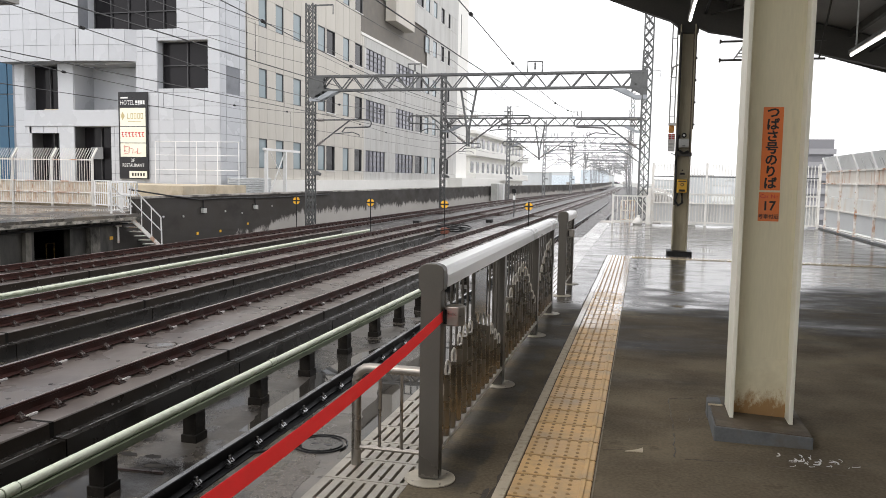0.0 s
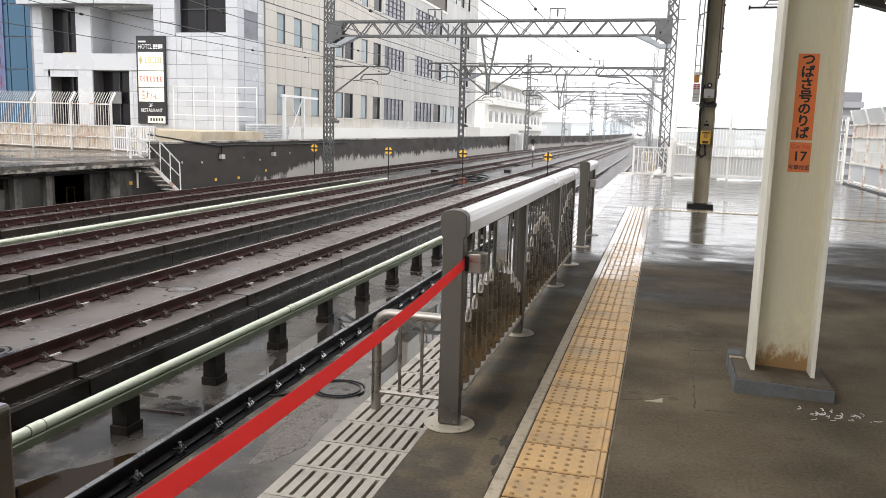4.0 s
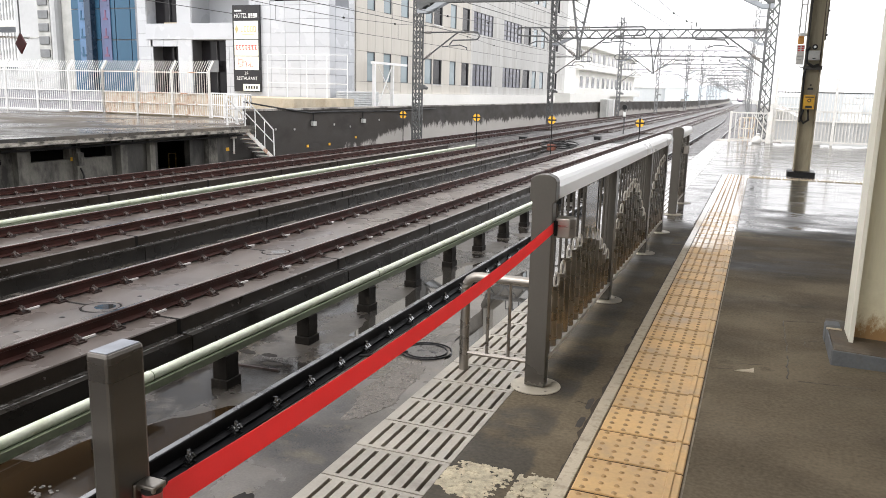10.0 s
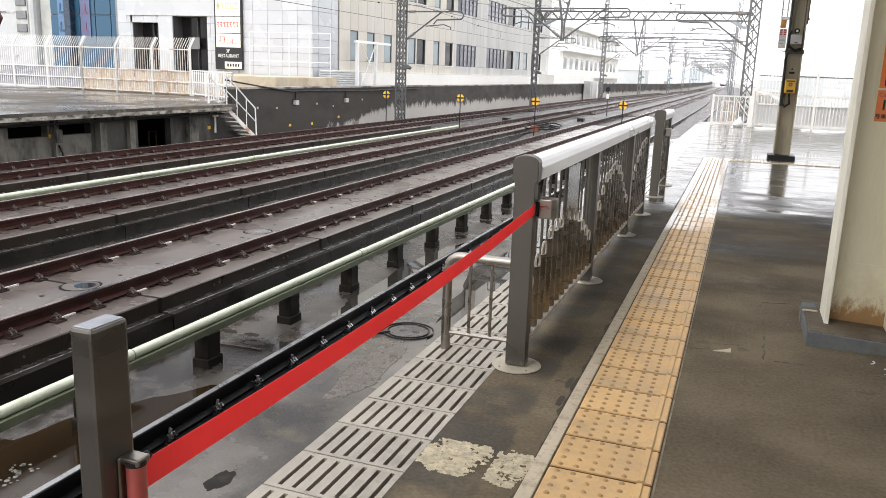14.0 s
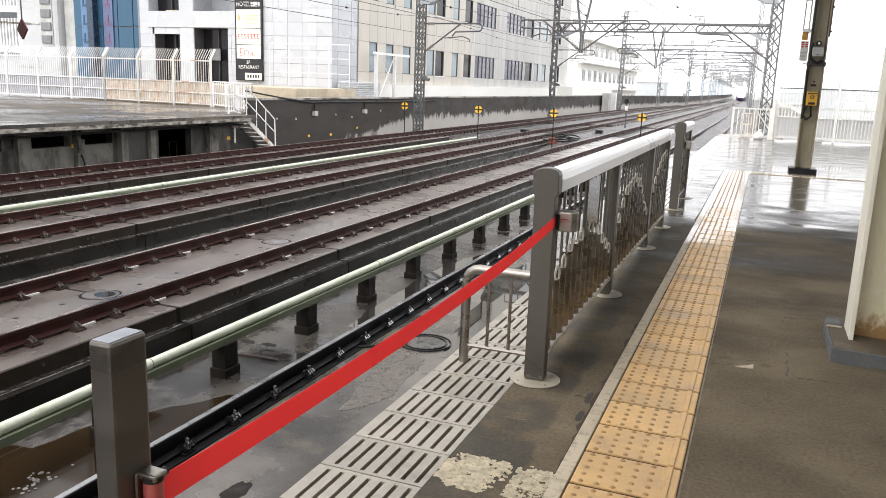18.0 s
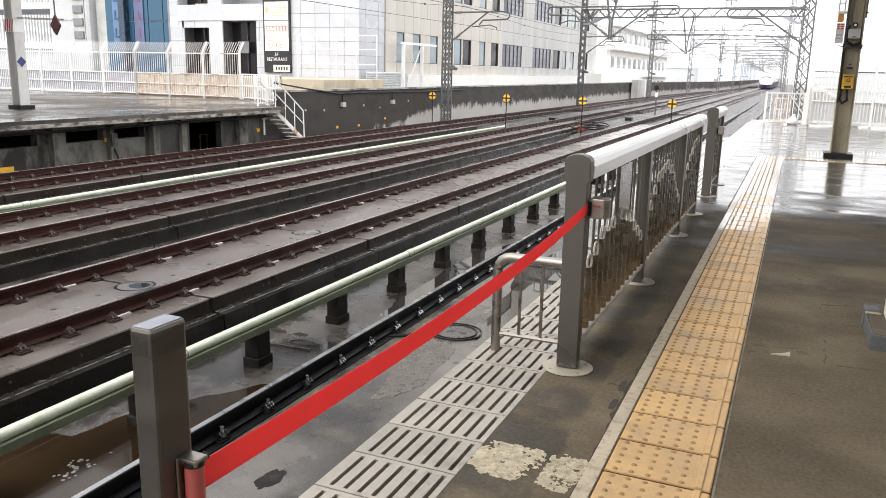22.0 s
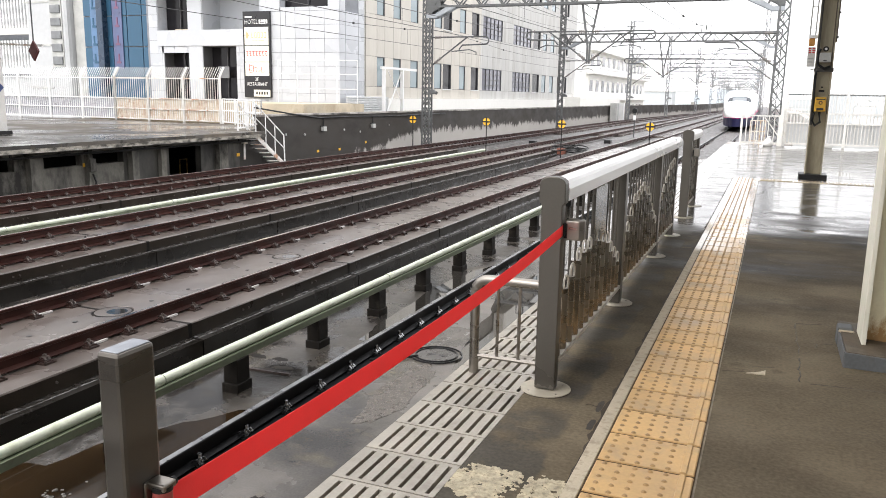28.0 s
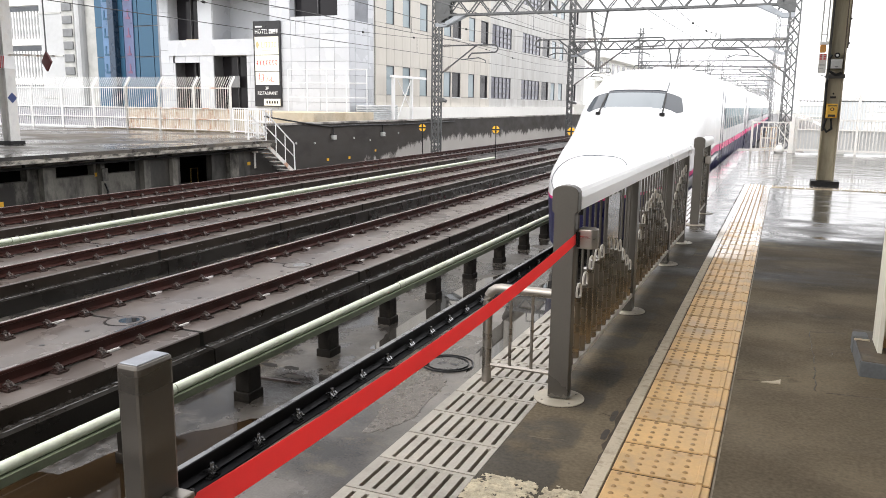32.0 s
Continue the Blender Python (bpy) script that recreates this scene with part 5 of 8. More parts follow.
col = thing("platform_column", (0.754, 5.20, 0), "cream painted steel column rusting at its foot, on a concrete plinth", "column", "canopy columns")
part("plinth", Geo().prism([(-0.276, -0.01), (0.256, -0.01), (0.256, 0.072), (-0.276, 0.092)], -0.352, 0.36), MORTARBROWN, col, "brown mortar bed round the column foot", bevel=0.006)
part("front_rim", Geo().prism([(-0.286, -0.01), (0.258, -0.01), (0.258, 0.069), (-0.286, 0.090)], -0.368, -0.353), PLINTH, col, "blue-grey concrete front of the plinth", bevel=0.006)
part("side_rim", Geo().prism([(-0.288, -0.01), (-0.277, -0.01), (-0.277, 0.089), (-0.288, 0.090)], -0.352, 0.10), PLINTH, col, bevel=0.006)
part("rear_block", Geo().box(-0.292, -0.205, 0.101, 0.23, -0.01, 0.112), PLINTH, col, "raised corner of the plinth", bevel=0.012)
part("mortar_lip", Geo().box(-0.288, -0.20, 0.088, 0.1005, 0.08, 0.100), BORDER, col, "pale mortar lip at the raised corner", bevel=0.004)
h_column(col, 0.365, 0.30, 0.072, 4.9, CREAM, web_material=CREAMWEB)
part("rusty_foot", Geo().box(-0.158, 0.158, -0.0105, -0.0085, 0.073, 0.45), RUST, col, "brown rust at the foot of the web")
sign = part("direction_sign", Geo().box(-0.058, 0.058, -0.0105, -0.0085, 1.49, 1.995), ORANGE, col, "orange vertical boarding sign")
KANA = "つばさ号のりば"
for i, ch in enumerate(KANA):
    letters(ch, 0.076, INK, sign, pose(0.0, -0.0112, 1.958 - 0.0715 * i, 90, 0, 0), "character", bold=0.03)
sign2 = part("car_sign", Geo().box(-0.06, 0.06, -0.0105, -0.0085, 1.30, 1.478), ORANGE, col, "orange car number sign")
letters("Car No", 0.034, SIGNRED, sign2, pose(0, -0.0112, 1.452, 90, 0, 0))
letters("17", 0.08, INK, sign2, pose(0, -0.0112, 1.392, 90, 0, 0), bold=0.02)
letters("号車付近", 0.03, INK, sign2, pose(0, -0.0112, 1.327, 90, 0, 0), bold=0.02)

col2 = thing("platform_column", (0.785, 17.35, 0), "cream steel column with boxes, conduit and a black foot", "column", "canopy columns")
part("foot", Geo().box(-0.255, 0.255, -0.27, 0.27, -0.01, 0.085), BLACK, col2, "black rubber foot", bevel=0.01)
h_column(col2, 0.31, 0.32, 0.085, 4.75, SHADEDCREAM)
# Dark strip draws the left flange's shade along with the cables there.
part("dark_band", Geo().box(-0.155, -0.112, -0.18, -0.161, 1.05, 4.6), ROOFSTEEL, col2, "dark strip for cables and the shaded left flange")
part("conduit", Geo().tube((0.12, -0.13, 2.1), (0.12, -0.13, 4.6), 0.012, 8), COLBROWN, col2, smooth=True)
part("cable_loop", Geo().path([(-0.09, -0.18, 1.3), (-0.12, -0.2, 1.12), (-0.06, -0.21, 1.04), (0.02, -0.2, 1.1), (0.0, -0.18, 1.3)], 0.026, 8), BLACK, col2, "dark cable loop", True)
part("cable_loop", Geo().path([(-0.12, -0.19, 2.1), (-0.15, -0.21, 1.95), (-0.13, -0.19, 1.75), (-0.13, -0.19, 1.3)], 0.018, 8), BLACK, col2, smooth=True)
alarm = part("alarm_box", Geo().box(-0.10, 0.095, -0.26, -0.165, 1.31, 1.58), BOXYELLOW, col2, "yellow emergency stop box", bevel=0.008)
part("button", Geo().tube((0.0, -0.272, 1.475), (0.0, -0.258, 1.475), 0.036, 14), INK, alarm)
part("button_cap", Geo().tube((0.0, -0.276, 1.475), (0.0, -0.271, 1.475), 0.018, 12), BOXYELLOW, alarm)
part("label_bar", Geo().box(-0.06, 0.06, -0.263, -0.259, 1.33, 1.375), INK, alarm)
part("label_bar", Geo().box(-0.08, 0.08, -0.263, -0.259, 1.53, 1.55), INK, alarm)
part("small_label", Geo().box(-0.05, 0.05, -0.175, -0.16, 1.68, 1.72), BLACK, col2)
part("stud", Geo().tube((0.0, -0.18, 1.77), (0.0, -0.16, 1.77), 0.018, 8), BLACK, col2)
jb = part("junction_box", Geo().box(-0.1, 0.1, -0.25, -0.165, 2.24, 2.42), BOXGREY, col2, "grey junction box", bevel=0.01)
part("cover_label", Geo().box(-0.03, 0.03, -0.254, -0.25, 2.265, 2.28), BLACK, jb)
cl = part("speaker", Geo().tube((0.0, -0.165, 2.49), (0.0, -0.22, 2.49), 0.05, 16), BLACK, col2, "round black speaker", True)
part("cone", Geo().tube((0.0, -0.219, 2.49), (0.0, -0.226, 2.49), 0.024, 14), WHITEPAINT, cl)
part("cable_bundle", Geo().path([(0.1, -0.2, 2.16), (0.0, -0.22, 2.12), (-0.12, -0.21, 2.2), (-0.13, -0.19, 2.4), (-0.1, -0.18, 2.5)], 0.028, 8), BLACK, col2, smooth=True)
part("pipe_clamp", Geo().box(-0.17, 0.17, -0.185, -0.16, 2.06, 2.14), ROOFSTEEL, col2, "rusty dark clamp")
pan = part("notice_board", Geo().box(-0.315, -0.175, -0.14, -0.11, 2.16, 2.53), AGEDWHITE, col2, "white notice board with red heading")
for z in (2.415, 2.455, 2.495):
    for x0, x1 in ((-0.30, -0.258), (-0.235, -0.19)):
        part("red_heading", Geo().box(x0, x1, -0.144, -0.14, z, z + 0.025), SIGNRED, pan)
part("text_bar", Geo().box(-0.30, -0.20, -0.144, -0.14, 2.30, 2.33).box(-0.30, -0.22, -0.144, -0.14, 2.24, 2.26), BOXGREY, pan)
part("board_bracket", Geo().bar((-0.25, -0.12, 2.12), (-0.1, -0.12, 2.08), 0.02), BOXGREY, col2)
part("warning_lamp", Geo().box(-0.31, -0.20, -0.1, 0.02, 2.55, 2.70), mat("amber_lamp", (0.6, 0.28, 0.06), 0.4), col2, "amber warning lamp", bevel=0.02)
part("lamp_hood", Geo().box(-0.32, -0.16, -0.11, 0.03, 2.70, 2.76), WHITEPAINT, col2, bevel=0.01)
part("drain_pipe", Geo().path([(0.165, -0.12, 2.62), (0.165, -0.12, 4.7)], 0.017, 10), COLBROWN, col2, "brown conduit", True)
for z in (2.7, 3.15, 3.6, 4.05):
    part("conduit_clip", Geo().box(0.135, 0.20, -0.15, -0.10, z, z + 0.035), ROOFSTEEL, col2)
for x, y in ((-0.30, 0.0), (-0.20, 0.05)):
    part("ladder_pole", Geo().tube((x, y, 2.7), (x, y, 4.9), 0.014, 6), BOXGREY, col2, "pale conduit")
for k in range(5):
    part("ladder_rung", Geo().tube((-0.30, 0.0, 2.9 + 0.4 * k), (-0.20, 0.05, 2.9 + 0.4 * k), 0.008, 6), BOXGREY, col2)
part("bracket", Geo().path([(-0.16, -0.05, 3.95), (-0.27, -0.05, 3.9), (-0.30, -0.05, 3.7)], 0.02, 8), BOXGREY, col2, smooth=True)

# a third column behind, out of view, holds up the canopy
copy_thing(col2, pose(0.785, -6.8, 0))


# ---- canopy ----
def roof_z(x):
    return 5.33 - 0.27 * (x + 1.29)


roof = Geo().prism([(-2.1, roof_z(-2.1) + 0.62), (6.6, roof_z(6.6) + 0.62), (6.6, roof_z(6.6) + 0.7), (-2.1, roof_z(-2.1) + 0.7)], -16, 17.9)
structure("canopy_roof", roof, ROOFDARK, "dark sheet-metal platform canopy")
fr = thing("canopy_frame", (0, 0, 0), "dark steel canopy frame of beams and purlins", "canopy", kind="structure")
for y in (-6.8, 5.20, 17.35):
    web = [(-2.0, roof_z(-2.0) + 0.28), (0.0, roof_z(0.0) + 0.02), (0.42, roof_z(0.42) - 0.02), (0.58, roof_z(0.58) - 0.10), (0.58, 4.58), (0.99, 4.58), (0.99, roof_z(0.99) - 0.02),
           (1.2, roof_z(1.2) - 0.06), (1.6, roof_z(1.6) - 0.02), (6.5, roof_z(6.5) + 0.1), (6.5, roof_z(6.5) + 0.6), (-2.0, roof_z(-2.0) + 0.6)]
    part("beam", Geo().prism(web, y - 0.1, y + 0.1), ROOFSTEEL, fr, bevel=0.01)
for i in range(8):
    x = -1.9 + 1.15 * i
    part("purlin", Geo().box(x - 0.04, x + 0.04, -16, 17.8, roof_z(x) + 0.47, roof_z(x) + 0.61), ROOFSTEEL, fr)
part("fascia", Geo().box(-2.14, -2.09, -16, 17.9, roof_z(-2.1) + 0.35, roof_z(-2.1) + 0.74), ROOFSTEEL, fr)
part("end_fascia", Geo().prism([(-2.1, roof_z(-2.1) + 0.3), (6.6, roof_z(6.6) + 0.02), (6.6, roof_z(6.6) + 0.72), (-2.1, roof_z(-2.1) + 0.72)], 17.86, 17.92), ROOFSTEEL, fr)
for k in range(9):
    y = -14.5 + 4.05 * k - (0.25 if k % 3 == 2 else 0)
    part("cross_purlin", Geo().prism([(-2.0, roof_z(-2.0) + 0.38), (6.5, roof_z(6.5) + 0.38), (6.5, roof_z(6.5) + 0.465), (-2.0, roof_z(-2.0) + 0.465)], y - 0.05, y + 0.05), ROOFSTEEL, fr)
for x in (-0.3, 1.1, 2.4, 4.2):
    part("cable_tray", Geo().box(x - 0.02, x + 0.02, -14, 17.2, roof_z(x) + 0.26, roof_z(x) + 0.3), BLACK, fr)
for y0, y1 in ((-6.8, 5.27), (5.27, 17.35)):
    for x0, x1 in ((1.2, 5.8), (5.8, 1.2)):
        part("brace", Geo().tube((x0, y0, roof_z(x0) + 0.3), (x1, y1, roof_z(x1) + 0.3), 0.02, 6), ROOFSTEEL, fr)
# The last three lamps are unseen, added to carry the rows on.
for x, y0, y1, z in ((0.69, 12.2, 14.8, 4.36), (3.0, 10.6, 13.4, 3.5), (0.69, 0.5, 3.1, 4.36), (3.0, -1.0, 1.8, 3.5), (0.69, 6.5, 9.0, 4.36)):
    lamp = thing("strip_light", (x, y0, z), "lit fluorescent strip light under the canopy", "light", "canopy lights")
    part("batten", Geo().box(-0.035, 0.035, 0, y1 - y0, 0.024, 0.08), ROOFSTEEL, lamp)
    part("tube", Geo().tube((0, 0.03, 0), (0, y1 - y0 - 0.03, 0), 0.021, 10), TUBE, lamp, "glowing white tube", True)
    for a in (0.3, y1 - y0 - 0.3):
        part("hanger", Geo().tube((0, a, 0.09), (0, a, roof_z(x) + 0.5 - z), 0.012, 6), BOXGREY, lamp)
hang = thing("hanging_sign_frame", (2.0, 15.2, 0), "grey steel frame hanging under the canopy", "sign frame")
for z in (3.72, 4.05):
    part("rail", Geo().bar((-0.75, 0, z), (1.0, 0, z), 0.035, 0.035), ROOFSTEEL, hang)
    part("rail_end", Geo().box(-0.765, -0.735, -0.03, 0.03, z - 0.035, z + 0.035), ROOFSTEEL, hang)
for i in range(5):
    part("slat", Geo().bar((-0.48 + 0.045 * i, 0.03, 3.78 + 0.06 * i), (0.05, 0.03, 3.78 + 0.06 * i), 0.02, 0.022), BOXGREY, hang)
part("ladder_side", Geo().bar((-0.52, 0.03, 3.72), (-0.20, 0.03, 4.2), 0.03), BOXGREY, hang)
for x in (-0.1, 0.9):
    part("hanger", Geo().bar((x, 0, 3.72), (x + 0.15, 0, 4.75), 0.03), ROOFSTEEL, hang)


# ---- platform end fence, gate and side screen ----
def bar_fence(name, p, q, label, low, tall, material, bars, tall_material, curved=0.0, posts=2.0, kick=0.1, group="", panel=None, stout=0.035):
    """A fence of vertical bars from p to q, with a low rail, and thinner bars reaching up to a rail near the top."""
    p, q = Vector((*p, 0)), Vector((*q, 0))
    d = (q - p)
    n = d.normalized()
    side = Vector((-n.y, n.x, 0))
    t = thing(name, (p.x, p.y, 0), label, "fence", group)
    L = d.length
    k = max(1, round(L / posts))
    for i in range(k + 1):
        c = n * (L * i / k)
        g = Geo().tube(c, c + Vector((0, 0, tall - curved)), stout, 8)
        if curved:
            g.tube(c + Vector((0, 0, tall - curved)), c + side * curved * 0.7 + Vector((0, 0, tall)), stout * 0.85, 8)
        part("post", g, AGEDWHITE if material == WHITERUST else material, t, smooth=True)
    rails = [kick, kick + (low - kick) * 0.5, low] + ([tall - curved - 0.08] if tall > low + 0.2 else [])
    for z in rails:
        part("rail", Geo().bar(Vector((0, 0, z)), n * L + Vector((0, 0, z)), 0.04, 0.05), material, t)
    m = int(L / bars)
    z_top = Vector((0, 0, tall - curved))
    low_mesh = Geo().bar(Vector((0, 0, kick)), Vector((0, 0, low)), 0.03, 0.02).mesh("bar", material)
    h = Geo().bar(Vector((0, 0, low)), z_top, 0.02, 0.016)
    if curved:
        h.bar(z_top, side * curved * 0.7 + Vector((0, 0, tall)), 0.02, 0.016)
    tall_mesh = h.mesh("tall_bar", tall_material)
    for i in range(1, m):
        part("bar", low_mesh, None, t, at=n * (L * i / m))
        if tall > low + 0.2:
            part("tall_bar", tall_mesh, None, t, at=n * (L * i / m))
    if panel:
        part("panel", Geo().bar(n * 0.05 + side * 0.05 + Vector((0, 0, (low + kick) / 2)), n * (L - 0.05) + side * 0.05 + Vector((0, 0, (low + kick) / 2)), 0.012, low - kick - 0.06), panel, t, "sheet behind the bars")
    return t


gate = thing("platform_gate", (-1.05, 29.0, 0), "white steel gate at the end of the platform", "gate")
for x in (0.03, 1.22):
    part("stile", Geo().box(x - 0.035, x + 0.035, -0.035, 0.035, 0.0, 1.04), AGEDWHITE, gate, bevel=0.005)
for z in (0.1, 1.0):
    part("rail", Geo().box(0.03, 1.22, -0.02, 0.02, z - 0.025, z + 0.025), AGEDWHITE, gate)
for i in range(6):
    part("bar", Geo().box(0.17 + 0.175 * i, 0.20 + 0.175 * i, -0.012, 0.012, 0.1, 1.0), AGEDWHITE, gate)
part("brace", Geo().bar((0.75, 0.03, 0.95), (1.2, 0.03, 0.35), 0.03), AGEDWHITE, gate)
part("gate_post", Geo().box(1.24, 1.34, -0.05, 0.05, 0, 1.3), AGEDWHITE, gate)
def end_fence():
    t = thing("end_fence", (0.3, 29.15, 0), "white barred fence over grey sheets across the platform end", "fence")
    L = 5.55
    for i in range(4):
        x = 0.04 + (L - 0.08) * i / 3
        part("post", Geo().box(x - 0.04, x + 0.04, -0.04, 0.04, 0, 2.2), AGEDWHITE, t, bevel=0.005)
    for z, w in ((0.1, 0.05), (0.78, 0.04), (1.1, 0.06)):
        part("rail", Geo().box(0, L, -0.025, 0.02, z - w / 2, z + w / 2), AGEDWHITE, t)
    part("upper_rail", Geo().box(0, L, -0.02, 0.02, 1.70, 1.735), GANTRY, t, "dark grey upper rail")
    part("sheet", Geo().box(0.05, L - 0.05, 0.05, 0.062, 0.14, 0.76), BOARDGREY, t, "grey backing sheet")
    low = Geo().box(-0.017, 0.017, -0.012, 0.012, 0.1, 1.1).mesh("bar", AGEDWHITE)
    tall = Geo().box(-0.011, 0.011, -0.008, 0.008, 1.1, 2.15).mesh("tall_bar", AGEDWHITE)
    n = 54
    for i in range(1, n):
        part("bar", low, None, t, at=(L * i / n, 0, 0))
        part("tall_bar", tall, None, t, at=(L * i / n, 0, 0))
    return t


end_fence()
bar2 = thing("rusty_barrier", (-0.75, 29.7, 0), "small orange-rusted steel barrier behind the platform gate", "barrier")
RUSTBAR = mat("orange_rust_steel", (0.46, 0.33, 0.22), 0.6, var=0.3, scale=6, tint=(0.7, 0.66, 0.6), tint_amount=0.9, tint_scale=4, tint_edge=(0.42, 0.55))
for i in range(4):
    part("bar", Geo().tube((0.16 * i, 0, 0.0), (0.16 * i, 0, 0.82), 0.022, 6), RUSTBAR, bar2)
for z in (0.12, 0.45, 0.82):
    part("rail", Geo().bar((0, 0, z), (0.48, 0, z), 0.035), RUSTBAR, bar2)
structure("end_wall", Geo().box(0.75, 6.2, 32.8, 33.0, -2.0, 0.15), BOARDGREY, "grey low wall beyond the end fence")
structure("walkway_end", Geo().box(-1.5, 0.4, 29.3, 31.0, -0.4, 0.0), CONC, "concrete walkway past the platform gate")
def sandbag(x, y):
    """A slumped bag with a gathered neck."""
    rnd_ = random.Random(4)
    g = Geo()
    rings = ((0.0, 0.13), (0.05, 0.17), (0.13, 0.16), (0.21, 0.11), (0.26, 0.05), (0.31, 0.06), (0.34, 0.02))
    n = 12
    for z, r in rings:
        g.v += [((r + rnd_.uniform(-0.018, 0.018)) * math.cos(i * math.tau / n) + 0.1 * z, (r + rnd_.uniform(-0.018, 0.018)) * 0.8 * math.sin(i * math.tau / n), z) for i in range(n)]
    for k in range(len(rings) - 1):
        g.f += [(k * n + i, k * n + (i + 1) % n, (k + 1) * n + (i + 1) % n, (k + 1) * n + i) for i in range(n)]
    g.f += [tuple(reversed(range(n))), tuple(range((len(rings) - 1) * n, len(rings) * n))]
    return tagged(part("sandbag", g, AGEDWHITE, None, "crumpled white sandbag at the gate foot", True, at=(x, y, 0)), category="sandbag")


sandbag(-0.15, 28.8)

screen = thing("side_screen", (5.9, -14, 0), "white rust-stained screen wall with ribbed plastic panels leaning in", "screen wall", kind="structure")
part("kerb", Geo().box(-0.06, 0.12, 0, 43.1, -0.02, 0.05), PLINTH, screen)
for i in range(23):
    y = i * 1.9 + 0.55
    part("post", Geo().box(-0.06, 0.0, y - 0.035, y + 0.035, 0, 1.95), WHITERUST, screen, bevel=0.004)
    part("leaning_post", Geo().bar((-0.03, y, 1.93), (-0.20, y, 2.40), 0.05, 0.05), WHITEPAINT, screen)
    if i == 22:
        continue
    part("lower_panel", Geo().box(0.0, 0.025, y + 0.03, y + 1.87, 0.17, 0.70), SCREENLOW, screen, "grey lower sheet")
    for z0, z1 in ((0.72, 1.12), (1.13, 1.54), (1.56, 1.93)):
        part("panel", Geo().box(0.0, 0.025, y + 0.03, y + 1.87, z0, z1), SCREEN if z0 < 1.5 else SCREENRUST, screen)
    for k in range(9):
        a = y + 0.04 + 0.203 * k
        part("ribbed_panel", Geo().prism([(-0.012, 1.95), (-0.185, 2.40), (-0.170, 2.405), (0.003, 1.955)], a, a + 0.195), TRANSLUC, screen, "ribbed plastic sheet")
    for z in (0.85, 1.0, 1.3):
        part("fixing", Geo().box(-0.075, -0.055, y - 0.03, y + 0.03, z, z + 0.035), RUSTBAR, screen)
for z in (0.12, 0.71, 1.55, 1.94):
    part("rail", Geo().box(-0.045, -0.001, 0, 43.1, z - 0.02, z + 0.02), WHITERUST if z > 1 else AGEDWHITE, screen)

# ---- parapet wall and the opposite platform ----
g = Geo()
line = [(-19.0 - 0.00004 * max(y - 150, 0) ** 2 + (4.6 * min(max((y - 105) / 60, 0), 1)), y) for y in [26.7] + list(range(28, 170, 8)) + list(range(170, 900, 30))]
g.sweep([(-0.3, -2.2), (0, -2.2), (0, 0.52), (-0.3, 0.52)], line)
structure("parapet_wall", g, WALLD, "dark stained concrete parapet with pale worn patches")
structure("parapet_cap", Geo().sweep([(-0.36, 0.523), (0.05, 0.523), (0.05, 0.6), (-0.36, 0.6)], line), CONC, "concrete coping of the parapet")
structure("stair_wall", Geo().box(-19.4, -19.0, 25.2, 26.7, -2.2, -0.15), WALLD, "dark stained wall behind the track stairs")
right = [(1.6 - 2.6 * min(max((y - 60) / 80, 0), 1) - 0.00004 * max(y - 150, 0) ** 2, y) for y in list(range(30, 170, 10)) + list(range(170, 900, 30))]
structure("parapet_wall_right", Geo().sweep([(0, -2.2), (0.3, -2.2), (0.3, 0.62), (0, 0.62)], right), SCREEN, "pale low parapet beyond the platform end")

FARX = -18.25
slab = Geo().prism([(FARX, -30), (-46, -30), (-46, 31.2), (-20.6, 31.2), (-20.6, 28.6), (-19.3, 26.6), (-18.9, 25.9), (FARX, 25.9)], -0.1, 0.0, "z")
structure("far_platform_floor", slab, FARFLOOR, "wet grey opposite platform")
structure("far_platform_edge", Geo().box(FARX - 0.75, FARX + 0.04, -30, 25.9, -0.215, -0.104), LIPCONC, "weathered concrete edge of the opposite platform")
VOIDS = ((21.3, 22.95, -1.72), (17.95, 19.25, -0.75), (16.25, 17.6, -0.75), (13.6, 15.3, -0.75), (10.4, 12.2, -1.72), (6.0, 8.4, -0.75))
near_wall, far_wall, edges = Geo(), Geo(), [25.2]
for a, b, low in VOIDS:
    (far_wall if b > 19 else near_wall).box(-19.2, -18.95, b, edges[-1], -2.0, -0.262)
    g = far_wall if b > 20 else near_wall
    g.box(-19.2, -18.95, a, b, -2.0, low).box(-19.2, -18.95, a, b, -0.36, -0.262)
    edges.append(a)
near_wall.box(-19.2, -18.95, -30, edges[-1], -2.0, -0.262)
structure("far_platform_wall", far_wall, UNDERWALL, "stained concrete wall with an opening under the opposite platform, darkened for shade")
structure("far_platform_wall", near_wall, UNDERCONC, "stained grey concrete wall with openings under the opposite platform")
# Coloured black so that the openings look deep in shade.
structure("far_platform_void", Geo().box(-22.4, -22.2, -30, 25.2, -2.0, -0.105).box(-22.2, -19.2, 25.0, 25.2, -2.0, -0.105), DARKVOID, "back of the space under the opposite platform, coloured black for shade")
for y, w, d in ((24.0, 0.5, 0.2), (20.9, 0.25, 0.16), (19.55, 0.28, 0.22), (17.77, 0.16, 0.18), (15.8, 0.3, 0.2), (13.2, 0.3, 0.2), (9.6, 0.3, 0.2), (5.2, 0.3, 0.2), (1.0, 0.3, 0.2)):
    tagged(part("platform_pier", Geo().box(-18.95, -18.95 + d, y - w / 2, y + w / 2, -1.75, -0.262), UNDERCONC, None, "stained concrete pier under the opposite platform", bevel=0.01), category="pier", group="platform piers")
pipe = thing("edge_pipe", (-18.6, 0, -0.36), "dark conduit under the opposite platform edge", "pipe")
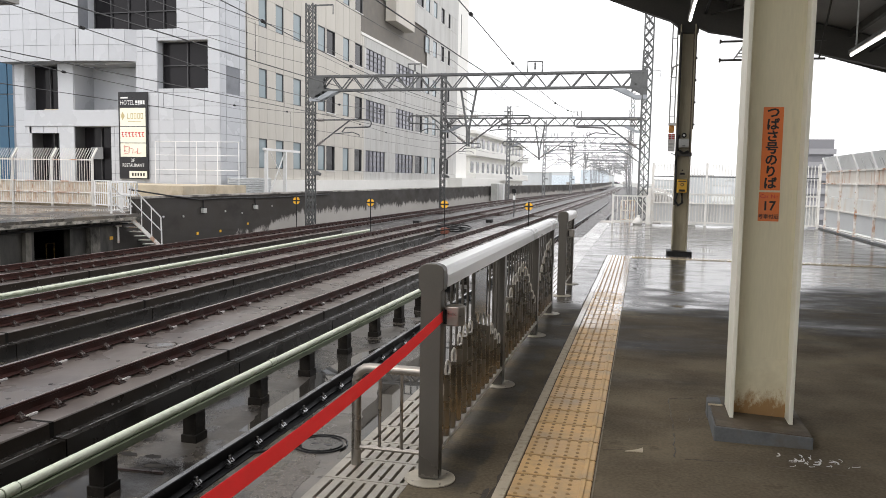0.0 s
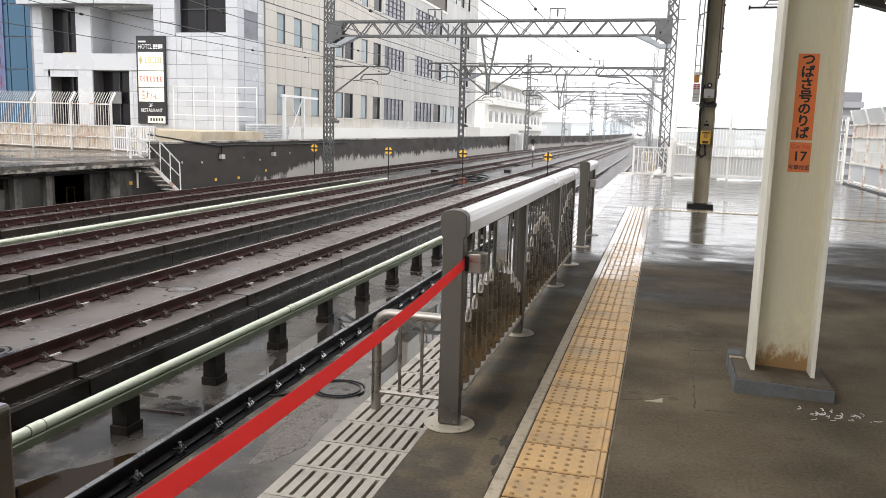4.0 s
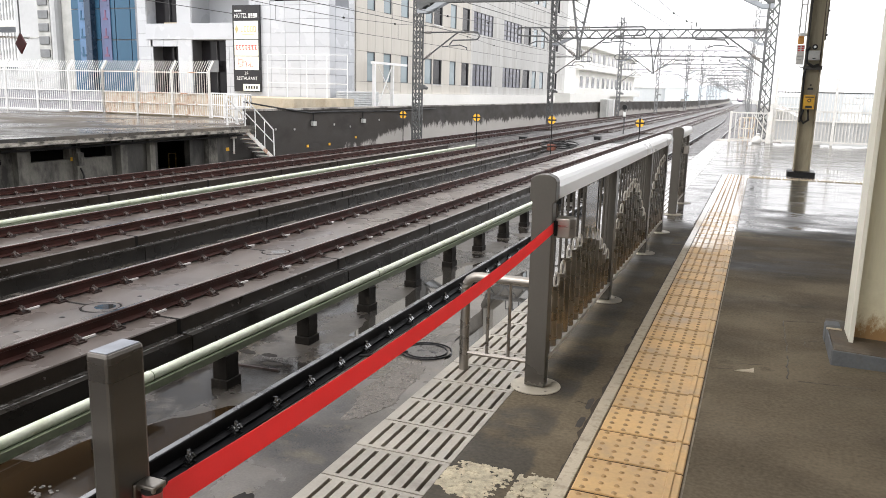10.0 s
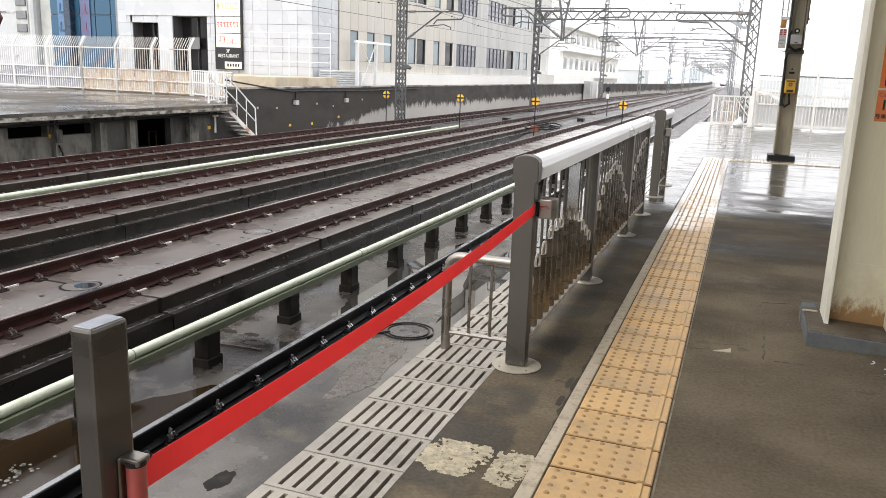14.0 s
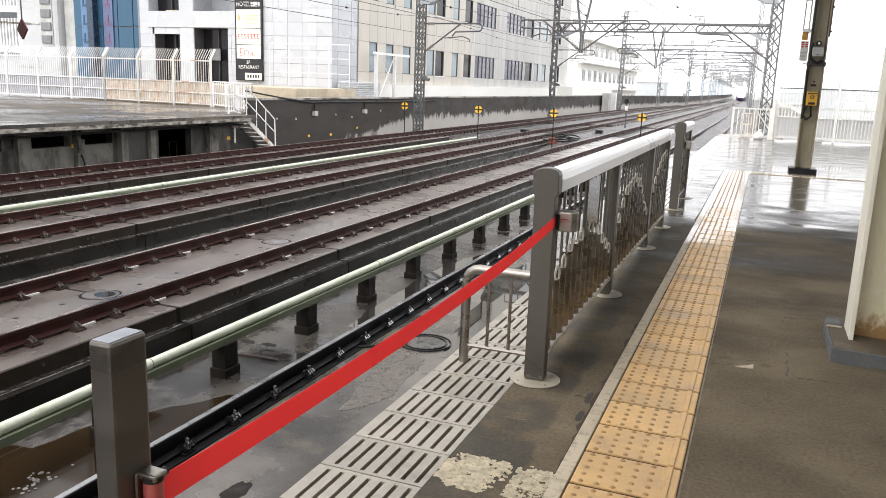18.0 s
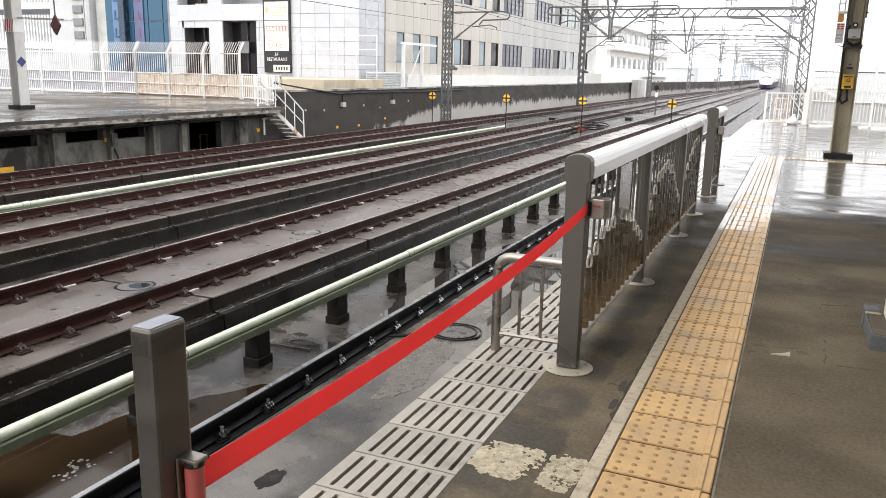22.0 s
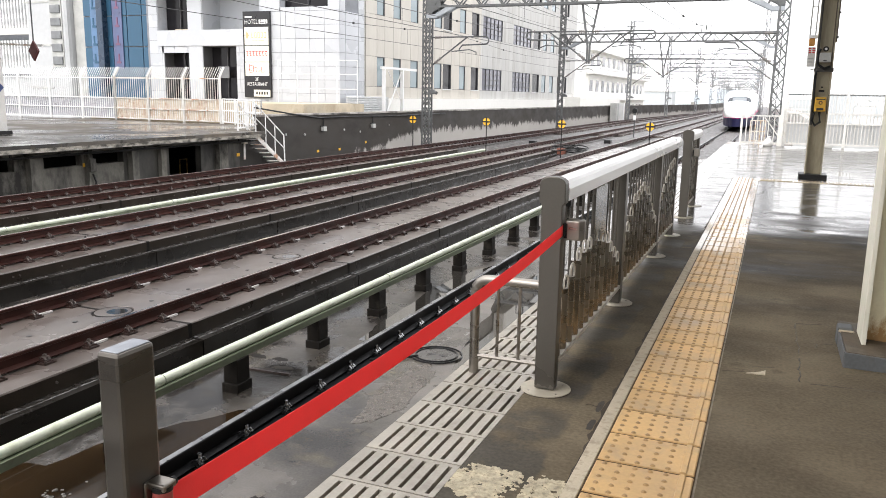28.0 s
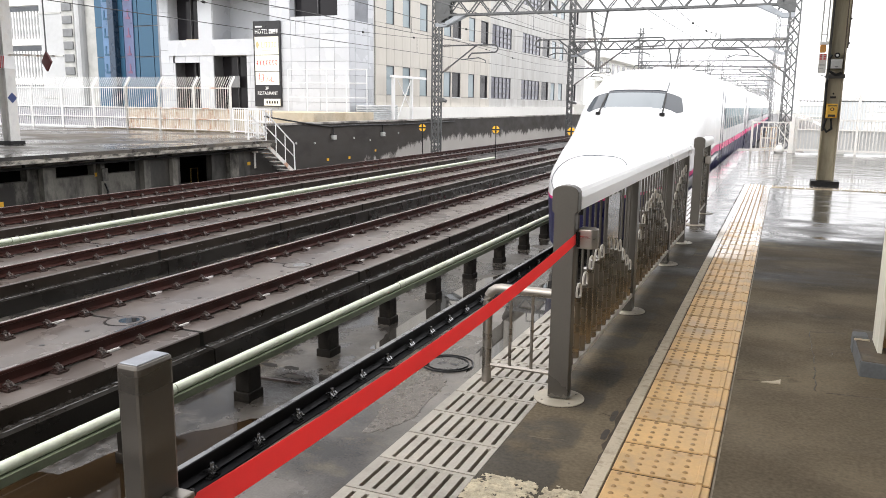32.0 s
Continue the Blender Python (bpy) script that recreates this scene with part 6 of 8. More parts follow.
part("conduit", Geo().tube((0, -20, 0), (0, 25.6, 0), 0.035, 8), BLACK, pipe, smooth=True)
for k in range(9):
    part("hanger", Geo().box(-0.02, 0.02, -14.5 + 4.9 * k, -14.44 + 4.9 * k, 0, 0.1), BLACK, pipe)
ys = thing("yellow_stand", (-20.1, 23.35, -1.70), "yellow steel stand in the opening under the platform", "stand")
for y in (-0.19, 0.19):
    part("leg", Geo().box(-0.015, 0.015, y - 0.015, y + 0.015, 0, 0.72), YELLOWDULL, ys)
part("top_rail", Geo().box(-0.015, 0.015, -0.175, 0.175, 0.69, 0.72), YELLOWDULL, ys)
for y, z, s in ((25.1, -0.885, 0.09), (31.0, -1.09, 0.08), (32.95, -1.11, 0.08), (17.7, -0.74, 0.08), (35.6, -0.9, 0.07)):
    b = thing("wall_tag", (-18.945 if y < 25.2 else -18.998, y, z), "small yellow tag on the wall", "tag", "wall tags")
    part("plate", Geo().box(0.0, 0.02, -s, s, -s * 0.7, s * 0.7), BOXYELLOW, b)
for y, z in ((28.45, -0.25), (29.9, -0.3), (33.4, -0.2), (35.0, -0.35), (38.2, -0.1), (44.0, -0.2)):
    b = thing("wall_stud", (-18.998, y, z), "small pale fixing on the parapet", "fixing", "wall fixings")
    part("head", Geo().tube((0, 0, 0), (0.04, 0, 0), 0.05, 8), BOXGREY, b)
b = thing("wall_bracket", (-18.998, 25.56, -0.45), "rusty white bracket on the wall under the stairs", "bracket")
part("plate", Geo().box(0.0, 0.05, -0.17, 0.17, -0.05, 0.05), WHITERUST, b)
part("strap", Geo().box(0.0, 0.03, -0.05, 0.05, -0.65, -0.05), WHITERUST, b)
g = Geo().path([(-18.92, 26.2, 0.89), (-18.93, 28.6, 0.63), (-18.93, 31.1, 0.40), (-18.93, 33.5, 0.42), (-18.93, 38.0, 0.36), (-18.93, 46.0, 0.4)], 0.035, 6)
tagged(part("wall_cable", g, BLACK, None, "black cable slung along the parapet", True), category="cable")
for x, y, z in ((-18.77, 17.77, -0.75),):
    b = thing("lineside_box", (x, y, z), "grey cable box under the platform edge", "box")
    part("case", Geo().box(-0.02, 0.1, -0.11, 0.11, -0.18, 0.2), UNDERCONC, b, bevel=0.01)
    part("cable", Geo().path([(0.05, 0, -0.25), (0.06, 0.1, -0.5), (0.05, 0.05, -0.8)], 0.03, 6), BLACK, b)
b = thing("yellow_marker", (-18.94, 14.3, -1.32), "yellow marker plate under the opposite platform", "marker")
part("plate", Geo().box(0.0, 0.02, -0.2, 0.2, -0.1, 0.1), BOXYELLOW, b)

st = thing("track_stairs", (-18.75, 25.4, 0), "white rusty steel stairs down to the tracks", "stairs")
for i in range(7):
    part("step", Geo().box(-0.42, 0.38, 0.05 + 0.265 * i, 0.33 + 0.265 * i, -0.2 - 0.18 * i, -0.165 - 0.18 * i), WHITERUST, st)
for x in (-0.44, 0.40):
    part("stringer", Geo().bar((x, 0, -0.12), (x, 2.03, -1.45), 0.03, 0.16), WHITERUST, st)
    part("handrail", Geo().path([(x, 0.05, 0.0), (x, 0.08, 1.05), (x, 1.93, -0.2), (x, 1.98, -1.3)], 0.028, 8), WHITEPAINT, st, smooth=True)
    part("mid_rail", Geo().tube((x, 0.08, 0.5), (x, 1.98, -0.75), 0.02, 8), WHITEPAINT, st)
    for y in (0.7, 1.32):
        part("baluster", Geo().tube((x, y, -0.2 - 0.68 * (y - 0.05)), (x, y, 1.05 - 0.67 * (y - 0.08)), 0.018, 6), WHITEPAINT, st)

bar_fence("far_fence", (-44.0, 30.9), (-30.8, 31.0), "white barred fence with curved tops on the opposite platform", 1.1, 2.6, WHITEPAINT, 0.14, WHITEPAINT, 0.45, 2.2, group="far fences", panel=LAVENDER, stout=0.06)
bar_fence("far_fence", (-30.8, 31.0), (-24.0, 30.6), "white barred fence with rust-streaked panels and curved tops", 1.1, 2.6, WHITERUST, 0.14, AGEDWHITE, 0.45, 2.3, group="far fences", panel=PANELRUST, stout=0.06)
bar_fence("far_gate", (-23.8, 30.5), (-20.3, 28.6), "white barred gate above the track stairs", 1.15, 1.15, WHITEPAINT, 0.2, WHITEPAINT, 0.0, 1.2)
bar_fence("far_gate", (-20.3, 28.6), (-19.2, 25.5), "white barred gate beside the track stairs", 1.15, 1.15, WHITEPAINT, 0.3, WHITEPAINT, 0.0, 1.2)

pc = thing("far_column", (-23.2, 18.3, 0), "white steel column on the opposite platform with a striped band", "column")
part("foot", Geo().box(-0.28, 0.28, -0.28, 0.28, -0.01, 0.12), BLACK, pc, bevel=0.01)
h_column(pc, 0.36, 0.36, 0.12, 6.5, AGEDWHITE)
band = part("striped_band", Geo().box(-0.20, 0.20, -0.20, 0.20, 2.42, 2.82), WHITEPAINT, pc)
for i in range(4):
    part("stripe", Geo().prism([(-0.195 + 0.1 * i, 2.43), (-0.145 + 0.1 * i, 2.43), (-0.075 + 0.1 * i, 2.81), (-0.125 + 0.1 * i, 2.81)], -0.205, -0.201), SIGNRED, band)
part("arrow_sign", Geo().prism([(-0.17, 1.5), (0.0, 1.33), (0.17, 1.5), (0.0, 1.67)], 0.182, 0.192, "x"), mat("sign_blue", (0.03, 0.05, 0.16), 0.5), pc, "small dark blue diamond sign")
part("arm", Geo().bar((0.2, 0, 2.85), (2.0, 0.2, 2.80), 0.04, 0.06), WHITERUST, pc)
dm = thing("diamond_marker", (-19.84, 17.0, 2.54), "dark red diamond marker hanging from a rod", "marker")
part("plate", Geo().prism([(0, -0.28), (0.2, 0.0), (0.0, 0.3), (-0.2, 0.0)], -0.03, 0.03), mat("dull_red", (0.09, 0.02, 0.02), 0.5), dm, bevel=0.01)
part("rod", Geo().tube((0, 0, 0.28), (0.0, 0, 3.83), 0.02, 6), GANTRY, dm)
far_roof = Geo().prism([(-17.6, 6.3), (-46, 6.0), (-46, 6.2), (-17.6, 6.5)], -30, 19.5)
structure("far_canopy_roof", far_roof, ROOFDARK, "dark canopy over the opposite platform")

# ---- line-side signs ----
for x in (-18.16, -13.92, -9.89, -5.52):
    z0 = FLOOR_Z + 0.02
    s = thing("stop_marker", (x, 39.5, z0), "yellow round marker with a black cross on a thin pole", "sign", "stop markers")
    part("pole", Geo().tube((0, 0, 0), (0, 0, 2.05), 0.025, 8), BLACK, s, smooth=True)
    disc = part("disc", Geo().tube((0, -0.03, 1.87), (0, -0.012, 1.87), 0.20, 20), YELLOW, s)
    part("cross", Geo().box(-0.042, 0.042, -0.036, -0.031, 1.63, 2.11).box(-0.24, -0.042, -0.036, -0.031, 1.83, 1.91).box(0.042, 0.24, -0.036, -0.031, 1.83, 1.91), INK, disc)
for x, y in ((-9.85, 62),):
    s = thing("signal_post", (x, y, FLOOR_Z), "small dark trackside signal on a post", "signal")
    part("pole", Geo().tube((0, 0, 0), (0, 0, 2.2), 0.05, 8), GANTRY, s)
    part("lamp_head", Geo().tube((0, -0.12, 2.3), (0, 0.12, 2.3), 0.19, 12), BLACK, s)
    part("plate", Geo().box(-0.1, 0.1, -0.07, -0.05, 1.6, 1.95), WHITEPAINT, s)
for x, y in ((-5.9, 46.5), (-5.4, 36.0), (-13.8, 48.0), (-9.9, 52)):
    s = thing("track_device", (x, y, SLAB_TOP), "low trackside device with a pale lid", "trackside box")
    part("case", Geo().box(-0.2, 0.2, -0.28, 0.28, -0.4, 0.10), BLACK, s, bevel=0.02)
    part("lid", Geo().box(-0.22, 0.22, -0.3, 0.3, 0.10, 0.13), GANTRY, s, bevel=0.01)
heap = thing("cable_heap", (-9.95, 42.0, -1.42), "heap of coiled cables and a rusty box between the tracks", "cable heap")
for k in range(6):
    ring = [(0.55 * math.cos(i * math.tau / 14) * (1 + 0.1 * k % 0.3) + 0.3 * math.sin(k * 2.1), 0.8 * math.sin(i * math.tau / 14) + 0.5 * math.cos(k * 1.7), 0.08 + 0.05 * k + 0.05 * math.sin(i + k)) for i in range(15)]
    part("coil", Geo().path(ring, 0.035, 6), BLACK, heap, smooth=True)
part("junction_case", Geo().box(-0.5, -0.1, -1.1, -0.6, -0.05, 0.28), mat("rust_red_case", (0.20, 0.07, 0.045), 0.6), heap, "rust-red case", bevel=0.02)
for x, y in ((-19.0, 36.3), (-19.0, 31.44)):
    s = thing("wall_lamp", (x, y, 0.0), "small grey box on the parapet", "box")
    part("case", Geo().box(0.0, 0.15, -0.14, 0.14, -0.2, 0.0), BOXGREY, s, bevel=0.01)
    part("drop_cable", Geo().tube((0.05, 0, 0.0), (0.05, 0, 0.4), 0.025, 6), BLACK, s)
    part("bracket", Geo().box(0.0, 0.05, -0.2, 0.2, 0.0, 0.05), BLACK, s)


# ---- gantries ----
def lattice_mast(parent, x, z0, z1, w=0.5, bays=0.55, steel=GANTRY):
    g = Geo()
    h = w / 2
    for a in (-h, h):
        for b in (-h, h):
            g.bar((x + a, b, z0), (x + a, b, z1), 0.07)
    n = int((z1 - z0) / bays)
    for i in range(n):
        za, zb = z0 + (z1 - z0) * i / n, z0 + (z1 - z0) * (i + 1) / n
        s = 1 if i % 2 else -1
        for b in (-h, h):
            g.bar((x - h * s, b, za), (x + h * s, b, zb), 0.055, 0.055, (0, 1, 0))
            g.bar((x + h * s, b, za), (x - h * s, b, zb), 0.042, 0.042, (0, 1, 0))
        for a in (-h, h):
            g.bar((x + a, -h * s, za), (x + a, h * s, zb), 0.035, 0.035, (1, 0, 0))
    return part("mast", g, steel, parent, "lattice steel mast")


def cantilever(parent, x, side, z, reach=2.6, steel=GANTRY):
    """A bracket of tubes that holds the wires over one track."""
    g = Geo()
    tip = reach + 0.5
    bow = [(x + side * (tip + 0.2 * math.sin(math.pi * i / 8)), 0, z + 0.72 + 0.2 * math.cos(math.pi * i / 8)) for i in range(9)]
    g.path([(x, 0, z + 0.9)] + bow + [(x + side * (tip - 1.3), 0, z + 0.48), (x + side * (tip - 1.5), 0, z + 0.25)], 0.042, 6)
    g.tube((x, 0, z - 0.6), (x + side * reach * 0.8, 0, z + 0.9), 0.042, 6)
    g.path([(x + side * reach * 0.45, 0, z + 0.15), (x + side * reach * 0.85, 0, z + 0.24), (x + side * reach, 0, z + 0.1), (x + side * reach, 0, z - 0.02)], 0.03, 6)
    b = part("cantilever", g, steel, parent, "tubular wire bracket")
    g = Geo()
    for i in range(4):
        g.tube((x + side * (0.2 + 0.09 * i), 0, z + 0.9), (x + side * (0.24 + 0.09 * i), 0, z + 0.9), 0.09, 8)
        g.tube((x + side * (0.2 + 0.09 * i), 0, z - 0.46 + 0.07 * i), (x + side * (0.25 + 0.09 * i), 0, z - 0.42 + 0.07 * i), 0.085, 8)
    tagged(part("insulator", g, INSULATOR, b), kind="stuff")


def gantry(y, xl, xr, z0, z1, mast_top, detail):
    # Past y 90 the steel is paler, with haze in its colour.
    steel = GANTRY if y < 90 else HAZESTEEL
    t = thing("wire_gantry", (0, y, 0), "grey lattice steel gantry over the tracks", "gantry", "gantries")
    lattice_mast(t, xl, -1.9, mast_top, 0.4, 0.55 if detail else 0.9, steel)
    lattice_mast(t, xr, -1.9, mast_top + 1.6, 0.44, 0.55 if detail else 0.9, steel)
    g = Geo()
    for b in (-0.2, 0.2):
        for z in (z0, z1):
            g.bar((xl, b, z), (xr, b, z), 0.115, 0.105)
        n = max(8, int((xr - xl) / 0.62))
        for i in range(n):
            xa, xb = xl + (xr - xl) * i / n, xl + (xr - xl) * (i + 1) / n
            g.bar((xa, b, z0 if i % 2 else z1), (xb, b, z1 if i % 2 else z0), 0.06, 0.06, (0, 1, 0))
    if detail:
        n = int((xr - xl) / 1.2)
        for i in range(n):
            xa, xb = xl + (xr - xl) * i / n, xl + (xr - xl) * (i + 1) / n
            for z in (z0, z1):
                g.bar((xa, -0.2, z), (xb, 0.2, z), 0.035)
    part("truss_beam", g, steel, t, "lattice truss beam")
    for x, s in ((xl, 1), (xr, -1)):
        for b in (-0.22, 0.22):
            gus = [(x, z0 - 0.6), (x + s * 0.55, z0 - 0.6), (x + s * 1.7, z0 - 0.06), (x + s * 1.7, z0 + 0.02), (x + s * 1.2, z0 + 0.02), (x + s * 0.55, z0 - 0.4), (x, z0 - 0.4)]
            plate = [(x, z0 - 0.35), (x + s * 0.25, z0 - 0.35), (x + s * 0.85, z0 - 0.04), (x + s * 0.75, z1 + 0.03), (x, z1 + 0.03)]
            if y < 60:
                part("end_plate", Geo().prism(plate, b - 0.025, b + 0.025), steel, t, "grey end plate of the truss")
            k = part("knee", Geo().prism(gus, b - 0.03, b + 0.03), KNEE, t, "stiffening knee")
            part("stiffener", Geo().bar((x + s * 0.25, b, z0 - 0.42), (x + s * 0.9, b, z1), 0.07), steel, k)
            part("stiffener", Geo().bar((x + s * 0.75, b, z0 - 0.25), (x + s * 0.2, b, z1), 0.07), steel, k)
    mid = (T1 + T2) / 2 + 0.72 if y < 115 else (xl + xr) / 2
    g = Geo()
    for a in (-0.42, 0.42):
        g.bar((mid + a, 0, z0), (mid + a * 0.14, 0, z0 - 2.1), 0.10)
        g.bar((mid + a * 0.14, 0, z0 - 2.1), (mid + a * 0.14, 0, z0 - 3.0), 0.09)
    for i in range(5):
        u, v = 1 - 0.17 * i, 1 - 0.17 * (i + 1)
        g.bar((mid - 0.42 * u, 0, z0 - 0.42 * i), (mid + 0.42 * v, 0, z0 - 0.42 * (i + 1)), 0.04, 0.04, (0, 1, 0))
    part("drop_frame", g, steel, t, "hanging drop frame")
    zc = z0 - 2.5
    cantilever(t, xl + 0.25, 1, zc, steel=steel)
    cantilever(t, xr - 0.25, -1, zc, steel=steel)
    cantilever(t, mid, 1, zc + 0.2, steel=steel)
    cantilever(t, mid, -1, zc + 0.2, steel=steel)
    for x in (xl + 5.6, xr - 6.0):
        g = Geo().path([(x, 0, z1), (x, 0, z1 + 0.6), (x + 0.75, 0, z1 + 0.6), (x + 0.75, 0, z1)], 0.04, 6)
        g.tube((x + 0.38, 0, z1 + 0.55), (x + 0.38, 0, z1 + 0.2), 0.05, 6)
        part("hoop", g, steel, t, "small hoop with an insulator")
    for x in (xl, xr):
        g = Geo().bar((x, 0, mast_top - 0.1), (x + 1.3, 0, mast_top - 0.1), 0.07).bar((x + 1.3, 0, mast_top - 0.1), (x + 1.3, 0, mast_top - 0.6), 0.04)
        part("top_arm", g, steel, t)
    part("mast_box", Geo().box(xl + 0.22, xl + 0.52, -0.3, -0.08, 1.55, 1.80), steel, t, "small box clamped to the mast", bevel=0.02)
    part("box_hood", Geo().tube((xl + 0.5, -0.2, 1.68), (xl + 0.68, -0.25, 1.60), 0.09, 10), steel, t, "small round hood")
    return t


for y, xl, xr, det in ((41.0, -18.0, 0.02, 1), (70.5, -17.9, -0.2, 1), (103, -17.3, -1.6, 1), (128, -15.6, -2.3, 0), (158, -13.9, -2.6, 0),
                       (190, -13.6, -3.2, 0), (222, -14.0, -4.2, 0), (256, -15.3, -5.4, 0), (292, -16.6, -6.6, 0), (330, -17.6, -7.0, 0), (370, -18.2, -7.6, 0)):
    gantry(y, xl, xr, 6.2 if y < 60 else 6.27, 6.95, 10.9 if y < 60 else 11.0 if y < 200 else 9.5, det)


def wires():
    for fx, zc in ((loop_x, 3.85), (main_x(T1), 3.85), (main_x(T2), 3.85), (far_loop_x, 3.85)):
        pts, mes = [], []
        g, h = Geo(), Geo()
        y = -30.0
        while y < 380:
            u = ((y - 41) % 30) / 30
            pts.append((fx(y) + 0.2 * math.cos(math.pi * (y - 41) / 30), y, zc))
            mes.append((fx(y), y, zc + 1.05 - 0.55 * 4 * u * (1 - u)))
            y += 5
        g.path(pts, 0.011, 5).path(mes, 0.011, 5)
        for i in range(0, len(pts)):
            if i % 2:
                g.tube(pts[i], (pts[i][0], pts[i][1], mes[i][2]), 0.006, 4)
            if pts[i][1] < 60 and i % 3 < 2:
                h.tube((mes[i][0], mes[i][1] - 0.05, mes[i][2]), (mes[i][0], mes[i][1] + 0.05, mes[i][2]), 0.04, 8)
        t = thing("overhead_wire", (0, 0, 0), "black overhead contact wire with its carrier wire", "wire", "overhead wires")
        part("wire", g, WIRE, t)
        tagged(part("clamp", h, BLACK, t, "small black clamps"), kind="stuff")
    for x, z in ((-17.6, 8.3), (-18.5, 9.3), (-16.9, 7.4), (0.0, 8.4), (-9.7, 7.6)):
        g, h = Geo(), Geo()
        pts = []
        y = -30.0
        while y < 380:
            u = ((y - 41) % 30) / 30
            pts.append((x - 0.00004 * max(y - 150, 0) ** 2, y, z - 0.5 * 4 * u * (1 - u)))
            y += 5
        g.path(pts, 0.012, 5)
        t = thing("feeder_wire", (0, 0, 0), "black feeder wire strung between the gantries", "wire", "overhead wires")
        part("wire", g, WIRE, t)


wires()


# ---- hotel and its neighbours ----
HX0, HX1, HY, HZ0, HZ1 = -34.4, -21.5, 37.4, -9.0, 24.0


def window(parent, origin, across, up, w, h, pane, cols=1, rows=1, depth=0.12, deep=0.0, bar=0.05):
    """A window in a wall: frame, panes and glazing bars. across and up are unit vectors, and the pane sits back from the wall."""
    o, a, u = Vector(origin), Vector(across), Vector(up)
    n = a.cross(u)
    t = part("window", Geo().bar(o - n * (deep + depth) + u * h / 2, o - n * (deep + depth) + u * h / 2 + a * w, 0.02, h, tuple(u)), pane, parent)
    f = Geo()
    bar = 0.085 if cols == 1 and pane != WINDARK else bar
    for k in range(cols + 1):
        f.bar(o + a * (w * k / cols) - n * (deep + depth / 2), o + a * (w * k / cols) + u * h - n * (deep + depth / 2), bar, depth, tuple(n))
    for k in range(rows + 1):
        f.bar(o + u * (h * k / rows) - n * (deep + depth / 2), o + u * (h * k / rows) + a * w - n * (deep + depth / 2), bar, depth, tuple(n))
    part("frame", f, FRAME, t)
    return t


def hotel():
    t = thing("hotel", (0, 0, 0), "pale grey tiled hotel with dark square windows and recesses", "building")
    holes = [(-33.6, -31.4, 4.15, 7.4), (-33.2, -31.4, -2, 4.0), (-30.4, -28.1, -2, 4.0), (-25.2, -22.2, 6.0, 8.5), (-29.4, -24.0, 9.1, 12.2), (-30.4, -26.5, 4.9, 7.4)]
    xs = sorted({HX0, HX1 - 0.031, *[h[0] for h in holes], *[h[1] for h in holes]})
    zs = sorted({HZ0, HZ1, *[h[2] for h in holes], *[h[3] for h in holes]})
    g = Geo()
    for x0, x1 in zip(xs, xs[1:]):
        for z0, z1 in zip(zs, zs[1:]):
            if not any(h[0] <= x0 and x1 <= h[1] and h[2] <= z0 and z1 <= h[3] for h in holes):
                g.box(x0, x1, HY + 0.03, HY + 0.5, z0, z1)
    g.box(HX1 - 0.5, HX1 - 0.03, HY + 0.5, 40.15, HZ0, HZ1)
    part("wall", g, HOTELJOINT, t)
    part("core", Geo().box(HX0, HX1 - 2.6, HY + 3.2, 57.6, HZ0, HZ1), HOTELJOINT, t)
    part("expansion_joint", Geo().box(HX1 - 0.4, HX1 - 0.06, 40.16, 40.34, HZ0, HZ1), BOXGREY, t, "grey joint between the two buildings")
    part("roof", Geo().box(HX0, HX1, HY, 40.3, HZ1, HZ1 + 0.4), CONC, t)
    big, kz = 0.91, 0.72
    x = HX1
    z = 0.75
    rows = []
    while z < 13:
        rows.append(z)
        z += kz
    for z in rows:
        x = HX1
        while x - big > HX0 - 0.5:
            a0, a1, b0, b1 = max(x - big, HX0) + 0.009, x - 0.009, z + 0.009, z + kz - 0.009
            clear = True
            for h in holes:
                if a0 < h[1] and a1 > h[0] and b0 < h[3] and b1 > h[2]:
                    clear = False
                    if a0 < h[0] - 0.1 < a1:
                        part("cut_tile", Geo().box(a0, h[0] - 0.01, HY, HY + 0.028, b0, b1), HOTEL, t)
                    if a0 < h[1] + 0.1 < a1:
                        part("cut_tile", Geo().box(h[1] + 0.01, a1, HY, HY + 0.028, b0, b1), HOTEL, t)
                    c0, c1 = max(a0, h[0] + 0.002), min(a1, h[1] - 0.002)
                    if c1 - c0 > 0.05 and b0 < h[2] - 0.08:
                        part("cut_tile", Geo().box(c0, c1, HY, HY + 0.028, b0, h[2] - 0.006), HOTEL, t)
                    if c1 - c0 > 0.05 and b1 > h[3] + 0.08:
                        part("cut_tile", Geo().box(c0, c1, HY, HY + 0.028, h[3] + 0.006, b1), HOTEL, t)
            if clear:
                part("tile", Geo().box(a0, a1, HY, HY + 0.028, b0, b1), HOTEL, t)
            x -= big
        for y0, y1 in ((37.43, 38.03), (39.5, 40.13), (38.05, 39.48)):
            if y1 - y0 > 1 and 5.6 < z + 0.3 < 7.5:
                continue
            part("tile", Geo().box(HX1 - 0.028, HX1, y0 + 0.01, y1 - 0.01, z + 0.009, z + kz - 0.009), HOTEL, t)
    # curved bay over the left recess
    for i in range(10):
        a0, a1 = -34.4 + 5 / 6 * i, min(-34.4 + 5 / 6 * (i + 1), -26.4)
        d0, d1 = (0.95 * math.sqrt(max(0.0, 1 - ((a + 34.0) / 7.6) ** 2)) if a > -34.0 else 0.95 for a in (a0, a1))
        part("bay_core", Geo().prism([(a0, HY + 0.4), (a1, HY + 0.4), (a1, HY - d1 + 0.03), (a0, HY - d0 + 0.03)], 7.42, 24 if i < 6 else 9.04, "z"), HOTELJOINT, t)
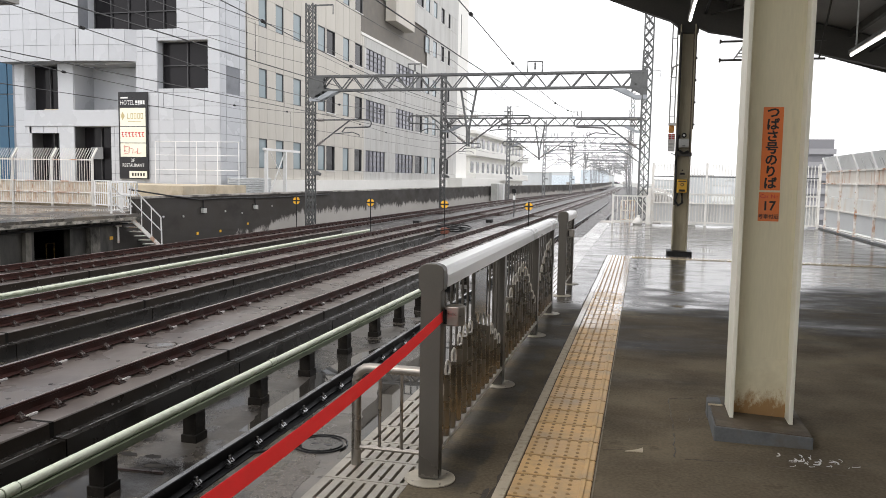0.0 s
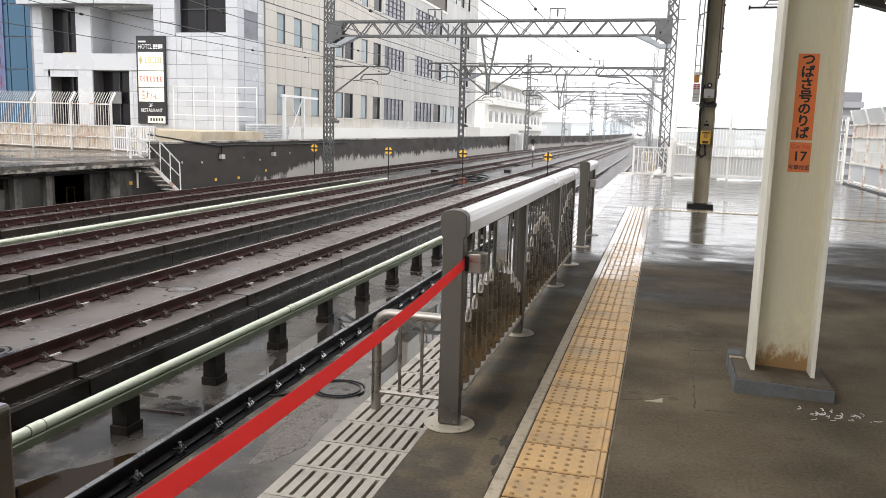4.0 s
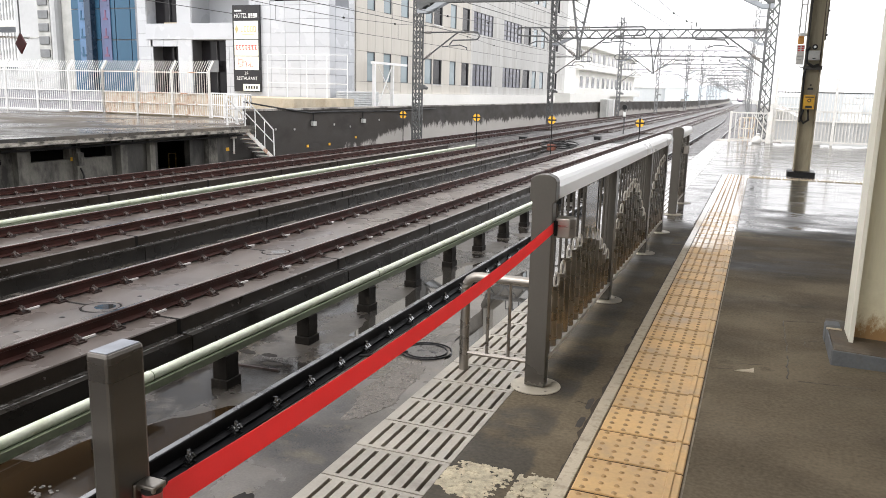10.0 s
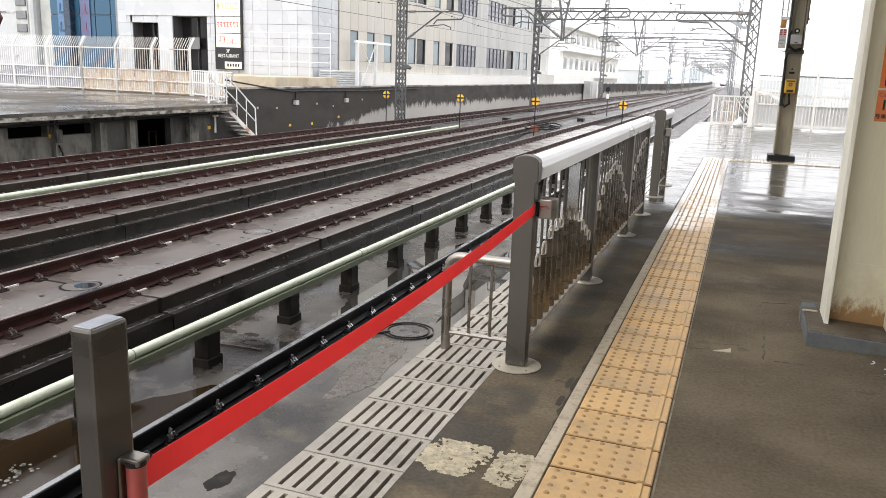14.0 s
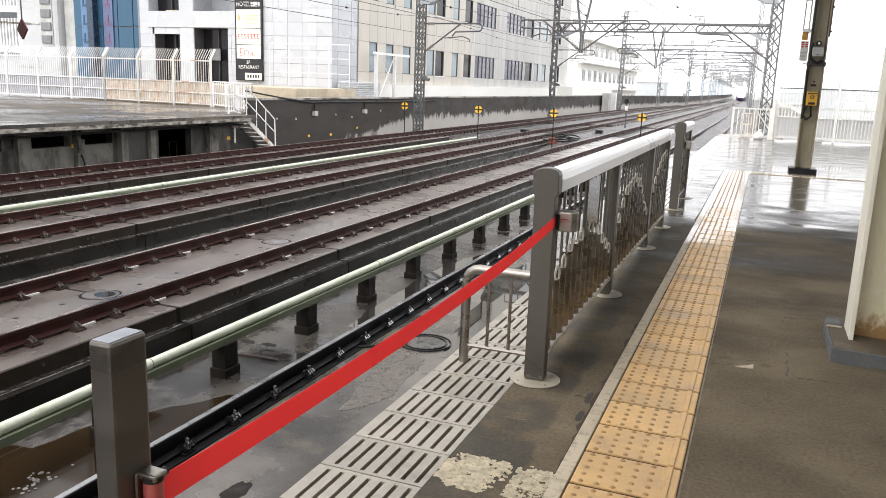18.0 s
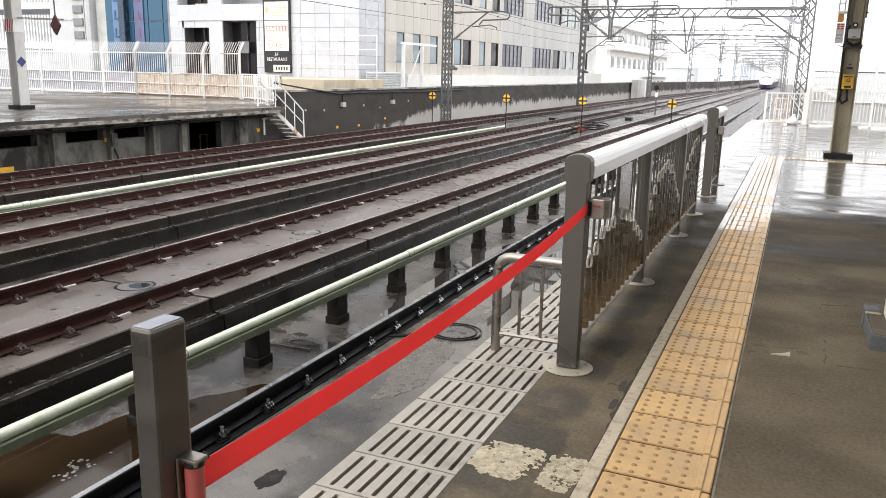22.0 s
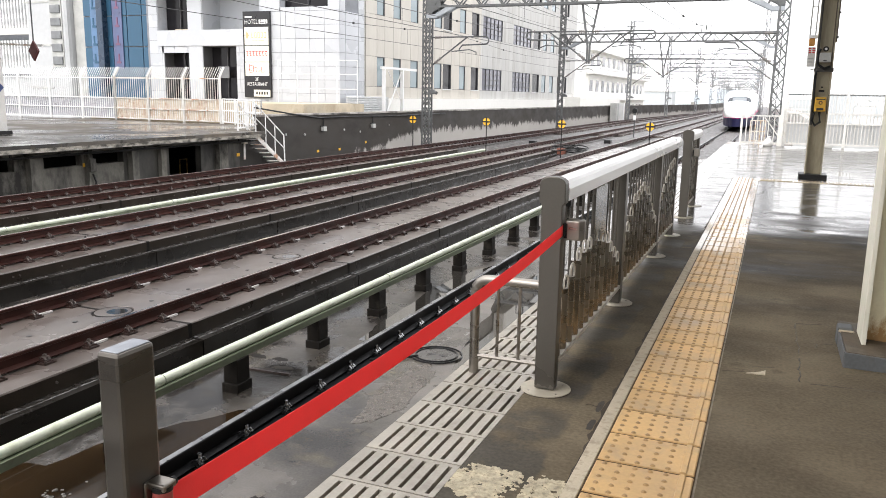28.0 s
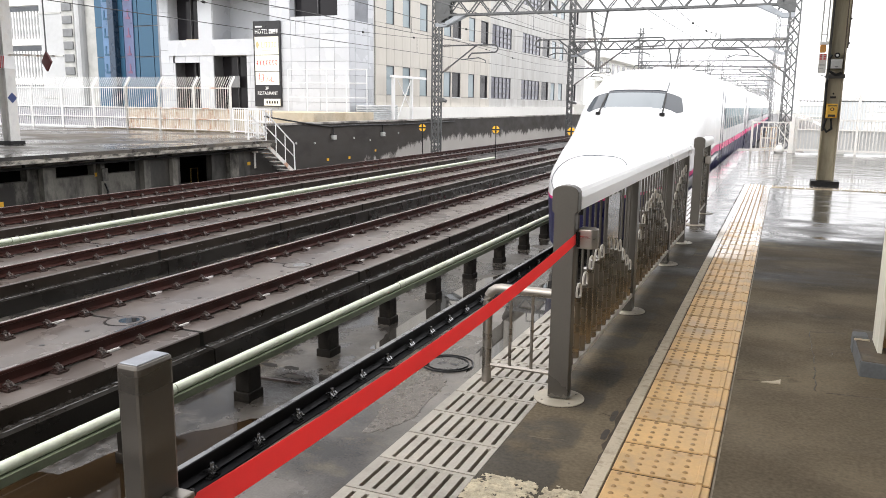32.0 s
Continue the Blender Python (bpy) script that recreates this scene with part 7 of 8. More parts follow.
        for k in range(6):
            z = 7.42 + 0.84 * k
            if z > 8.9 and i > 5:
                continue
            part("tile", Geo().prism([(a0 + 0.009, HY - d0 + 0.028), (a1 - 0.009, HY - d1 + 0.028), (a1 - 0.009, HY - d1), (a0 + 0.009, HY - d0)], z + 0.009, z + 0.831, "z"), HOTEL, t)
    # recesses behind the openings
    for h in holes[:3]:
        # Sides of the two lower openings are coloured dark for shade.
        for xs_ in (h[0] + 0.002, h[1] - 0.032):
            part("recess_side", Geo().box(xs_, xs_ + 0.03, HY + 0.032, HY + 0.8, h[2], h[3] - 0.002), HOTEL if h[2] > 0 else FRAME, t)
        window(t, (h[0], HY + 0.7, max(h[2], -2)), (1, 0, 0), (0, 0, 1), h[1] - h[0], h[3] - max(h[2], -2), WINDARK, 2, 1)
    part("pale_box", Geo().box(-32.7, -31.8, HY + 0.45, HY + 0.6, 4.2, 5.0), BEIGECONC, t)
    part("poster", Geo().box(-29.75, -29.0, HY + 0.5, HY + 0.53, 2.25, 2.9), HAZESTEEL, t)
    h = holes[5]
    part("recess_wall", Geo().box(h[0] + 0.035, h[1], HY + 1.6, HY + 1.7, h[2], h[3] - 0.04), HOTEL, t)
    part("recess_cheek", Geo().box(h[0] + 0.002, h[0] + 0.032, HY + 0.032, HY + 1.7, h[2], h[3] - 0.002), HOTEL, t)
    part("recess_soffit", Geo().box(h[0] + 0.035, h[1] - 0.002, HY + 0.032, HY + 1.7, h[3] - 0.032, h[3] - 0.002), HOTEL, t)
    part("pillar", Geo().box(-31.38, -30.42, HY - 0.02, HY + 0.6, 0.7, 7.4), HOTEL, t, "square tiled pillar", bevel=0.01)
    part("band", Geo().box(-33.62, -26.2, HY - 0.06, HY + 0.5, 4.02, 4.9), HOTEL, t, "plain tiled band", bevel=0.01)
    for h, c, r in ((holes[3], 2, 2), (holes[4], 5, 3)):
        window(t, (h[0], HY + 0.5, h[2]), (1, 0, 0), (0, 0, 1), h[1] - h[0], h[3] - h[2], WINDARK, c, r)
        part("reveal", Geo().box(h[0] + 0.002, h[0] + 0.022, HY + 0.032, HY + 0.6, h[2], h[3] - 0.002), HOTEL, t)
        part("reveal", Geo().box(h[0] + 0.024, h[1] - 0.002, HY + 0.032, HY + 0.6, h[3] - 0.022, h[3] - 0.002), HOTEL, t)
    part("side_recess", Geo().box(HX1 - 0.7, HX1 - 0.5, 38.0, 39.5, 5.7, 7.6), HOTEL, t)
    return t


hotel()


def hotel_sign():
    t = thing("hotel_sign", (-27.5, 37.37, 0), "tall hotel sign board in black and cream panels", "sign")
    part("board", Geo().box(0, 1.76, -0.12, 0, 1.2, 5.82), SIGNBLACK, t, bevel=0.01)

    def wr(text, size, x, z, material, squeeze=1.0, name="lettering"):
        letters(text, size, material, t, pose(x, -0.136, z, 90, 0, 0), name, squeeze=squeeze)

    for z0, z1 in ((4.02, 4.98), (3.14, 3.98), (2.38, 3.10)):
        part("panel", Geo().box(0.1, 1.66, -0.13, -0.119, z0, z1), SIGNCREAM, t, "cream sign panel")
    part("panel", Geo().box(0.62, 1.70, -0.13, -0.119, 1.25, 1.62), SIGNCREAM, t, "small cream sign panel")
    wr("HOTEL", 0.34, 0.56, 5.25, WHITEPAINT, 0.82)
    for i in range(4):
        part("name_bar", Geo().box(1.06 + 0.15 * i, 1.17 + 0.15 * i, -0.136, -0.119, 5.14, 5.37), WHITEPAINT, t)
    part("small_bar", Geo().box(0.15, 0.6, -0.132, -0.119, 5.48, 5.56), WHITEPAINT, t)
    for i in range(5):
        x = 0.55 + 0.205 * i
        g = Geo().box(x, x + 0.035, -0.134, -0.119, 4.40, 4.70).box(x + 0.035, x + 0.15, -0.134, -0.119, 4.40, 4.44)
        if i != 0:
            g.box(x + 0.035, x + 0.15, -0.134, -0.119, 4.66, 4.70).box(x + 0.115, x + 0.15, -0.134, -0.119, 4.44, 4.66)
        part("name_bar", g, SIGNGOLD, t)
    part("small_bar", Geo().box(0.6, 1.4, -0.133, -0.119, 4.24, 4.27), SIGNGOLD, t)
    part("emblem", Geo().prism([(0.26, 4.32), (0.40, 4.55), (0.26, 4.78), (0.16, 4.55)], -0.135, -0.129), SIGNGOLD, t)
    for i in range(7):
        x = 0.18 + 0.205 * i
        g = Geo().box(x, x + 0.15, -0.134, -0.119, 3.66, 3.70).box(x + 0.055, x + 0.095, -0.134, -0.119, 3.44, 3.66)
        g.box(x + 0.095, x + 0.15, -0.134, -0.119, 3.44, 3.48).box(x, x + 0.055, -0.134, -0.119, 3.53 + 0.03 * (i % 3), 3.57 + 0.03 * (i % 3))
        part("name_bar", g, SIGNRED, t)
    for x, z, w, h in ((0.36, 2.62, 0.02, 0.40), (0.28, 2.90, 0.36, 0.05), (0.30, 2.74, 0.22, -0.08), (0.62, 2.58, 0.03, 0.34), (0.60, 2.78, 0.24, 0.05),
                       (0.84, 2.56, 0.05, 0.22), (0.98, 2.60, 0.14, 0.10), (1.14, 2.54, 0.03, 0.30), (1.20, 2.56, 0.18, 0.04), (0.30, 2.52, 0.30, 0.06)):
        part("brush_stroke", Geo().bar((x, -0.133, z), (x + w, -0.133, z + h), 0.016, 0.035, (0, 1, 0)), SIGNRED, t)
    wr("3F", 0.26, 0.85, 2.18, WHITEPAINT)
    wr("RESTAURANT", 0.26, 0.88, 1.92, WHITEPAINT, 0.84)
    for i in range(5):
        part("name_bar", Geo().box(0.78 + 0.17 * i, 0.88 + 0.17 * i, -0.136, -0.119, 1.36, 1.52), INK, t)


hotel_sign()


def beige_block():
    t = thing("office_block", (0, 0, 0), "long beige panelled building with rows of windows", "building")
    X, Y0, Y1 = -21.5, 40.35, 91.0
    part("wall", Geo().box(X - 14, X - 0.16, Y0, Y1, -9, 26), BEIGEJOINT, t)
    part("base_band", Geo().box(X - 0.2, X + 0.25, Y0, 101, -1.5, 1.25), WHITEBLD, t, "white base band")
    part("roof", Geo().box(X - 14, X, Y0, Y1, 26, 26.4), CONC, t)
    wins = [(41.7, 42.7, "p"), (43.85, 44.9, "p"), (46.3, 47.45, "p"), (50.15, 51.4, "p"), (51.65, 53.2, "d"), (54.75, 55.95, "p"), (57.2, 58.8, "d"),
            (59.7, 64.5, "g"), (67.5, 73.0, "g"), (73.75, 76.1, "d"), (77.0, 78.5, "p"), (79.9, 81.4, "p"), (83.1, 84.5, "d"), (86.3, 87.2, "d")]
    spans = [(w[0], w[1]) for w in wins]
    recess = (58.4, 77.6, 12.6, 16.2)
    levels = [(1.92 + 4.03 * k, 3.62 + 4.0 * k) for k in range(6)]
    ys = sorted({Y0, Y1, 59.25, *[a for s in spans for a in s], *recess[:2]})
    cuts = []
    for a, b in zip(ys, ys[1:]):
        n = max(1, round((b - a) / 1.15))
        cuts += [(a + (b - a) * i / n, a + (b - a) * (i + 1) / n) for i in range(n)]
    zs = [1.25] + [z for l in levels for z in l] + [26]
    for a, b in cuts:
        at_win = any(s[0] <= a + 1e-6 and b <= s[1] + 1e-6 for s in spans)
        for i, (z0, z1) in enumerate(zip(zs, zs[1:])):
            if at_win and i % 2 == 1:
                continue
            if a >= recess[0] - 1e-6 and b <= recess[1] + 1e-6 and z0 < recess[3] and z1 > recess[2]:
                if z0 < recess[2]:
                    z1 = recess[2]
                elif z1 > recess[3]:
                    z0 = recess[3]
                else:
                    continue
            older = a > 59.0
            gap = 0.005 if older else 0.014
            part("wall_panel", Geo().box(X - 0.05, X, a + gap, b - gap, z0 + 0.008, z1 - 0.008), GREYPANEL if older else BEIGE, t)
    for z0, z1 in levels:
        for a, b, kind in wins:
            if a >= recess[0] - 0.1 and b <= recess[1] and z0 < recess[3] and z1 > recess[2]:
                continue
            pane, c, r, dp = {"p": (WINPALE, 1, 1, 0.06), "d": (WINDARK, 1, 1, 0.1), "g": (WINLILAC, 5, 4, 0.07)}[kind]
            window(t, (X - 0.02, a, z0), (0, 1, 0), (0, 0, 1), b - a, z1 - z0, pane, c, r, dp)
            if kind == "d":
                part("sill", Geo().box(X - 0.02, X + 0.05, a - 0.05, b + 0.05, z0 - 0.06, z0 - 0.01), WHITEPAINT, t)
    # Dark colour here gives the deep balcony its shade.
    part("recess_back", Geo().box(X - 3.0, X - 2.9, recess[0], recess[1], recess[2], recess[3]), FRAME, t, "back of the balcony, coloured dark for its shade")
    part("recess_void", Geo().box(X - 2.9, X - 0.17, recess[0], recess[1], recess[2] - 0.05, recess[2]), CONC, t)
    part("balcony_edge", Geo().box(X - 0.1, X + 0.06, recess[0], recess[1], recess[2] - 0.15, recess[2] + 0.05), WHITEBLD, t, "pale balcony edge")
    part("oriel", Geo().box(X - 0.05, X + 0.9, 64.5, 70.0, 14.6, 22), BEIGE, t, "projecting beige bay", bevel=0.02)
    return t


beige_block()

# blue glass block, lattice car park and other neighbours seen past the hotel
BANNERMARK = mat("banner_mark", (0.20, 0.09, 0.16), 0.5)
gl = thing("glass_block", (-2.4, 0, 0), "blue glass curtain-wall building beside the hotel", "building")
part("wall", Geo().box(-46.15, -33.8, 46.3, 60, -9, 26), HOTELJOINT, gl)
for i in range(8):
    for j in range(9):
        x0, z0 = -46.1 + 1.4 * i, 0.2 + 2.2 * j
        part("glass_pane", Geo().box(x0 + 0.04, x0 + 1.36, 46.2, 46.28, z0 + 0.04, z0 + 2.16), BLUEGLASS, gl)
part("column", Geo().box(-44.35, -43.75, 45.7, 46.2, -9, 26), mat("dark_blue_fin", (0.028, 0.05, 0.085), 0.3, var=0.2), gl, "dark blue vertical fin", bevel=0.05)
blue_banner = part("banner", Geo().box(-45.3, -44.6, 46.12, 46.18, 3.0, 12.5), mat("banner_blue", (0.09, 0.17, 0.30), 0.4), gl, "blue vertical banner")
plum_banner = part("banner", Geo().box(-43.2, -42.3, 46.12, 46.18, 3.0, 12.5), mat("banner_plum", (0.10, 0.12, 0.22), 0.4), gl, "plum vertical banner")
for i in range(7):
    part("banner_mark", Geo().box(-42.95, -42.55, 46.09, 46.12, 3.4 + 1.3 * i, 3.55 + 1.3 * i).box(-42.8, -42.68, 46.09, 46.12, 3.55 + 1.3 * i, 4.1 + 1.3 * i), BANNERMARK, plum_banner)
    part("banner_mark", Geo().box(-45.15, -44.75, 46.09, 46.12, 3.4 + 1.3 * i, 3.55 + 1.3 * i).box(-45.1, -44.98, 46.09, 46.12, 3.55 + 1.3 * i, 4.1 + 1.3 * i), BLUEGLASS, blue_banner)
tw = thing("white_tower", (0, 0, 0), "white tower with a rounded corner and a stack of grey vents", "building")
part("wall", Geo().box(-54.2, -49.9, 46, 60, -9, 30), TOWERGREY, tw, bevel=0.3)
part("return_wall", Geo().box(-49.85, -48.6, 46.6, 60, -9, 30), BOXGREY, tw, "grey return wall")
part("vent_shaft", Geo().box(-51.6, -50.4, 45.94, 45.999, 3.1, 28), BOXGREY, tw, "grey vent shaft")
for k in range(18):
    part("vent", Geo().box(-51.5, -50.5, 45.84, 45.94, 3.3 + 0.95 * k, 3.9 + 0.95 * k), HAZESTEEL, tw, bevel=0.05)
for k in range(6):
    part("ledge", Geo().box(-54.25, -51.7, 45.95, 45.998, 1.5 + 3.2 * k, 1.62 + 3.2 * k), BOXGREY, tw)
lp = thing("car_park", (0, 0, 0), "white louvred multi-storey building beyond the opposite platform", "building")
part("wall", Geo().box(-80, -58.5, 52, 70, -9, 2.6), TOWERGREY, lp)
part("core", Geo().box(-80, -58.5, 54, 70, 2.6, 22), HOTELJOINT, lp)
lv = Geo()
for k in range(5):
    z = 3.2 + 3.4 * k
    part("deck_edge", Geo().box(-80, -58.4, 51.6, 52.2, z - 0.5, z), WHITEBLD, lp, "white deck edge")
    for i in range(58):
        lv.box(-80 + 0.37 * i, -79.85 + 0.37 * i, 51.7, 51.85, z, z + 2.4)
tagged(part("louvres", lv, WHITEPAINT, lp), kind="stuff")
lad = thing("pylon_ladder", (-56.5, 50, 0), "grey lattice pylon beyond the opposite platform", "pylon")
lattice_mast(lad, 0, -9, 14, 1.0, 1.0)

# site fence, ledge and frame in front of the hotel
structure("ledge", Geo().box(-33, -20.0, 31.5, 37.3, -1.0, 0.98), BEIGECONC, "stained beige concrete ledge beside the parapet")
sf = thing("scaffold_rail", (-24.7, 36.4, 0.98), "white scaffold railing on the concrete ledge", "railing")
for i in range(5):
    x = 4.8 * i / 4
    part("upright", Geo().tube((x, 0, 0), (x, 0, 2.2), 0.02, 6), WHITEPAINT, sf)
for z in (0.75, 1.5, 2.2):
    part("rail", Geo().tube((0, 0, z), (4.8, 0, z - 0.02), 0.016, 6), WHITEPAINT, sf)
af = thing("portal_frame", (-20.6, 40.8, 0.6), "white steel portal frame with a diagonal brace", "frame")
for y in (0, 2.4):
    part("leg", Geo().box(-0.09, 0.09, y - 0.065, y + 0.065, -0.6, 2.3), WHITEPAINT, af)
part("lintel", Geo().box(-0.065, 0.065, -0.3, 4.4, 2.3, 2.43), WHITEPAINT, af)
part("brace", Geo().bar((0, 0.3, -0.3), (0, 2.3, 2.2), 0.05), WHITEPAINT, af)
part("cross_brace", Geo().bar((0.06, 0.4, 2.2), (0.06, 2.3, 0.4), 0.03), WHITEPAINT, af)
hoarding = thing("site_hoarding", (-21.1, 37.45, 0), "low grey hoarding of horizontal ribs beside the parapet", "hoarding", kind="structure")
for k in range(7):
    part("rib", Geo().prism([(-0.03, 0.52 + 0.12 * k), (0.03, 0.53 + 0.12 * k), (0.03, 0.60 + 0.12 * k), (-0.03, 0.63 + 0.12 * k)], 0, 4.9), BOARDGREY, hoarding)


def terrace_block(x0, x1, y0, y1, levels, label):
    t = thing("balcony_block", (0, 0, 0), label, "building")
    top = levels[-1] + 3.0
    part("wall", Geo().box(x0, x1 - 0.6, y0 + 0.6, y1, -9, top), WHITEBLD, t)
    for z in levels:
        part("balcony", Geo().box(x0 - 0.1, x1 + 0.5, y0, y1 + 0.5, z - 0.2, z + 0.9), WHITEBLD, t, "white balcony band", bevel=0.05)
        n = 12
        for i in range(n):
            a = y0 + 1.5 + (y1 - y0 - 3) * i / n
            part("window", Geo().box(x1 - 0.62, x1 - 0.56, a, a + 1.9, z + 1.0, z + 2.6), WINGREY, t)
        for i in range(5):
            a = x0 + 0.5 + (x1 - x0 - 2) * i / 5
            part("window", Geo().box(a, a + 1.4, y0 + 0.56, y0 + 0.62, z + 1.0, z + 2.6), WINGREY, t)
    part("roof", Geo().box(x0 - 0.1, x1 + 0.4, y0 - 0.1, y1 + 0.4, top, top + 0.5), WHITEBLD, t, bevel=0.05)
    return t


terrace_block(-48, -24.0, 112, 165, [-2.2, 1.4, 5.0], "white apartment building with balcony bands along the line")
annex = thing("white_annex", (0, 0, 0), "plain white block at the end of the office building", "building")
part("wall", Geo().box(-36, -21.6, 91.2, 97, -9, 24), WHITEBLD, annex)
part("low_block", Geo().box(-21.55, -19.6, 86, 110, -2, 1.55), WHITEBLD, annex, "low pale block on the parapet", bevel=0.02)
for y, w, c in ((100, 1.6, BOXGREY), (104.5, 0.9, WHITEPAINT), (108, 1.8, CONC), (215, 3.5, CONC)):
    b = thing("lineside_cabinet", (-18.4 if y < 150 else -19.5, y, -1.5), "lineside cabinet standing against the parapet", "cabinet", "lineside cabinets")
    part("case", Geo().box(-0.4, 0.4, -w / 2, w / 2, 0, 2.4), c, b, bevel=0.02)

# hazy town on the horizon
rnd = random.Random(11)
for i in range(70):
    a = rnd.uniform(-0.55, 0.75)
    d = rnd.uniform(330, 900)
    x, y = math.sin(a) * d, math.cos(a) * d
    if -40 < x < 14:
        x += -60 if rnd.random() < 0.5 else 70
    w, dep, h = rnd.uniform(10, 34), rnd.uniform(10, 25), rnd.uniform(6, 17)
    b = thing("distant_house", (x, y, -9), "pale distant town block in the haze", "building", "distant blocks")
    part("wall", Geo().box(-w / 2, w / 2, -dep / 2, dep / 2, 0, h), CITY, b)
    part("roof", Geo().box(-w / 2 - 0.3, w / 2 + 0.3, -dep / 2 - 0.3, dep / 2 + 0.3, h, h + 0.5), BOXGREY, b)
tb = thing("distant_tower", (18.4, 92, -9), "grey apartment tower beyond the platform screen", "building")
part("wall", Geo().box(-2.4, 1.15, 0, 8, 0, 15.3), FARTOWER, tb)
for k in range(8):
    part("balcony", Geo().box(-2.4, 1.35, -0.3, 0, 3.9 + 1.4 * k, 4.5 + 1.4 * k), TOWERBAND, tb)
for x, y, h, w in ((-13, 420, 12, 14), (-32, 440, 9, 12)):
    b = thing("distant_shed", (x - 12, y, -9), "pale blue distant shed beside the line", "building")
    # The shed's blue is washed out for haze.
    part("wall", Geo().box(-w / 2, w / 2, 0, 20, 0, h + 4), mat("pale_blue_shed", (0.58, 0.64, 0.69), 0.7), b)


# ---- train ----
CAR = 25.0


def car_top(s):
    return float(np.interp(s, [0, 0.15, 0.5, 1.1, 2.05, 3.5, 4.6, 5.4, 5.8, 6.2, 6.9, 8.0, 9.5, 25], [1.27, 1.36, 1.42, 1.50, 1.66, 2.02, 2.30, 2.53, 2.80, 3.05, 3.32, 3.54, 3.67, 3.7]))


def car_half(s):
    return float(np.interp(s, [0, 0.12, 0.35, 0.7, 1.2, 2.2, 3.5, 5, 6.5, 8, 10, 25], [0.05, 0.28, 0.44, 0.58, 0.74, 0.99, 1.20, 1.36, 1.48, 1.58, 1.68, 1.69]))


def car_stripe(s):
    return float(np.interp(s, [0, 2, 4, 5.5, 7, 9, 25], [1.02, 1.0, 1.02, 1.12, 1.3, 1.48, 1.48]))


def shell_point(s, u, off=0.0, lead=True):
    """A point of the white shell: s metres behind the tip, u from -1 (one side) over the roof to 1."""
    top, half, zs = (car_top(s), car_half(s), car_stripe(s) + float(np.interp(s, [0, 3, 6, 9], [0.045, 0.06, 0.1, 0.17]))) if lead else (3.7, 1.69, 1.67)
    e = 0.5 if s > 9 or not lead else 0.5 + 0.22 * (1 - s / 9)
    a = (1 - abs(u)) * math.pi / 2
    x = (half + off) * math.copysign(max(math.cos(a), 0) ** e, u)
    z = zs + (top + off - zs) * max(math.sin(a), 0) ** e
    return x, z


def train_car(lead, index):
    """A car with its front at y 0 and the rail at z -0.09, running towards -y."""
    t = thing("train_lead_car" if lead else "train_car", (0, 0, 0),
              "white bullet train lead car with a long nose and pink stripe" if lead else "white bullet train car with a pink stripe over navy", "train", "train cars")
    ss = [0, 0.06, 0.15, 0.3, 0.6, 1.0, 1.6, 2.2, 2.8, 3.4, 4.0, 4.5, 5.0, 5.6, 6.2, 7.0, 8.0, 9.0, 10.0, 14, 18, 22, CAR - 0.3] if lead else [0.25, 6, 12, 18, CAR - 0.3]
    us = [-1 + 2 * i / 28 for i in range(29)]

    def skin(name, f, cols, material, label=""):
        g = Geo()
        for s in ss:
            g.v += [f(s, c) for c in cols]
        n = len(cols)
        for i in range(len(ss) - 1):
            for j in range(n - 1):
                g.f.append((i * n + j, (i + 1) * n + j, (i + 1) * n + j + 1, i * n + j + 1))
        g.f += [tuple(range(n)), tuple(reversed(range((len(ss) - 1) * n, len(ss) * n)))]
        return part(name, g, material, t, label, True)

    def top_skin(s, u):
        x, z = shell_point(s, u, 0, lead)
        return x, s, z

    def half_of(s):
        return car_half(s) if lead else 1.69

    def stripe_of(s):
        return car_stripe(s) if lead else 1.5

    skin("shell", top_skin, us, TRAINWHITE, "glossy white shell")
    def stripe_top(s):
        return float(np.interp(s, [0, 3, 6, 9], [0.045, 0.06, 0.1, 0.17])) if lead else 0.17

    skin("stripe", lambda s, c: (math.copysign(half_of(s) + 0.004, c), s, stripe_of(s) + (stripe_top(s) if abs(c) > 1 else 0.0)), [-2, -1, 1, 2], TRAINPINK, "pink stripe")
    skin("skirt", lambda s, c: (math.copysign(half_of(s) * (1.0 if abs(c) > 1 else 0.93), c), s, stripe_of(s) if abs(c) > 1 else 0.22), [-2, -1, 1, 2], TRAINNAVY, "navy skirt")
    if lead:
        g, f, h = Geo(), Geo(), Geo()
        panes = ((f, 0.012, 5.40, 6.10, ((0, 0.30), (0.45, 0.46), (1, 0.36))), (g, 0.024, 5.44, 6.02, ((0, 0.175), (1, 0.158))),
                 (h, 0.012, 6.08, 6.72, ((0, 0.172), (1, 0.150))))
        for geo, off, lo, hi, widths in panes:
            n, m = 10, 15
            for i in range(n + 1):
                s = lo + (hi - lo) * i / n
                wide = float(np.interp(i / n, [w[0] for w in widths], [w[1] for w in widths]))
                for j in range(m):
                    x, z = shell_point(s, (-1 + 2 * j / (m - 1)) * wide, off, True)
                    geo.v.append((x, s, z))
            for i in range(n):
                for j in range(m - 1):
                    geo.f.append((i * m + j, (i + 1) * m + j, (i + 1) * m + j + 1, i * m + j + 1))
        part("visor_frame", h, TRAINDARK, t, "thin dark frame of the visor", True)
        part("cab_surround", f, WINGREY, t, "dark glazed cab surround", True)
        part("windscreen", g, TRAINGLASS, t, "tinted windscreen", True)
        for a in (-0.50, 0.50):
            xa, za = shell_point(5.2, a * 0.42, 0.03)
            xb, zb = shell_point(6.0, a * 0.33, 0.05)
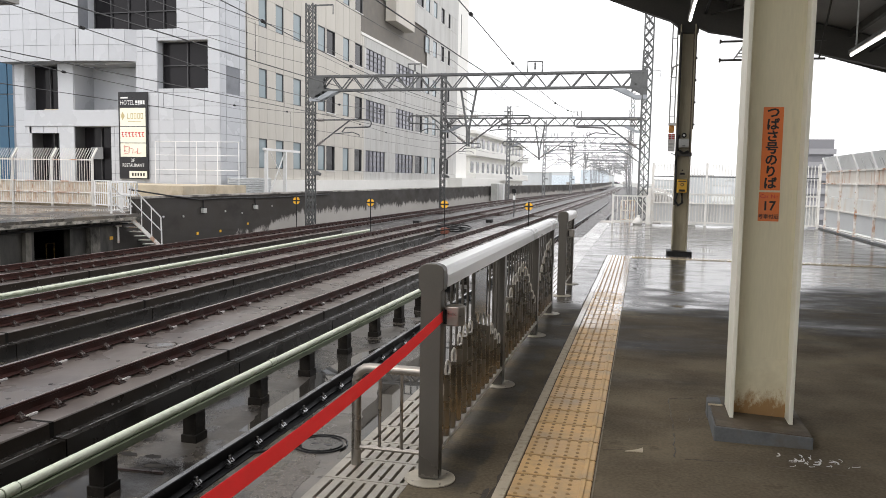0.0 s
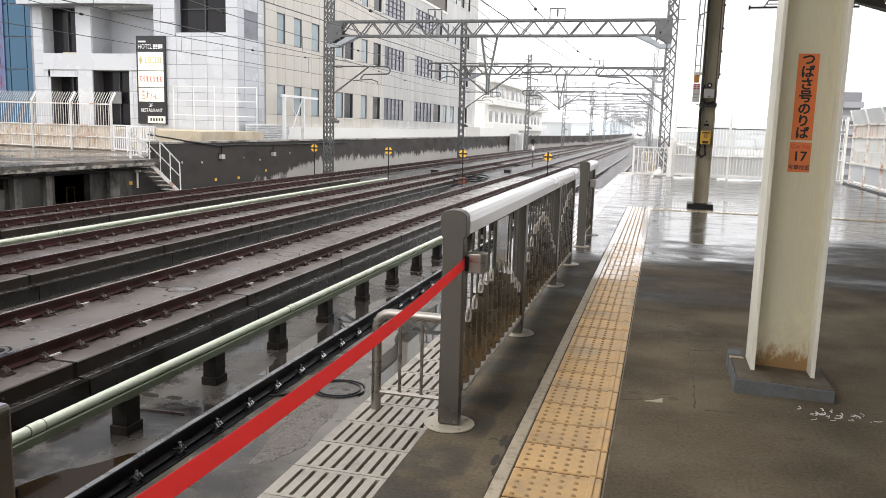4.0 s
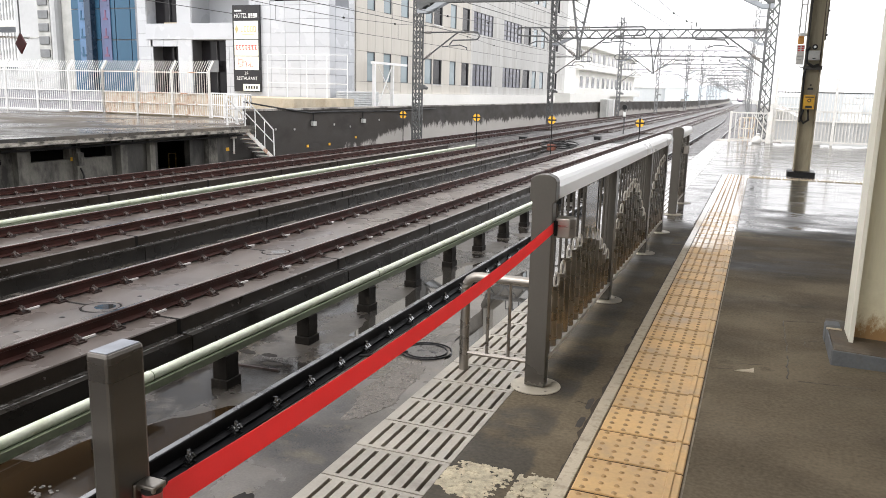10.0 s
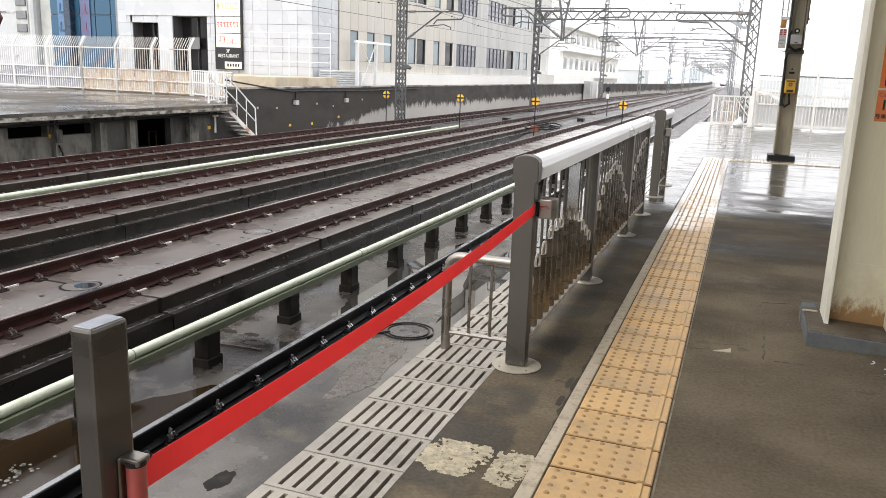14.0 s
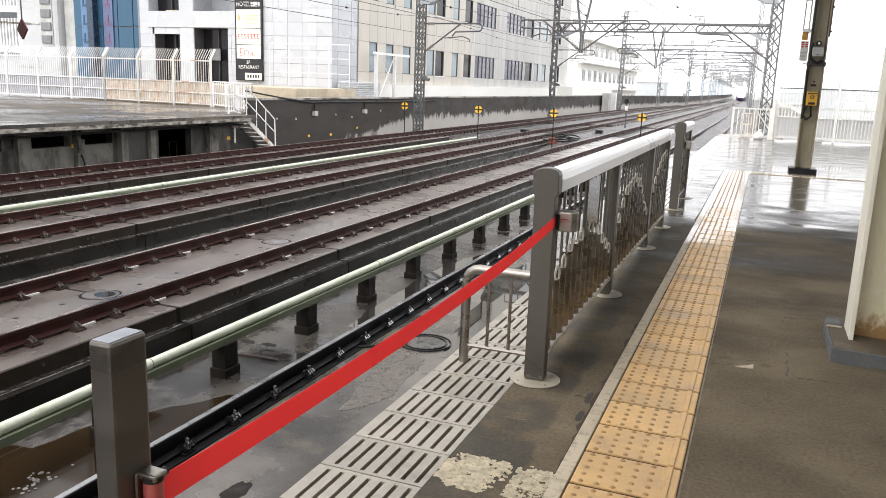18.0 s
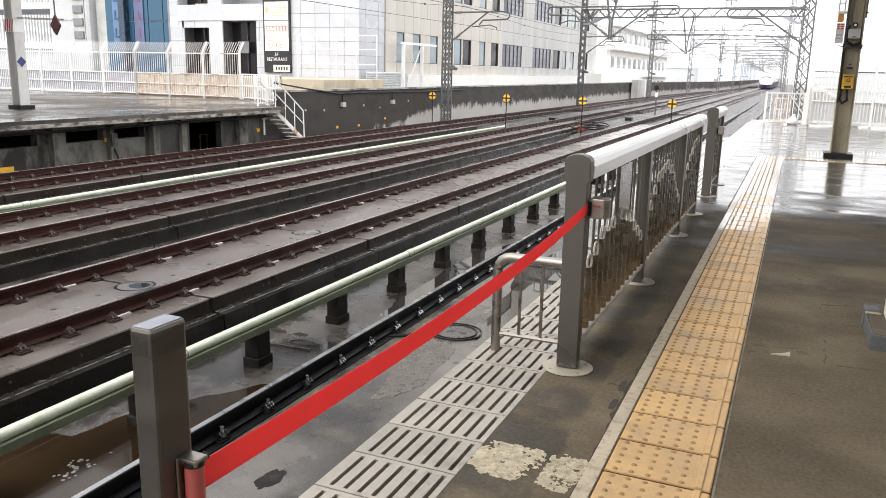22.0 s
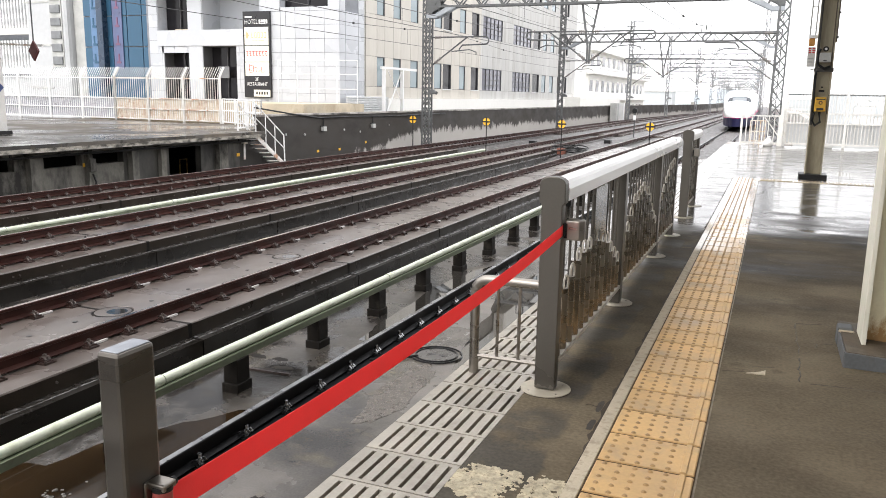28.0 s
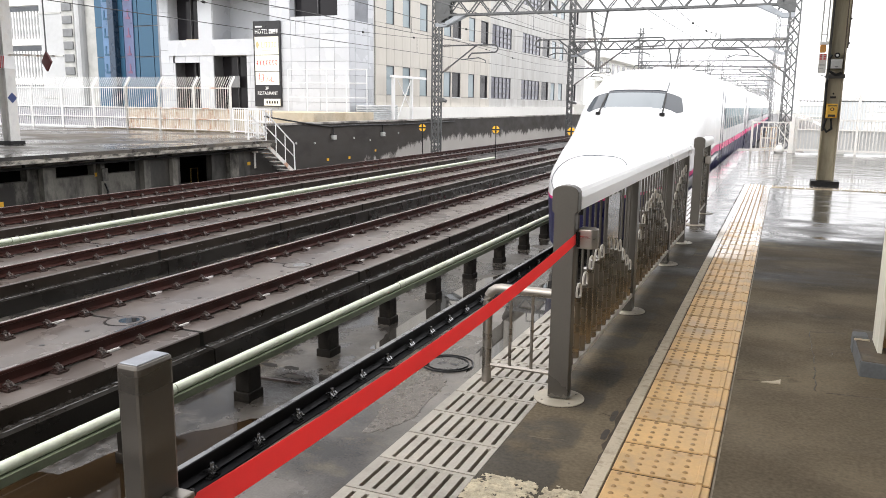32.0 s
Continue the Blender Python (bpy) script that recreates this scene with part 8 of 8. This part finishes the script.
            part("wiper", Geo().bar((xa, 5.2, za), (xb, 6.0, zb), 0.03, 0.03).tube((xa, 5.18, za - 0.02), (xa, 5.18, za + 0.05), 0.06, 8), BLACK, t, "black wiper")
        cap_ = Geo()
        for i in range(4):
            s = 6.13 + 0.18 * i
            for j in range(13):
                x, z = shell_point(s, (-1 + j / 6) * (0.158 - 0.007 * i), 0.03, True)
                cap_.v.append((x, s, z))
        for i in range(3):
            for j in range(12):
                cap_.f.append((i * 13 + j, (i + 1) * 13 + j, (i + 1) * 13 + j + 1, i * 13 + j + 1))
        part("cab_visor", cap_, TRAINWHITE, t, "white visor above the windscreen", True)
        seam = [(*[shell_point(0.3 + 1.85 * (1 - abs(-1 + 2 * i / 16) ** 2.2), (-1 + 2 * i / 16) * 0.8, 0.006)], 0.3 + 1.85 * (1 - abs(-1 + 2 * i / 16) ** 2.2)) for i in range(17)]
        part("hatch_seam", Geo().path([(p[0], s, p[1]) for p, s in seam], 0.012, 5), TRAINDARK, t, "curved nose hatch seam")
        for sx in (-1, 1):
            sw = Geo()
            for i in range(13):
                s = 3.6 + 0.5 * i
                thick = 0.24 * math.sin(math.pi * (i + 0.2) / 12.4) ** 0.8 + 0.01
                top_z = car_stripe(s) - 0.07
                for inset, z in ((0.008, top_z), (0.008, top_z - thick), (-0.01, top_z - thick), (-0.01, top_z)):
                    k = 1.0 - 0.07 * (car_stripe(s) - z) / (car_stripe(s) - 0.22)
                    sw.v.append((sx * (car_half(s) * k + inset), s, z))
            for i in range(12):
                for j in range(4):
                    sw.f.append((4 * i + j, 4 * i + (j + 1) % 4, 4 * i + 4 + (j + 1) % 4, 4 * i + 4 + j))
            part("swoosh_panel", sw, TRAINWHITE, t, "pale swoosh panel", True)
    part("underframe", Geo().box(-1.35, 1.35, 7.5 if lead else 0.3, CAR - 0.4, 0.3, 0.9), TRAINBOGIE, t)
    for y in (5.5, 19.5):
        b = part("bogie", Geo().box(-1.0, 1.0, y - 1.4, y + 1.4, 0.3, 0.75), TRAINBOGIE, t)
        for a in (-1.25, 1.25):
            for sx in (-0.75, 0.75):
                part("wheel", Geo().tube((sx - 0.06, y + a, 0.385), (sx + 0.06, y + a, 0.385), 0.475, 20), TRAINBOGIE, b)
    first = 11.2 if lead else 2.6
    n = int((CAR - 2.4 - first) / 1.0)
    for sx in (-1, 1):
        for i in range(n):
            y = first + i * 1.0
            part("side_window", Geo().box(sx * 1.69 - 0.012, sx * 1.69 + 0.012, y, y + 0.56, 2.02, 2.62), WINPALE, t)
        for y in ([9.6] if lead else [1.2]) + [CAR - 1.7]:
            part("door_seam", Geo().box(sx * 1.695 - 0.006, sx * 1.695 + 0.006, y, y + 0.02, 1.0, 3.1).box(sx * 1.695 - 0.006, sx * 1.695 + 0.006, y + 0.85, y + 0.87, 1.0, 3.1), TRAINDARK, t, "door outline")
    if not lead and index in (2, 4):
        part("pantograph", Geo().bar((-0.6, 12, 3.7), (0.6, 12, 3.7), 0.3, 0.2).tube((0, 12, 3.75), (0, 11.2, 4.4), 0.04, 6).tube((0, 11.2, 4.4), (0, 12.0, 4.95), 0.04, 6).bar((-0.9, 12, 4.98), (0.9, 12, 4.98), 0.05), BOXGREY, t)
    if index:
        part("gangway", Geo().box(-1.2, 1.2, -0.35, 0.25, 0.9, 3.5), BLACK, t)
    return t


cars = [train_car(i == 0, i) for i in range(5)]

# the nose's place along the track, by time
RUN = [(0, 760), (4, 660), (8, 560), (12, 459), (16, 358), (18, 306), (19, 279), (20, 253), (21, 228), (22, 204), (23, 181), (24, 159), (25, 138), (26, 118), (27, 98.5),
       (28, 79), (28.5, 70.2), (29, 61.6), (29.5, 53), (30, 44.6), (30.5, 36.4), (31, 28.4), (31.3, 23.8), (31.6, 19.2), (32, 13.2)]


# the belt's sway in the wind: seconds, sag, sideways
SWAY = [(0, 0.037, 0.0), (3, 0.037, 0.0), (6, 0.037, 0.0), (9, 0.037, 0.0), (10, 0.037, 0.0), (11.5, 0.036, 0.0), (12.5, 0.034, 0.0), (13.2, 0.028, -0.01), (14, 0.033, -0.005),
        (17, 0.037, 0.0), (19, 0.040, 0.004), (21, 0.043, 0.008), (22, 0.041, 0.005), (23, 0.037, 0.0), (25, 0.037, 0.0), (28, 0.037, 0.0), (30, 0.039, 0.0), (32, 0.037, 0.0)]


def motions():
    for i, piece in enumerate(belt_lengths):
        rows = []
        for t, sag, sway in SWAY:
            p, q = belt_point(i / BELT_N, sag, sway), belt_point((i + 1) / BELT_N, sag, sway)
            d = (q - p).normalized()
            rows.append((t, pose(*((p + q) / 2), math.degrees(math.asin(d.z)), 0, -math.degrees(math.atan2(d.x, d.y)))))
        walk(piece, rows)
    for i, car in enumerate(cars):
        rows = []
        for t, y in RUN:
            a, b = y + i * CAR + 5.5, y + i * CAR + 19.5
            xa, xb = loop_x(a), loop_x(b)
            slope = (xb - xa) / 14
            rows.append((t, pose(xa - slope * 5.5, y + i * CAR, RAIL_Z0 + 0.09, 0, 0, -math.degrees(math.atan(slope)))))
        walk(car, rows)


motions()
